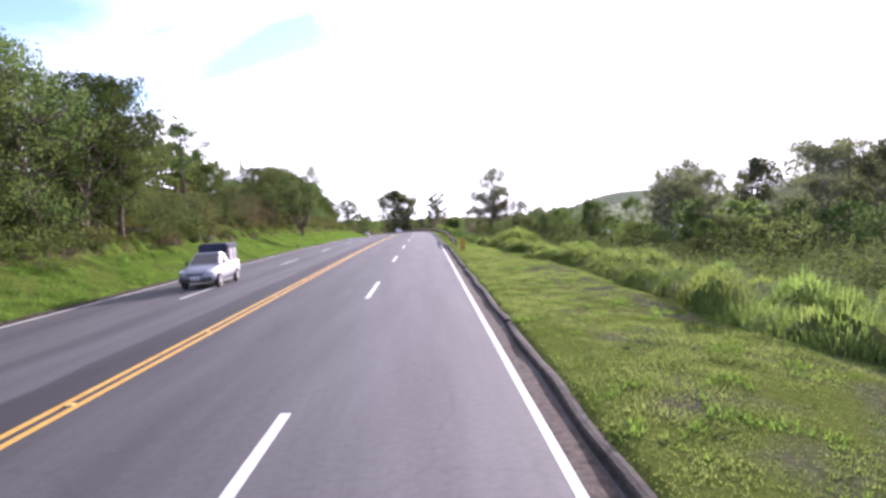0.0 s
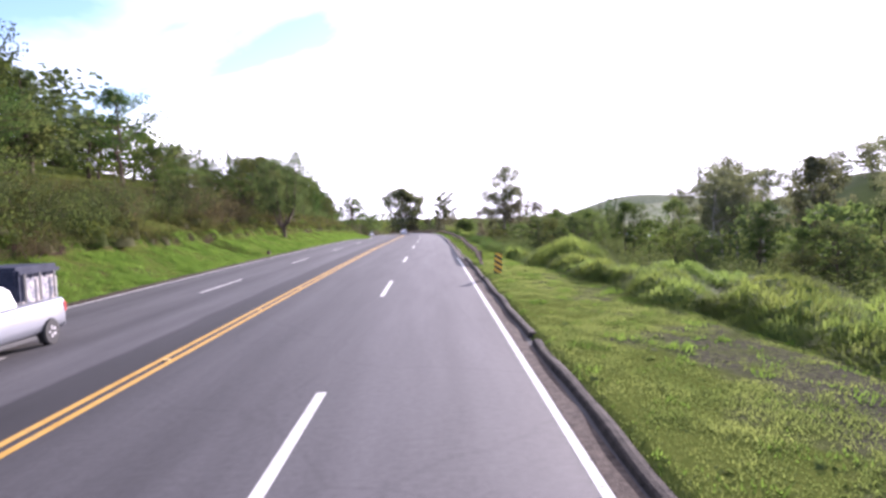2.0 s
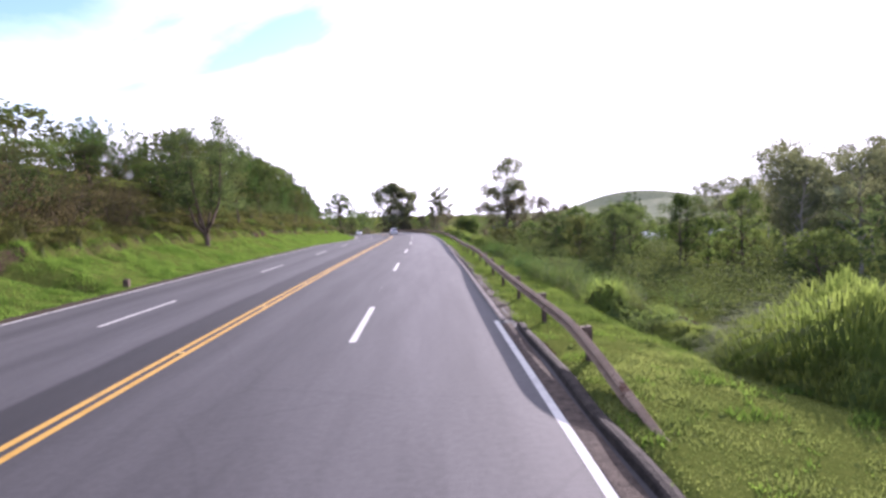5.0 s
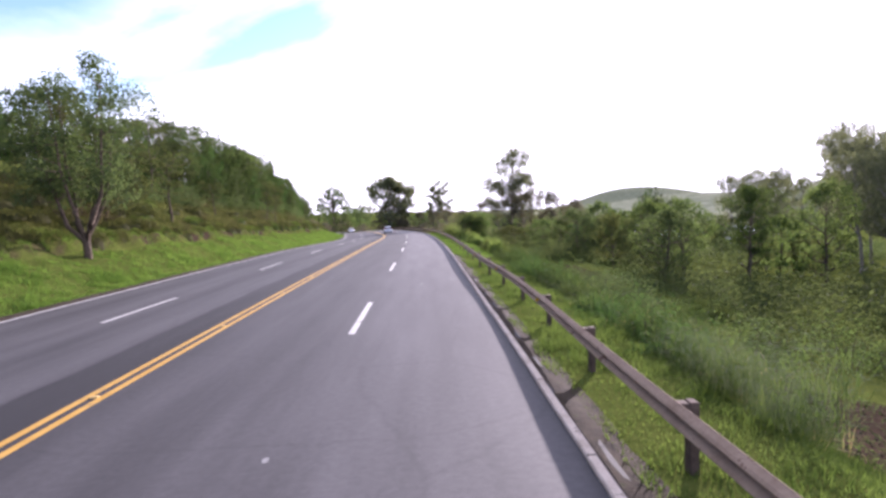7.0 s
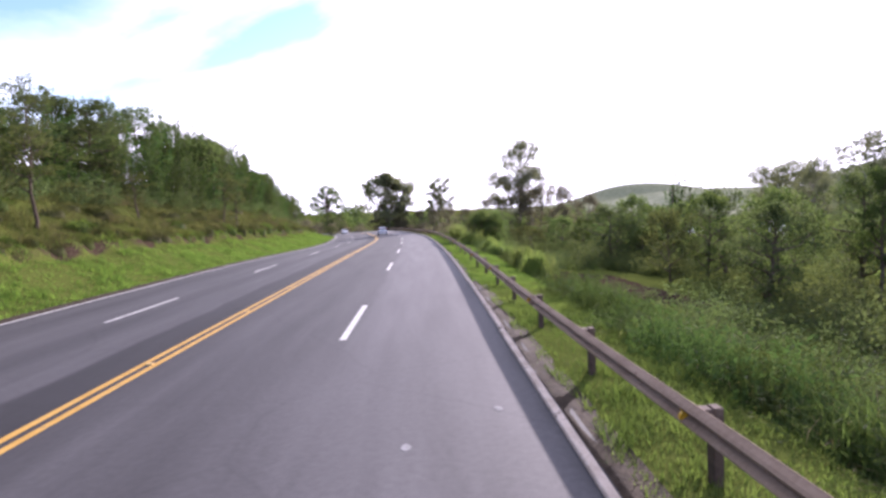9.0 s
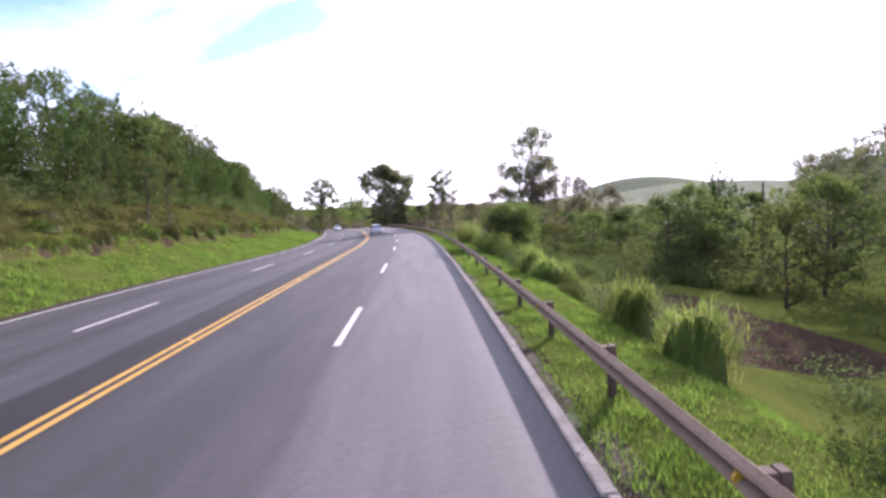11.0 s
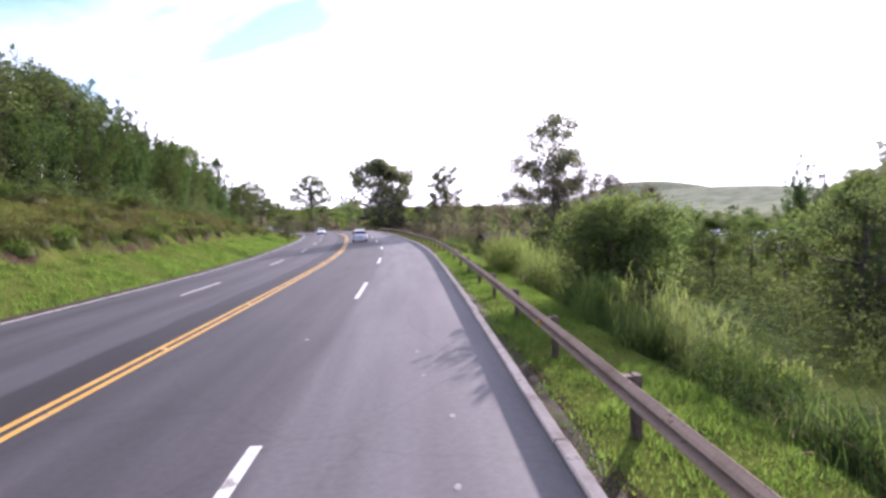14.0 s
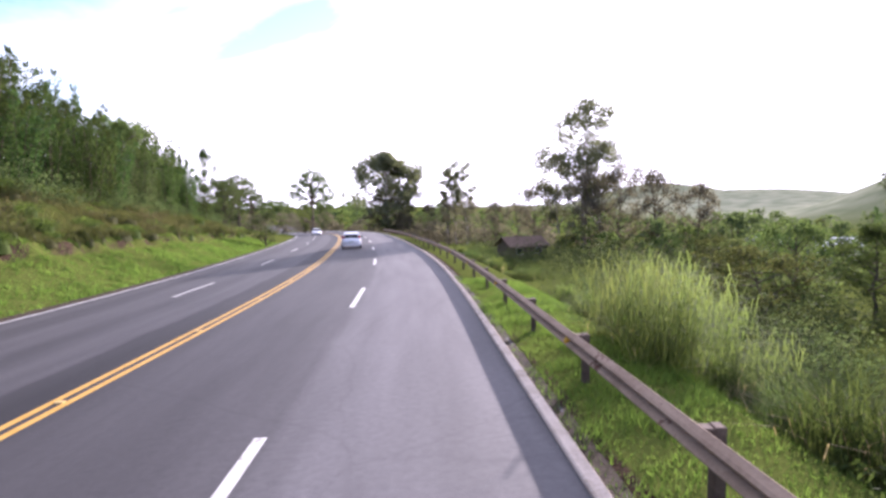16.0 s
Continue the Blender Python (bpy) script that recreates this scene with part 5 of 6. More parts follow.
for y in (-0.7, -1.25, -1.8):
    for s in (1, -1):
        part("strap", done(box(s * 0.735, y, 1.36, 0.02, 0.06, 0.62), "strap", M_TRIM), pickup)
pickup.matrix_basis = Matrix.LocRotScale((-10.0, 20.6, float(road_z(-10.0, 20.6))), Euler((0, 0, radians(180))), (1.0, 0.93, 1.07))

# a far car on the road below the bend
far_car = car("saloon_car", "small pale car far down the falling road", M_PALECAR,
              [(-2.1, 0.42, 0.86, 0.70), (-2.0, 0.30, 0.95, 0.82), (-1.2, 0.25, 0.97, 0.86), (-0.4, 0.22, 0.96, 0.87), (0.7, 0.22, 0.94, 0.87), (1.15, 0.22, 0.90, 0.86), (1.75, 0.24, 0.80, 0.82), (2.05, 0.30, 0.67, 0.74), (2.14, 0.42, 0.56, 0.62)],
              [(-1.5, 0.93), (-0.9, 1.38), (-0.3, 1.45), (0.25, 1.41), (1.05, 0.90)], 0.80, 0.58, (-1.3, 1.28),
              [[(-0.85, 1.00), (-0.25, 0.99), (-0.25, 1.36), (-0.72, 1.33)], [(-0.15, 0.99), (0.62, 0.97), (0.2, 1.34), (-0.15, 1.36)]],
              ((0.95, 0.98), (0.34, 1.36)), ((-1.40, 1.00), (-0.97, 1.34)), (-2.02, 0.80, 0.12, 0.16, 0.66), (1.95, 0.68, 0.20, 0.15, 0.60), 2.1, -2.08)
far_car.matrix_basis = Matrix.LocRotScale((-9.0 + float(bend(238)), 238.0, float(road_z(-9.0, 238))), Euler((0, 0, radians(180 + 12.5))), None)

# ---------------------------------------------------------------- houses, poles and small things of the valley
M_WALL = noisy("pale_plastered_wall", (0.52, 0.48, 0.42), (0.68, 0.64, 0.58), 2, 0.9, 0.2, 20)
M_OLDROOF = noisy("dark_weathered_roof", (0.070, 0.050, 0.038), (0.150, 0.105, 0.078), 3, 0.9, 0.4, 14)
M_TIN = noisy("pale_metal_roof", (0.55, 0.55, 0.56), (0.75, 0.75, 0.75), 2, 0.4, 0.1, 10, 0.2)
M_DARKPANE = plain("dark_window_pane", (0.02, 0.022, 0.025), 0.15)


def house(x, y, w, d, h, rise, roof_mat, label, turn=0.0, lift=0.0, wall_mat=None):
    wall_mat = wall_mat or M_WALL
    base = tagged(new("house"), label, "house")
    for k, (cx, cy, sx, sy) in enumerate(((0, -d / 2, w, 0.2), (0, d / 2, w, 0.2), (-w / 2, 0, 0.2, d - 0.2), (w / 2, 0, 0.2, d - 0.2))):
        part("wall", done(box(cx, cy, h / 2 - 0.6, sx, sy, h + 1.2), "wall", wall_mat), base)
    e = 0.5
    for s in (1, -1):
        a = [(-w / 2 - e, s * (d / 2 + e), h - 0.12), (w / 2 + e, s * (d / 2 + e), h - 0.12), (w / 2 + e, 0, h + rise), (-w / 2 - e, 0, h + rise)]
        b = [(p[0], p[1], p[2] + 0.12) for p in a]
        fs = [(0, 1, 2, 3), (7, 6, 5, 4)] + [(i, i + 4, (i + 1) % 4 + 4, (i + 1) % 4) for i in range(4)]
        part("roof", mesh("roof", a + b, fs, roof_mat), base)
    for s in (-1, 1):
        tri = [(s * (w / 2), -d / 2, h), (s * (w / 2), d / 2, h), (s * (w / 2), 0, h + rise)]
        t2 = [(p[0] - s * 0.2, p[1], p[2]) for p in tri]
        part("gable", mesh("gable", tri + t2, [(0, 1, 2), (5, 4, 3), (0, 3, 4, 1), (1, 4, 5, 2), (2, 5, 3, 0)], wall_mat), base)
    for cx in (-w * 0.28, w * 0.25):
        win = part("window", done(box(cx, -d / 2 - 0.06, h * 0.55, 1.2, 0.10, 1.1, bevel=0.02), "window", M_CONCRETE), base)
        part("pane", done(box(cx, -d / 2 - 0.115, h * 0.55, 1.0, 0.02, 0.9), "pane", M_DARKPANE), win)
    part("door", done(box(0, -d / 2 - 0.07, 1.0, 0.9, 0.08, 2.0, bevel=0.02), "door", M_POST), base)
    p = spot(x - float(bend(y)), y)
    base.matrix_basis = Matrix.LocRotScale((p.x, p.y, p.z + lift), Euler((0, 0, radians(turn))), None)
    return base


house(114, 250, 9, 7, 3.0, 1.8, M_TIN, "pale house with a light metal roof among trees", 25, 1.2)
house(83, 240, 8, 6, 2.8, 1.5, M_TIN, "small white house with a bright metal roof", -15, 1.0)
house(76, 252, 7, 6, 2.8, 1.5, M_TIN, "low pale house with a bright roof in the valley", 10, 1.2)
house(14, 216, 6.5, 5, 1.7, 1.4, M_OLDROOF, "low brown hut with a dark weathered roof below the road", 20, 0.4, M_BARK)
for x, y in ((22.0, 50.3), (23.0, 50.9)):
    pst = tagged(new("white_stake"), "short white-painted stake standing in the weeds", "stake", "white stakes")
    part("shaft", done(box(0, 0, 0.5, 0.12, 0.12, 1.4, bevel=0.02), "shaft", M_WHITE), pst)
    pst.matrix_basis = Matrix.Translation(spot(x, y) + Vector((0, 0, 0.35)))


def pole(x, y, h, label, arm=True):
    base = tagged(new("utility_pole"), label, "utility pole")
    part("shaft", mesh("shaft", *join([tube([(0, 0, -0.6), (0, 0, h * 0.5), (0, 0, h)], [0.16, 0.13, 0.10], 10)]), M_POST, True), base)
    if arm:
        part("crossarm", done(box(0, 0, h - 0.5, 1.9, 0.10, 0.12, bevel=0.01), "crossarm", M_POST), base)
        for s in (-0.85, -0.3, 0.3, 0.85):
            part("insulator", done(box(s, 0, h - 0.36, 0.07, 0.07, 0.15, bevel=0.02), "insulator", M_CONCRETE), base)
    base.matrix_basis = Matrix.Translation(spot(x - float(bend(y)), y))
    return base


pole(66.0, 80.1, 21.0, "tall thin dark pole rising above the trees", False)
pole(48.0, 172.0, 12.5, "weathered brown utility pole among the trees")
pole(37.0, 141.0, 9.5, "slim pole standing in the scrub", False)

bm = bmesh.new()
bmesh.ops.create_cone(bm, cap_ends=True, segments=14, radius1=0.055, radius2=0.055, depth=0.20)
bmesh.ops.create_cone(bm, cap_ends=True, segments=14, radius1=0.055, radius2=0.018, depth=0.07, matrix=Matrix.Translation((0, 0, 0.135)))
bmesh.ops.create_cone(bm, cap_ends=True, segments=10, radius1=0.018, radius2=0.018, depth=0.03, matrix=Matrix.Translation((0, 0, 0.185)))
bottle = tagged(new("bottle", done(bm, "bottle", plain("white_plastic", (0.8, 0.8, 0.8), 0.35))), "discarded white plastic bottle in the roadside grass", "bottle")
bottle.matrix_basis = Matrix.LocRotScale(spot(3.45, 56.5) + Vector((0, 0, 0.12)), Euler((radians(70), radians(20), radians(35))), None)

box_post = tagged(new("drain_marker"), "short dark post at the drain beside the road", "post")
part("shaft", done(box(0, 0, 0.16, 0.26, 0.26, 0.60, bevel=0.03), "shaft", M_POST), box_post)
box_post.matrix_basis = Matrix.Translation(spot(-13.85, 57.2))

# ---------------------------------------------------------------- plants: kinds
BROAD = [make_tree(11, 9, 3.4, 0.10, 0.22, 16, 3, 66, 1.05, (0.29, 0.16), (M_BARK, M_LEAF), "round", label="broad green tree with a dense uneven crown"),
         make_tree(12, 11, 3.8, 0.12, 0.26, 17, 3, 66, 1.15, (0.30, 0.17), (M_BARK, M_LEAF_DARK), "round", label="tall dark green tree with a dense crown"),
         make_tree(13, 7, 3.0, 0.08, 0.16, 14, 3, 66, 0.95, (0.25, 0.135), (M_BARK, M_LEAF_OLIVE), "round", label="olive green tree with loose foliage")]
DULL = [make_tree(17, 8, 3.3, 0.05, 0.20, 15, 3, 60, 1.05, (0.29, 0.15), (M_BARK, M_LEAF_HAZE_GREY), "round", label="scrubby brownish tree beyond the bend, greyed for haze"),
        make_tree(18, 7, 3.2, 0.05, 0.18, 14, 3, 60, 1.0, (0.28, 0.14), (M_BARK, M_LEAF_HAZE_GREY), "round", label="low tree with dense foliage, greyed for haze")]
NEAR = [make_tree(14, 10, 3.5, 0.06, 0.24, 18, 3, 120, 1.0, (0.170, 0.095), (M_BARK, M_LEAF_DEEP_SHADE), "round", label="leafy green tree hung with climbers above the bank"),
        make_tree(15, 10.5, 3.6, 0.06, 0.24, 18, 3, 120, 1.0, (0.175, 0.098), (M_BARK, M_LEAF), "round", label="broad dark tree overgrown with climbers above the bank")]
EUC = [make_tree(21, 20, 5.2, 0.28, 0.30, 17, 3, 92, 1.7, (0.46, 0.20), (M_PALEBARK, M_LEAF_EUC), "airy", hang=0.5, label="tall pale-stemmed eucalyptus with an open airy crown"),
       make_tree(22, 17, 2.6, 0.35, 0.24, 12, 3, 70, 0.85, (0.46, 0.17), (M_PALEBARK, M_LEAF_EUC), "airy", hang=0.5, label="slim eucalyptus with sparse tufted foliage"),
       make_tree(23, 18, 5.6, 0.14, 0.36, 20, 4, 60, 1.75, (0.66, 0.32), (M_PALEBARK, M_LEAF_EUC), "round", hang=0.4, label="large full-crowned eucalyptus beside the road bend")]
CLUMPY = make_tree(25, 10, 2.3, 0.32, 0.20, 15, 3, 96, 0.88, (0.20, 0.115), (M_BARK, M_LEAF_DEEP_SHADE), "round", 0.015, flat=0.7, label="dark tree with foliage in separate layered clumps")
SLIM = make_tree(46, 7.5, 1.35, 0.42, 0.11, 11, 3, 34, 0.55, (0.20, 0.085), (M_BARK, M_LEAF_OLIVE), "column", 0.03, label="slim dark-stemmed tree standing in rough grass")
FORKED = make_forked(31, 10.4, 4.0, 6, 170, 1.1, (0.19, 0.105), (M_BARK, M_LEAF_DARK), "crooked dark tree forking low into bare curved stems")
DOME = make_tree(33, 6.0, 1.75, 0.08, 0.14, 20, 4, 56, 0.75, (0.18, 0.095), (M_BARK, M_LEAF), "umbrella", 0.03, label="dense dome-shaped tree leaning over the low side of the rail")
UMBRELLA = make_domed(32, 12, 4.7, 0.40, 46, 96, 0.86, (0.32, 0.18), (M_BARK, M_LEAF_DARK), "umbrella-shaped tree with a domed crown on radiating limbs")
FEATHERY = make_plumes(43, 11, 2.5, 9, 34, 0.82, (0.44, 0.080), (M_BARK, M_LEAF_BAMBOO), "feathery bamboo-like tree with long narrow leaves", 0.5)
COLUMN = [make_plumes(41, 11, 1.9, 7, 40, 0.95, (0.34, 0.105), (M_BARK, M_LEAF_DEEP_SHADE), "narrow feathery green tree in the dense wood edge"),
          make_plumes(42, 11.5, 2.3, 8, 38, 1.0, (0.33, 0.115), (M_BARK, M_LEAF_DEEP_SHADE), "tall bamboo-like clump of nodding plumes in the wood")]
BUSH = [make_bush(51, 2.2, 1.7, 62, 0.55, (0.088, 0.040), M_LEAF, "rounded green bush among weeds"),
        make_bush(52, 1.6, 1.6, 48, 0.50, (0.095, 0.042), M_LEAF_OLIVE, "tangled olive green scrub bush"),
        make_bush(53, 1.5, 1.4, 46, 0.45, (0.095, 0.040), M_LEAF_BROWN, "dry brown scrub bush with withered leaves"),
        make_bush(54, 3.2, 2.3, 92, 0.75, (0.108, 0.052), M_LEAF_DARK, "large dark green bush at the wood edge"),
        make_bush(55, 1.1, 1.0, 40, 0.40, (0.115, 0.056), M_LEAF_BAMBOO, "low broad-leaved bright green weeds beside the rail")]
SCRUBBY = [make_hummock(81, 0.95, 1.20, 620, 0.40, 0.034, M_BANK, "overhanging hummock of rank green turf on the bank edge", M_BANK, "turf_hummock", 0.20),
           make_hummock(82, 0.80, 1.45, 620, 0.42, 0.034, M_ROUGH, "broad hummock of rough olive grass", M_ROUGH, "turf_hummock", 0.20),
           make_hummock(83, 1.10, 1.00, 560, 0.42, 0.034, M_ROUGH, "lumpy hummock of olive and withered brown grass", M_ROUGH, "turf_hummock", 0.22)]
# weeds in the shade-darkened leaf colour, as on a backlit slope
WEEDS = [make_weeds(91, 1.55, 0.85, 90, 13, (0.150, 0.032), M_LEAF_DEEP_SHADE, "stand of upright green roadside weeds, coloured darker for shade"),
         make_weeds(92, 1.15, 0.95, 90, 12, (0.125, 0.036), M_LEAF_DEEP_SHADE, "low stand of leafy green weeds on the slope")]
REEDS = make_reeds(95, 3.2, 1.15, 64, 10, 0.72, 0.023, M_REED, "tall clump of elephant grass with long arching blades")
DARK_REEDS = make_reeds(96, 3.2, 1.15, 64, 10, 0.72, 0.023, M_RANK, "stand of tall dull olive reeds beside the rail")
TUFT = [make_tuft(61, 1.6, 0.85, 640, 0.019, M_RANK, "clump of tall dark green arching grass", arch=0.6),
        make_tuft(62, 1.15, 0.9, 640, 0.018, M_TALL, "clump of lush green grass", arch=0.6),
        make_tuft(63, 1.0, 0.6, 260, 0.026, M_STRAW, "clump of dry straw-coloured grass")]
HUMMOCK = [make_hummock(71, 1.15, 1.05, 800, 0.40, 0.018, M_TALL, "rounded tussock of soft bright green grass", M_TALL),
           make_hummock(72, 0.95, 1.25, 800, 0.38, 0.018, M_TALL, "broad low tussock of arching green grass", M_TALL),
           make_hummock(73, 1.25, 0.9, 860, 0.46, 0.018, M_TALL, "tall rounded tussock of long green grass", M_TALL)]
MOUND = make_hummock(74, 2.3, 2.5, 3600, 0.56, 0.022, M_TALL, "large rounded mound of tall arching green grass", M_TALL, lumps=0.12)

first_at(BROAD[1], -29.0, 31.0, turn=40)
first_at(NEAR[0], -20.5, 30.0)
first_at(NEAR[1], -19.5, 23.0)
first_at(FORKED, -17.3, 76.4, 0.80, 1.19, turn=75)
first_at(EUC[0], 110.0 - float(bend(222)), 222, turn=15)
first_at(EUC[1], 78.0, 128.0, turn=0)
first_at(EUC[2], 84.0, 96.0, turn=30)
first_at(BROAD[0], -28.0, 24.5)
first_at(DULL[0], -8.0 - float(bend(284)), 284)
first_at(DULL[1], -19.0 - float(bend(286)), 286)
first_at(BROAD[2], -24.0, 86.0)
first_at(COLUMN[0], -31.5, 173.0, sink=4.0)
first_at(COLUMN[1], -31.5, 166.0, sink=4.0)
first_at(CLUMPY, -28.5, 34.0, sink=2.0)
first_at(SLIM, -24.5, 100.0)
first_at(UMBRELLA, -44.5 - float(bend(252)), 252)
first_at(BUSH[0], 8.2, 14.0)
first_at(BUSH[1], -17.4, 20.0)
first_at(BUSH[2], -18.0, 34.0)
first_at(BUSH[3], -21.0, 48.0)
first_at(BUSH[4], 6.2, 46.2)
first_at(SCRUBBY[0], -18.8, 40.0)
first_at(SCRUBBY[1], -18.8, 42.0)
first_at(SCRUBBY[2], -18.9, 44.0)
first_at(WEEDS[0], 5.6, 70.5)
first_at(WEEDS[1], 5.4, 71.5)
first_at(TUFT[0], 8.0, 9.5)
first_at(TUFT[1], 7.6, 5.0)
first_at(TUFT[2], 9.5, 22.0)
first_at(REEDS, 8.4, 139.0)
first_at(DARK_REEDS, 6.3, 55.2, 0.6)
first_at(DOME, 7.7 - float(bend(124)), 124.2, turn=20, sink=1.2)
first_at(FEATHERY, -33.0, 179.0, sink=5.0)
first_at(HUMMOCK[0], 7.7, 7.0)
first_at(HUMMOCK[1], 8.1, 3.2)
first_at(HUMMOCK[2], 9.6, 5.2)
first_at(MOUND, 8.0, 40.6)


CROWN_TOP = {}


def plant_top(ob, u, y, top, scale=1.0, turn=None):
    """A tree whose crown reaches the given height."""
    if ob.name not in CROWN_TOP:
        CROWN_TOP[ob.name] = max(v.co.z for ch in ob.children for v in ch.data.vertices)
    return plant(ob, u, y, scale, max(0.25, (top - float(land_z(u, y))) / CROWN_TOP[ob.name] / scale), turn)


def at_top(ob, x, y, top, scale=1.0, turn=None):
    return plant_top(ob, x - float(bend(y)), y, top, scale, turn)


# ---------------------------------------------------------------- plants: single trees that stand out
# near wood above the bank
for ob, x, y, top, s in [
        (NEAR[0], -19.5, 27.0, 12.2, 1.0), (NEAR[1], -22.5, 20.0, 12.8, 1.1), (NEAR[1], -20.8, 33.5, 9.8, 0.9), (NEAR[0], -24.5, 38.0, 11.0, 0.9), (NEAR[1], -18.6, 14.0, 9.5, 1.0), (NEAR[0], -21.0, 17.5, 12.2, 1.0),
        (CLUMPY, -19.2, 30.5, 13.0, 0.9), (NEAR[0], -27.5, 47.0, 12.6, 0.9), (NEAR[1], -26.5, 43.0, 12.0, 0.9), (CLUMPY, -25.7, 57.0, 14.4, 1.0), (CLUMPY, -23.4, 57.5, 9.7, 0.5), (BROAD[2], -20.5, 84.0, 6.6, 0.7),
        (BROAD[2], -23.5, 63.0, 7.6, 0.7), (BROAD[0], -25.5, 68.0, 8.6, 0.75), (BROAD[1], -27.0, 78.0, 9.6, 0.8), (BROAD[0], -25.0, 86.0, 8.6, 0.7)]:
    at_top(ob, x, y, top, s)
# tall bamboo on the hill behind it
for ob, x, y, top, s in [
        (COLUMN[1], -51.5, 92.0, 22.5, 1.45), (FEATHERY, -53.5, 88.0, 24.0, 1.5), (COLUMN[1], -57.0, 92.0, 26.0, 1.5), (COLUMN[0], -58.5, 85.0, 26.5, 1.5), (FEATHERY, -63.0, 91.0, 29.0, 1.6), (COLUMN[1], -66.0, 86.0, 30.0, 1.6), (COLUMN[0], -48.0, 84.0, 18.0, 1.4), (COLUMN[0], -50.0, 80.0, 19.0, 1.5), (COLUMN[1], -55.0, 80.0, 22.0, 1.6), (COLUMN[0], -60.0, 78.0, 24.0, 1.6), (COLUMN[1], -54.0, 95.0, 23.5, 1.5), (COLUMN[0], -47.5, 91.0, 17.0, 1.4), (FEATHERY, -60.0, 96.0, 27.0, 1.6), (BROAD[1], -50.0, 86.0, 17.0, 1.4), (BROAD[1], -56.0, 84.0, 20.0, 1.5),
         (COLUMN[1], -40.0, 100.0, 15.6, 1.2), (COLUMN[0], -43.0, 106.0, 16.8, 1.25), (COLUMN[1], -38.5, 93.0, 14.0, 1.15), (COLUMN[1], -46.0, 112.0, 17.6, 1.3), (COLUMN[0], -53.5, 124.0, 19.4, 1.4), (COLUMN[1], -44.5, 122.0, 17.4, 1.3),
        (FEATHERY, -50.7, 127.0, 20.4, 1.5), (FEATHERY, -46.5, 128.5, 18.4, 1.4), (FEATHERY, -41.8, 131.0, 18.2, 1.45)]:
    at_top(ob, x, y, top, s)
# slim trees on the terrace
for x, y, top, s in [(-20.2, 93.2, 8.0, 1.0), (-22.7, 93.2, 9.0, 1.0), (-20.7, 123.2, 7.4, 0.9), (-20.2, 125.5, 7.0, 0.8), (-21.6, 107.0, 6.4, 0.8)]:
    at_top(SLIM, x, y, top, s)
# tall trees beyond the bend
for ob, x, y, top, s in [
        (EUC[2], -13.7, 288, 17.2, 1.55), (EUC[2], -10.0, 293, 15.4, 0.9), (EUC[1], 6.8, 311, 16.2, 1.35), (EUC[1], 10.3, 309, 15.4, 1.3), (EUC[1], 3.6, 313, 13.0, 1.2), (EUC[0], 28.5, 233, 23.2, 1.3),
        (EUC[0], 33.0, 236, 15.5, 1.0), (EUC[0], 24.5, 236, 13.0, 0.9), (DULL[0], 27.0, 226, 8.0, 1.2), (DULL[1], 33.5, 227, 9.0, 1.3), (DULL[0], 40.0, 226, 8.0, 1.3), (DULL[1], 20.0, 238, 6.0, 1.1),
        (DULL[0], 46.0, 222, 5.0, 1.2), (DULL[0], -16.5, 287, 5.5, 1.0), (DULL[1], -11.5, 286, 4.5, 0.9), (DULL[1], -2.0, 292, 2.5, 0.9), (DULL[0], 4.0, 296, 3.0, 1.0), (DULL[1], 10.0, 292, 3.4, 1.0), (DULL[0], 14.5, 262, 2.6, 1.0), (DULL[1], 18.5, 252, 2.2, 1.0)]:
    at_top(ob, x, y, top, s)
# far end of the wooded slope
for ob, x, y, top, s in [
        (BROAD[1], -38.0, 226.0, 7.4, 0.8), (BROAD[1], -40.5, 236.0, 6.6, 0.7), (UMBRELLA, -44.6, 331, 15.8, 1.65), (CLUMPY, -55.6, 262.5, 16.9, 0.9), (CLUMPY, -47.1, 250, 8.3, 0.85), (BROAD[1], -48.0, 252, 6.4, 0.6),
        (UMBRELLA, -45.4, 265, 6.0, 0.72), (BROAD[0], -44.0, 240, 4.0, 0.6), (BROAD[1], -20.5, 190, 1.5, 0.55), (BROAD[0], -37.0, 285, 3.0, 0.6), (BROAD[1], -33.0, 292, 2.6, 0.6)]:
    at_top(ob, x, y, top, s)
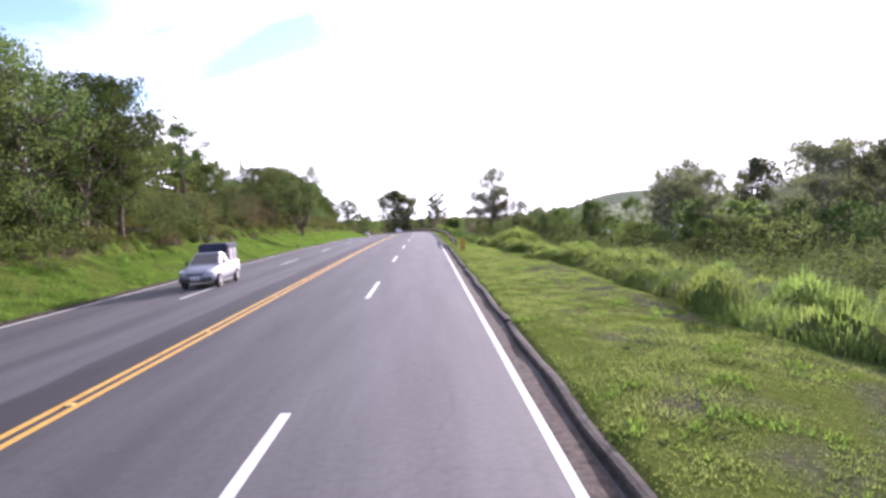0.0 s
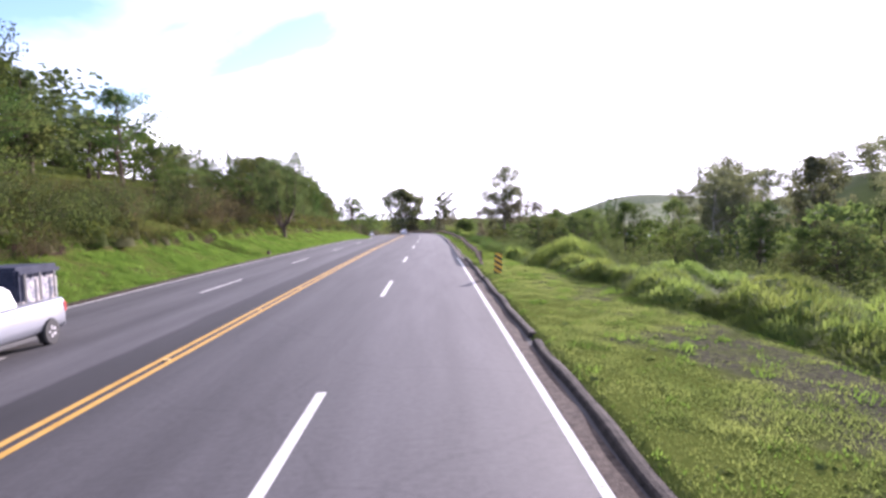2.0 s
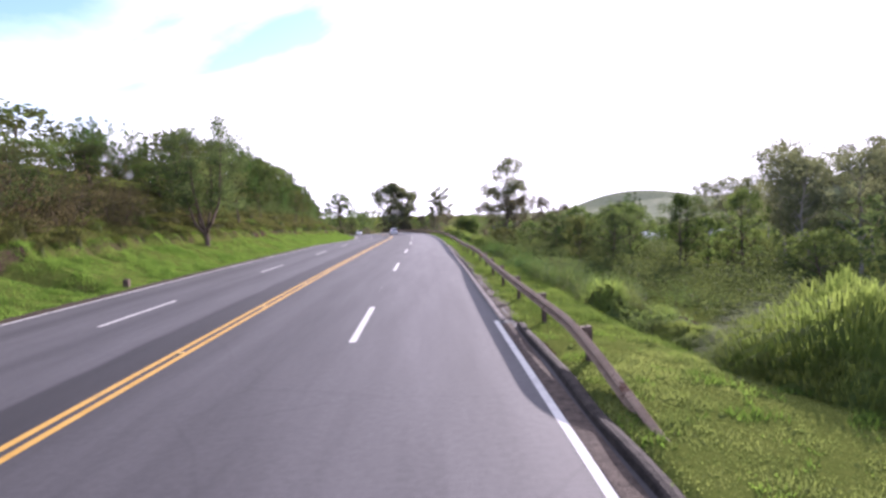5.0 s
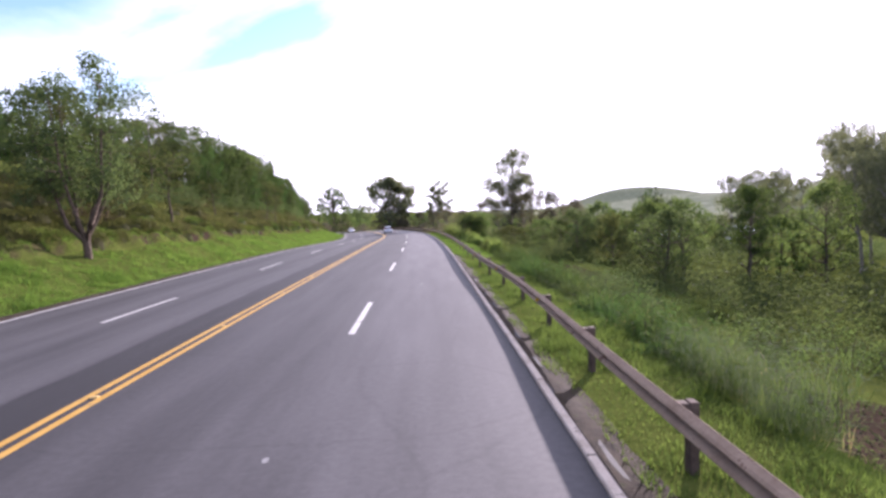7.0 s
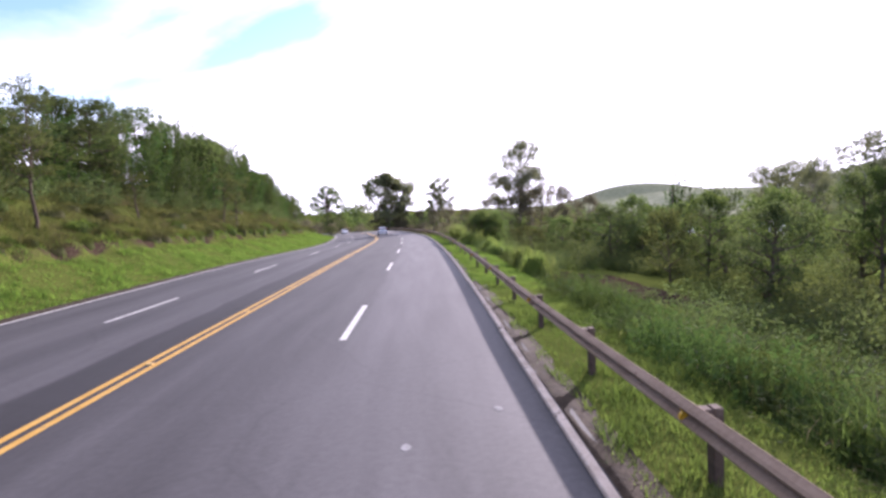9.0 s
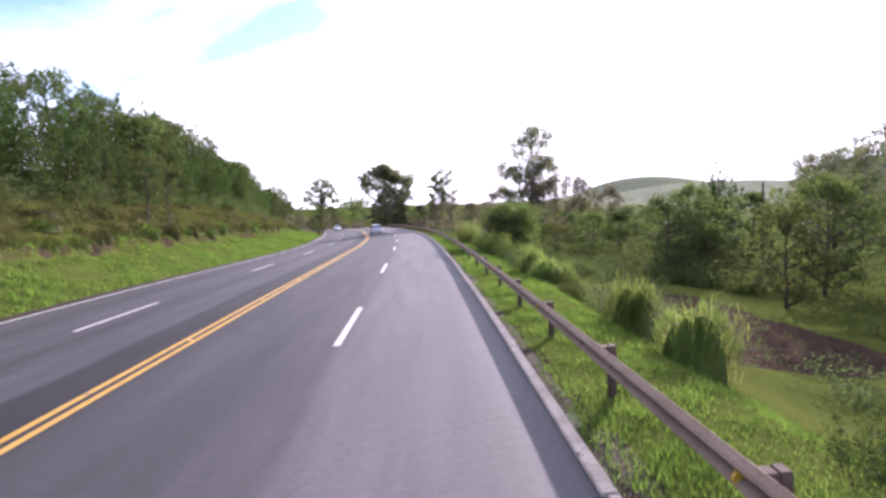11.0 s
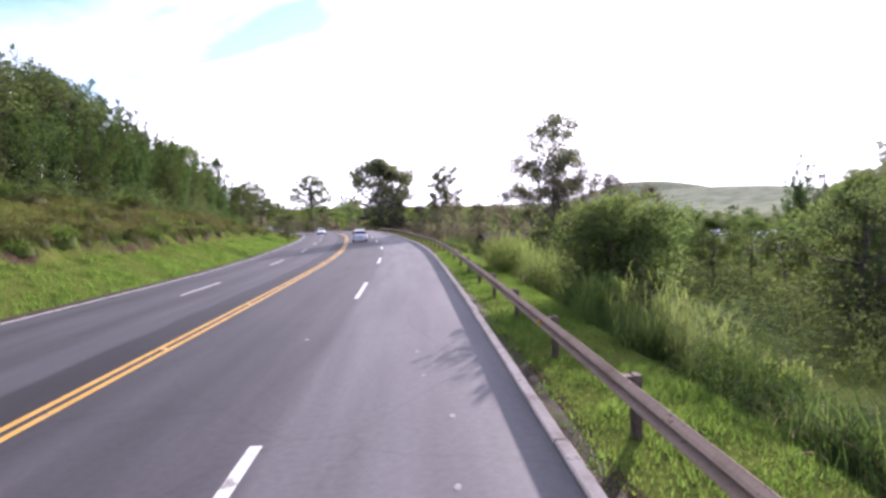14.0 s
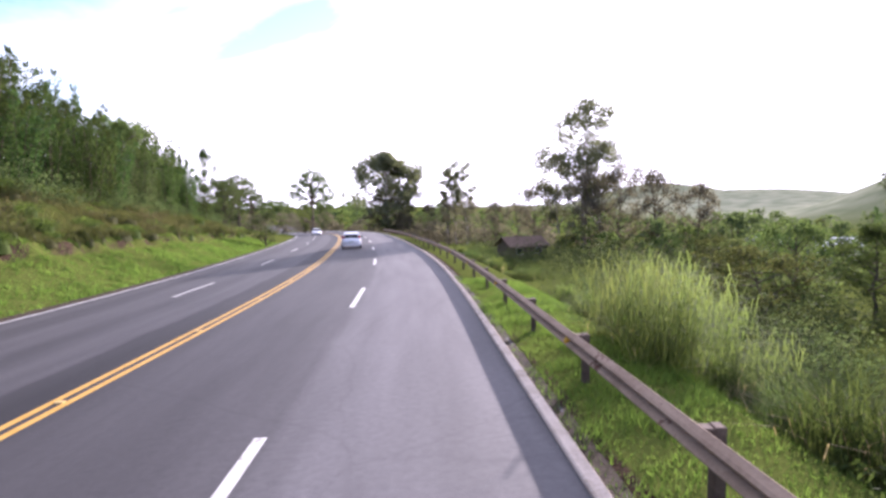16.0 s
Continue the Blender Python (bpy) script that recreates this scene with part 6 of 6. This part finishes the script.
# valley, farther side
for ob, x, y, top, s in [
        (COLUMN[1], 56.2, 188.0, 8.6, 1.3), (COLUMN[1], 58.0, 189.0, 7.0, 1.2), (COLUMN[0], 54.4, 188.0, 5.8, 1.1), (EUC[0], 67.3, 137.0, 15.0, 0.85), (EUC[0], 71.5, 136.0, 12.0, 0.8), (EUC[0], 54.3, 115.8, 11.6, 0.75), (EUC[0], 56.8, 114.0, 9.6, 0.7),
        (EUC[0], 138.0, 290.0, 9.3, 0.8), (EUC[0], 146.0, 292.0, 11.0, 0.85), (EUC[0], 153.0, 295.0, 10.3, 0.8), (EUC[0], 160.0, 296.0, 13.4, 0.9), (EUC[0], 168.0, 300.0, 13.0, 0.9), (EUC[2], 74.0, 118.0, 12.5, 0.8),
        (EUC[0], 86.0, 205.0, 10.5, 0.9), (EUC[0], 93.0, 208.0, 11.5, 0.9), (EUC[0], 101.0, 210.0, 12.5, 0.9), (BROAD[2], 22.5, 114.0, 2.0, 0.75), (BROAD[0], 28.5, 119.0, 3.4, 0.8), (BROAD[1], 33.0, 124.0, 4.0, 0.85),
        (BROAD[1], 23.5, 134.0, 2.6, 0.8), (BROAD[0], 29.5, 142.0, 3.6, 0.85), (BROAD[0], 23.0, 158.0, 0.5, 0.8)]:
    at_top(ob, x, y, top, s)
# valley, nearer side
for ob, x, y, top, s in [
        (EUC[0], 53.0, 99.0, 9.6, 0.8), (EUC[0], 49.0, 104.0, 8.0, 0.7), (EUC[1], 43.0, 96.0, 8.4, 0.7), (EUC[0], 64.5, 82.0, 12.2, 0.9), (EUC[0], 69.0, 86.0, 12.8, 0.9), (EUC[2], 72.0, 78.0, 11.8, 0.8),
        (BROAD[1], 22.0, 98.0, 2.6, 0.7), (BROAD[0], 26.5, 104.0, 3.4, 0.75), (CLUMPY, 31.0, 100.0, 4.4, 0.75), (BROAD[1], 35.0, 107.0, 4.6, 0.8), (BROAD[0], 40.0, 102.0, 4.8, 0.8)]:
    at_top(ob, x, y, top, s)
# thicket below the rail
for ob, x, y, top, s in [
        (DOME, 6.3, 122.4, 2.5, 0.8), (DOME, 5.5, 123.0, 2.1, 0.68), (DOME, 7.2, 122.9, 2.2, 0.75), (DOME, 6.6, 123.9, 2.4, 0.8), (BROAD[2], 17.0, 150.0, -0.5, 0.8)]:
    at_top(ob, x, y, top, s)
# ---------------------------------------------------------------- plants: the wooded slope beside the oncoming lanes
rnd = random.Random(21)


def wood_top(y):
    """Height of the wood's skyline along the hill crest."""
    return float(np.interp(y, [96, 108, 118, 126, 150, 160, 170, 182, 196, 207, 216, 222, 230], [10.5, 12.5, 15.0, 16.8, 17.1, 17.6, 17.6, 15.8, 13.8, 13.2, 12.6, 9.5, 7.0]))


# crest row, middle row and the lower edge of the wood
for i in range(46):
    y = 97 + i * 2.8 + rnd.uniform(-0.9, 0.9)
    u = -34.5 + rnd.uniform(-1.6, 1.6)
    plant_top(rnd.choice(COLUMN) if rnd.random() < 0.85 else BROAD[1], u, y, wood_top(y) + rnd.uniform(-1.1, 0.5), rnd.uniform(0.9, 1.15))
for i in range(40):
    y = 92 + i * 3.0 + rnd.uniform(-0.9, 0.9)
    u = -29.0 + rnd.uniform(-1.5, 1.5)
    plant_top(rnd.choice(COLUMN) if rnd.random() < 0.8 else rnd.choice(BROAD[:2]), u, y, 2.3 + (wood_top(y) - 2.3) * 0.80 + rnd.uniform(-1.2, 0.4), rnd.uniform(0.9, 1.15))
for i in range(34):
    y = 90 + i * 3.4 + rnd.uniform(-1.0, 1.0)
    u = -25.2 + rnd.uniform(-1.2, 1.0)
    plant_top(rnd.choice(COLUMN + [BUSH[3]]), u, y, 2.3 + (wood_top(y) - 2.3) * 0.58 + rnd.uniform(-1.6, 0.4), rnd.uniform(0.75, 1.0))
thicket("near_wood", "dark tangled wood above the scrub bank",
        [(rnd.choice(BROAD), -26 - rnd.uniform(0, 12), -22 + i * 4.4 + rnd.uniform(-2, 2), rnd.uniform(0.85, 1.1), rnd.uniform(0.8, 1.0) * (1 if i < 14 else 0.7)) for i in range(24)], thin=6)
thicket("far_slope_trees", "small trees along the far falling slope",
        [(rnd.choice(BROAD + [BUSH[3]]), -27 - rnd.uniform(0, 26), 198 + i * 5 + rnd.uniform(-3, 3), rnd.uniform(0.45, 0.7), 0.9) for i in range(20)], thin=6)
# scrub on the bank: mounds along the brink of the terrace, and a looser growth behind them
FAR_ROW = []
for i in range(172):
    y = -6 + i * 1.24 + rnd.uniform(-0.5, 0.5)
    item = (rnd.choice(SCRUBBY + [SCRUBBY[0], SCRUBBY[2], BUSH[2]]), -18.75 - rnd.uniform(0, 0.7), y, rnd.uniform(0.5, 0.95), rnd.uniform(0.75, 1.1))
    if y > 112:
        FAR_ROW.append(item)
    elif not 53.2 < y < 56.4:
        plant(*item, sink=0.45)
TERRACE = [(rnd.choice(SCRUBBY + [BUSH[1], BUSH[2], BUSH[2], SCRUBBY[1]]), -19.6 - rnd.uniform(0, 1) ** 0.9 * 6.6, y + rnd.uniform(-1, 1), rnd.uniform(0.6, 1.2), rnd.uniform(0.55, 0.95)) for y in np.linspace(-4, 208, 360)]
thicket("bank_scrub", "tangled olive and brown scrub over the near bank", [q for q in TERRACE if q[2] < 80], "scrub", 2)
thicket("bank_scrub", "tangled olive and brown scrub over the bank",
        [q for q in TERRACE if q[2] >= 80] + FAR_ROW + [(BUSH[3], -23.4 - rnd.uniform(0, 1.8), y, rnd.uniform(0.7, 1.0), rnd.uniform(0.7, 1.0)) for y in np.linspace(86, 208, 46)], "scrub", 3)

# leafless-looking brown shrubs above the brink
for u, y, s in ((-20.6, 57.5, 1.6), (-21.8, 60.5, 1.9), (-20.4, 63.5, 1.6), (-22.4, 66.0, 2.0), (-20.8, 69.5, 1.7), (-22.0, 72.5, 1.9), (-20.3, 80.5, 1.5), (-22.4, 51.0, 1.7), (-20.6, 46.5, 1.5)):
    plant(BUSH[2], u, y, s, 1.3)
# undergrowth that closes the foot of the near wood
for i in range(24):
    y = 4 + i * 2.6 + rnd.uniform(-0.9, 0.9)
    plant(rnd.choice([BUSH[3], BUSH[3], BUSH[0]]), -20.2 - rnd.uniform(0, 3.5), y, rnd.uniform(0.95, 1.35), rnd.uniform(0.85, 1.15))

# ---------------------------------------------------------------- plants: the low side
for i in range(54):
    y = -1 + i * 0.80 + rnd.uniform(-0.3, 0.3)
    u = float(np.interp(y, [-10, 5, 12, 20, 30, 38, 43], [9.2, 8.6, 8.3, 7.8, 7.0, 6.6, 6.2])) + rnd.uniform(-0.15, 0.5)
    plant(rnd.choice(HUMMOCK), u, y, rnd.uniform(0.7, 1.05), rnd.uniform(0.65, 0.9))
for i in range(78):
    y = 2 + rnd.uniform(0, 1) ** 0.8 * 46
    u = float(np.interp(y, [-10, 5, 12, 20, 30, 38, 43, 50], [10.2, 9.5, 9.1, 8.5, 7.8, 10.0, 9.6, 7.0])) + rnd.uniform(0, 1) ** 1.3 * 7
    plant(rnd.choice(HUMMOCK + [TUFT[1]]), u, y, rnd.uniform(0.8, 1.35), rnd.uniform(0.65, 0.95))
for u, y, s, h in ((9.6, 43.0, 0.9, 0.9), (12.0, 35.5, 0.75, 0.8), (14.6, 31.5, 0.7, 0.75), (15.8, 38.0, 0.8, 0.8), (7.0, 45.2, 0.6, 0.7), (11.5, 46.0, 0.8, 0.8)):
    plant(MOUND, u, y, s, h)
for i in range(16):
    plant(BUSH[4], 5.9 + rnd.uniform(0, 3.2), 44.6 + rnd.uniform(0, 5.0), rnd.uniform(0.7, 1.1), rnd.uniform(0.7, 1.0))
for u, y, s in ((6.3, 98.2, 0.75), (6.8, 99.4, 0.9), (6.2, 100.6, 0.7), (7.2, 97.4, 0.8), (6.6, 102.0, 0.7), (7.4, 100.2, 0.7)):
    plant(BUSH[4], u, y, s, 1.2)
# a stand of reeds beside the rail, and leafy weeds before the plot
for u, y, s in ((4.95, 53.4, 0.56), (5.3, 54.2, 0.62), (4.9, 54.9, 0.58), (5.4, 55.6, 0.64), (4.95, 56.3, 0.60), (5.5, 57.0, 0.62), (5.1, 57.6, 0.58)):
    plant(DARK_REEDS, u, y, s, 1.0)
for i in range(22):
    plant(rnd.choice([TUFT[0], BUSH[4], WEEDS[1], HUMMOCK[2]]), 5.95 + rnd.uniform(0, 2.8), 48.2 + rnd.uniform(0, 4.4), rnd.uniform(0.8, 1.1), rnd.uniform(0.85, 1.15))
# a fringe of tall grass and weeds behind the guard rail
for i in range(28):
    y = 57.8 + (i // 2) * 1.02 + rnd.uniform(-0.35, 0.35)
    u = 5.35 + 0.95 * (i % 2) + rnd.uniform(-0.2, 0.35)
    plant(rnd.choice([TUFT[0], WEEDS[0], TUFT[0], WEEDS[1]]), u, y, rnd.uniform(0.85, 1.1), rnd.uniform(0.85, 1.05))
for i in range(30):
    y = 72 + (i // 2) * 0.95 + rnd.uniform(-0.35, 0.35)
    u = 5.2 + 1.1 * (i % 2) + rnd.uniform(-0.2, 0.5) + 0.4 * float(smooth(y, 84, 92))
    ob = rnd.choice([WEEDS[0], WEEDS[1], TUFT[0], WEEDS[0]])
    plant(ob, u, y, rnd.uniform(0.85, 1.1), rnd.uniform(0.85, 1.1))
for ob, u, y, s, h in ((HUMMOCK[2], 5.65, 93.6, 0.95, 1.2), (REEDS, 5.7, 93.8, 0.55, 1.05), (REEDS, 6.1, 90.6, 0.58, 1.0), (BUSH[0], 5.9, 90.9, 0.62, 0.9), (HUMMOCK[2], 5.6, 90.2, 0.9, 1.2), (BUSH[0], 5.3, 95.8, 0.4, 0.9), (BUSH[0], 6.0, 97.2, 0.4, 0.8), (TUFT[0], 5.5, 100.4, 0.7, 0.7), (HUMMOCK[0], 5.5, 103.2, 0.9, 1.15), (HUMMOCK[2], 6.3, 104.2, 0.95, 1.15), (HUMMOCK[2], 5.4, 105.3, 0.95, 1.2), (TUFT[0], 6.0, 102.2, 1.0, 1.0),
                       (REEDS, 5.35, 115.8, 0.68, 1.0), (REEDS, 6.2, 114.9, 0.6, 1.0), (TUFT[0], 5.9, 113.6, 0.9, 1.0), (REEDS, 6.6, 116.6, 0.7, 0.9)):
    plant(ob, u, y, s, h)
for i in range(40):
    y = 106 + i * 0.6 + rnd.uniform(-0.3, 0.3)
    u = 5.5 + 1.2 * (i % 2) + rnd.uniform(-0.2, 0.5)
    ob = rnd.choice([TUFT[0], WEEDS[0], HUMMOCK[2], WEEDS[1], TUFT[0], DARK_REEDS])
    k = 0.55 if ob is DARK_REEDS else 0.95
    plant(ob, u, y, rnd.uniform(0.85, 1.1) * k, rnd.uniform(1.0, 1.25))
for u, y, s in ((4.9, 133.8, 0.66), (5.3, 135.0, 0.76), (5.9, 134.2, 0.74), (6.4, 135.4, 0.74), (5.0, 136.2, 0.68), (5.8, 136.8, 0.75), (6.9, 134.0, 0.56), (8.2, 131.4, 0.50), (9.3, 130.6, 0.56)):
    plant(REEDS, u - 0.2, y - 2.4, s, 1.05)
for i in range(30):
    plant(rnd.choice([TUFT[0], WEEDS[0], WEEDS[1], TUFT[0]]), 5.9 + rnd.uniform(0, 4.5), 126.0 + rnd.uniform(0, 6.5), rnd.uniform(0.7, 1.0), rnd.uniform(0.8, 1.1))
for i in range(24):
    y = 136 + i * 1.5
    if not 147 < y < 158:
        plant(rnd.choice([TUFT[0], HUMMOCK[2], BUSH[0], WEEDS[0]]), 5.2 + rnd.uniform(0, 1.8), y, rnd.uniform(0.7, 0.9), rnd.uniform(0.8, 1.0))
SCRUB = [(u, y) for u, y in ((8.5 + rnd.uniform(0, 1) ** 0.8 * 22, 42 + rnd.uniform(0, 160)) for _ in range(250))
         if not (92 < y < 121 and u < 19) and not (100 < y < 150 and u < 10) and not (47 < y < 66 and u < 14) and not (148 < y < 185 and 4 < u < 9)]
thicket("valley_scrub", "mixed green scrub and tall grass filling the valley side",
        [(rnd.choice([TUFT[0], WEEDS[0], WEEDS[1], BUSH[0], BUSH[3]]), u, y, rnd.uniform(0.8, 1.25), 0.95) for u, y in SCRUB if u < 15], "scrub", 1)
thicket("valley_scrub", "mixed green scrub on the lower valley side",
        [(rnd.choice([TUFT[0], BUSH[0], BUSH[0], BUSH[3], BUSH[3]]), u, y, rnd.uniform(0.8, 1.25), 0.95) for u, y in SCRUB if u >= 15], "scrub", 3)
thicket("field_scrub", "low weeds and scrub in the field beyond the verge",
        [(rnd.choice([TUFT[1], BUSH[0], BUSH[0], BUSH[3], BUSH[3]]), 16 + rnd.uniform(0, 22), rnd.uniform(0, 60), rnd.uniform(0.8, 1.25), 0.8) for _ in range(110)], "scrub", 5)
thicket("seedlings", "rows of young green plants on the brown ploughed soil",
        [(BUSH[0], u + rnd.uniform(-0.1, 0.1), y + rnd.uniform(-0.15, 0.15), rnd.uniform(0.12, 0.24), 0.9) for u in np.arange(6.9, 14, 0.9) for y in np.arange(47.5, 62, 0.8)]
        + [(BUSH[0], u + rnd.uniform(-0.2, 0.2), y + rnd.uniform(-0.3, 0.3), rnd.uniform(0.12, 0.3), 0.9) for u in np.arange(7.5, 18, 1.5) for y in np.arange(97, 119, 1.4)], "crop", 16)
thicket("rail_undergrowth", "low leafy undergrowth on the slope below the rail",
        [(rnd.choice([BUSH[0], BUSH[0], BUSH[3]]), rnd.uniform(9, 21), y + rnd.uniform(-1, 1), rnd.uniform(0.7, 1.1), rnd.uniform(0.6, 0.9)) for y in list(np.linspace(62, 95, 34)) + list(np.linspace(123, 160, 30))], "scrub", 2)
thicket("wood_edge", "dense undergrowth at the foot of the near trees",
        [(rnd.choice([BUSH[1], BUSH[3], BUSH[0]]), -18.5 - rnd.uniform(0, 5), y + rnd.uniform(-1, 1), rnd.uniform(0.8, 1.15), rnd.uniform(0.7, 1.1)) for y in np.linspace(2, 44, 52)], "scrub", 3)
# wood in the valley
for lo, hi, n, th, nm, lb in ((20, 60, 190, 5, "valley_undergrowth", "rough dark undergrowth between the trees of the valley"), (55, 140, 190, 9, "far_undergrowth", "dark undergrowth on the far valley floor")):
    thicket(nm, lb, [(BUSH[3] if i % 3 else BUSH[0], rnd.uniform(lo, hi), rnd.uniform(5, 270) if lo > 30 else rnd.uniform(62, 95) if i % 5 == 0 else rnd.uniform(122, 240), rnd.uniform(1.1, 1.9), rnd.uniform(0.6, 0.9)) for i in range(n)], "scrub", th)
for i in range(22):
    y = 44 + rnd.uniform(0, 150)
    plant(rnd.choice(BROAD + [CLUMPY]), 26 + rnd.uniform(0, 22), y, rnd.uniform(0.55, 0.8), rnd.uniform(0.75, 1.0))
thicket("valley_wood", "hazy mixed wood across the valley",
        [(rnd.choice(BROAD), 34 + rnd.uniform(0, 1) ** 1.2 * 75, 30 + rnd.uniform(0, 210), rnd.uniform(0.65, 1.0), rnd.uniform(0.75, 1.0)) for _ in range(70)]
        + [(rnd.choice(BROAD), 22 + rnd.uniform(0, 60) - float(bend(y)) * 0.8, y, rnd.uniform(0.7, 1.0), 0.9) for y in np.linspace(195, 300, 40)], thin=10)
thicket("bend_wood", "scrubby brownish trees beyond the bend of the road, greyed for haze",
        [(rnd.choice(DULL), rnd.uniform(-55, 95), 300 + rnd.uniform(0, 70), rnd.uniform(0.6, 0.95), rnd.uniform(0.6, 0.9)) for _ in range(80)], thin=9)
thicket("horizon_wood", "far hazy belt of trees along the horizon",
        [(rnd.choice(BROAD), rnd.uniform(-260, 260), rnd.uniform(480, 760), rnd.uniform(1.4, 2.2), rnd.uniform(0.7, 0.95)) for _ in range(150)], thin=16)
thicket("hill_wood", "far hazy wood covering a hill beyond the valley",
        [(rnd.choice(BROAD[:2] + EUC[:1]), rnd.uniform(425, 640), rnd.uniform(400, 560), rnd.uniform(1.0, 1.5), rnd.uniform(0.8, 1.0)) for _ in range(130)], thin=14)
thicket("distant_wood", "distant line of dull trees beyond the bend",
        [(rnd.choice(DULL), rnd.uniform(-40, 130), 318 + rnd.uniform(0, 160), rnd.uniform(0.8, 1.3), 0.9) for _ in range(60)]
        + [(rnd.choice(BROAD), rnd.uniform(60, 330), 330 + rnd.uniform(0, 260), rnd.uniform(0.9, 1.4), 0.9) for _ in range(70)], thin=13)

# ---------------------------------------------------------------- grass
def grass_patch(name, count, u_range, y_range, height, width, seed, mat, label, dens=None):
    """Short blades over a strip of the ground, too many to count."""
    rng = np.random.default_rng(seed)
    u, y = rng.uniform(*u_range, count), rng.uniform(*y_range, count)
    thin = np.clip(0.5 + 0.4 * wave(u, y, 0.9, seed) + 0.35 * wave(u, y, 4.1, seed), 0, 1)
    keep = rng.uniform(0, 1, count) < 0.35 + 0.75 * thin
    if dens is not None:
        keep &= dens(u, y)
    u, y, thin = u[keep], y[keep], thin[keep]
    xy = np.stack([u + bend(y), y], 1)
    v, f = blades(xy, np.where((u > 1.8) & (u < 2.3), np.maximum(land_z(u, y), road_z(1.9, y) - 0.01), land_z(u, y)) - 0.01, height * (0.45 + 1.15 * thin * thin), width, rng, 1.1, 1)
    return tagged(new(name, mesh(name, v, f, mat)), label, "grass", kind="stuff")


def worn(u, y):
    """Fewer blades where the soil of the verge lies bare."""
    return wave(u * 1.7, y * 1.3, 1.6, 5.0) + 0.7 * wave(u, y, 5.0, 1.0) + 0.4 * wave(u, y, 13.0, 2.0) < 0.7 + (np.sin(u * 913.7 + y * 517.3) > 0.1) - 0.9 * smooth(u, 3.8, 5) * (1 - smooth(u, 6.8, 8)) * smooth(y, 4, 8) * (1 - smooth(y, 17, 22))


grass_patch("verge_grass", 360000, (2.20, 9.0), (-4.5, 43), 0.060, 0.020, 3, M_TURF, "short patchy green grass on the roadside verge", worn)
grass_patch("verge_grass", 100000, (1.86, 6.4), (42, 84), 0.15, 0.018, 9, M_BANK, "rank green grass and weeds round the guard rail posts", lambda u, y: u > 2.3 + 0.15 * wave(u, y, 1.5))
grass_patch("verge_grass", 140000, (1.86, 6.4), (83, 145), 0.14, 0.017, 4, M_GRASS, "lush green grass round the guard rail posts", lambda u, y: (u > 2.3 + 0.15 * wave(u, y, 1.5)) | ((y > 84) & (u > 2.02)))
grass_patch("clover_tufts", 90000, (2.3, 8.6), (-4.5, 43), 0.10, 0.030, 8, M_GRASS, "low tufts of green clover in the worn verge", lambda u, y: wave(u * 1.3, y * 1.3, 2.4, 3.0) + 0.6 * wave(u, y, 7.0, 4.0) > 0.45)
grass_patch("bank_grass", 170000, (-18.7, -13.55), (4, 75), 0.20, 0.026, 5, M_GRASS, "long lush green grass on the road bank")
grass_patch("bank_grass", 80000, (-18.7, -13.55), (75, 200), 0.22, 0.045, 6, M_GRASS, "bright green grass on the far road bank")
grass_patch("terrace_grass", 150000, (-27.0, -18.4), (2, 205), 0.46, 0.042, 7, M_ROUGH, "rough olive grass over the terrace below the wood")

thicket("verge_weeds", "small leafy weeds scattered through the short grass",
        [(BUSH[4], rnd.uniform(2.6, 8.0), rnd.uniform(-3, 42), rnd.uniform(0.07, 0.20), rnd.uniform(0.6, 1.0)) for _ in range(1100)], "weeds", 60)
# loose clods over the ploughed plots
rng = np.random.default_rng(9)
cu = np.concatenate([rng.uniform(7, 15, 900), rng.uniform(7, 19, 1300)]); cy = np.concatenate([rng.uniform(48, 62.5, 900), rng.uniform(97, 119, 1300)])
cs = rng.uniform(0.02, 0.06, len(cu))
octa = np.array([(1, 0, 0), (-1, 0, 0), (0, 1, 0), (0, -1, 0), (0, 0, 0.8), (0, 0, -0.8)], float)
cv = np.stack([cu + bend(cy), cy, land_z(cu, cy) + cs * 0.3], 1)[:, None] + octa[None] * cs[:, None, None] * rng.uniform(0.6, 1.3, (len(cu), 6, 1))
faces = np.array([(0, 2, 4), (2, 1, 4), (1, 3, 4), (3, 0, 4), (2, 0, 5), (1, 2, 5), (3, 1, 5), (0, 3, 5)])
tagged(new("soil_clods", mesh("soil_clods", cv.reshape(-1, 3), (faces[None] + 6 * np.arange(len(cu))[:, None, None]).reshape(-1, 3), M_SOIL)), "rough brown clods on the ploughed plots", "soil", kind="stuff")
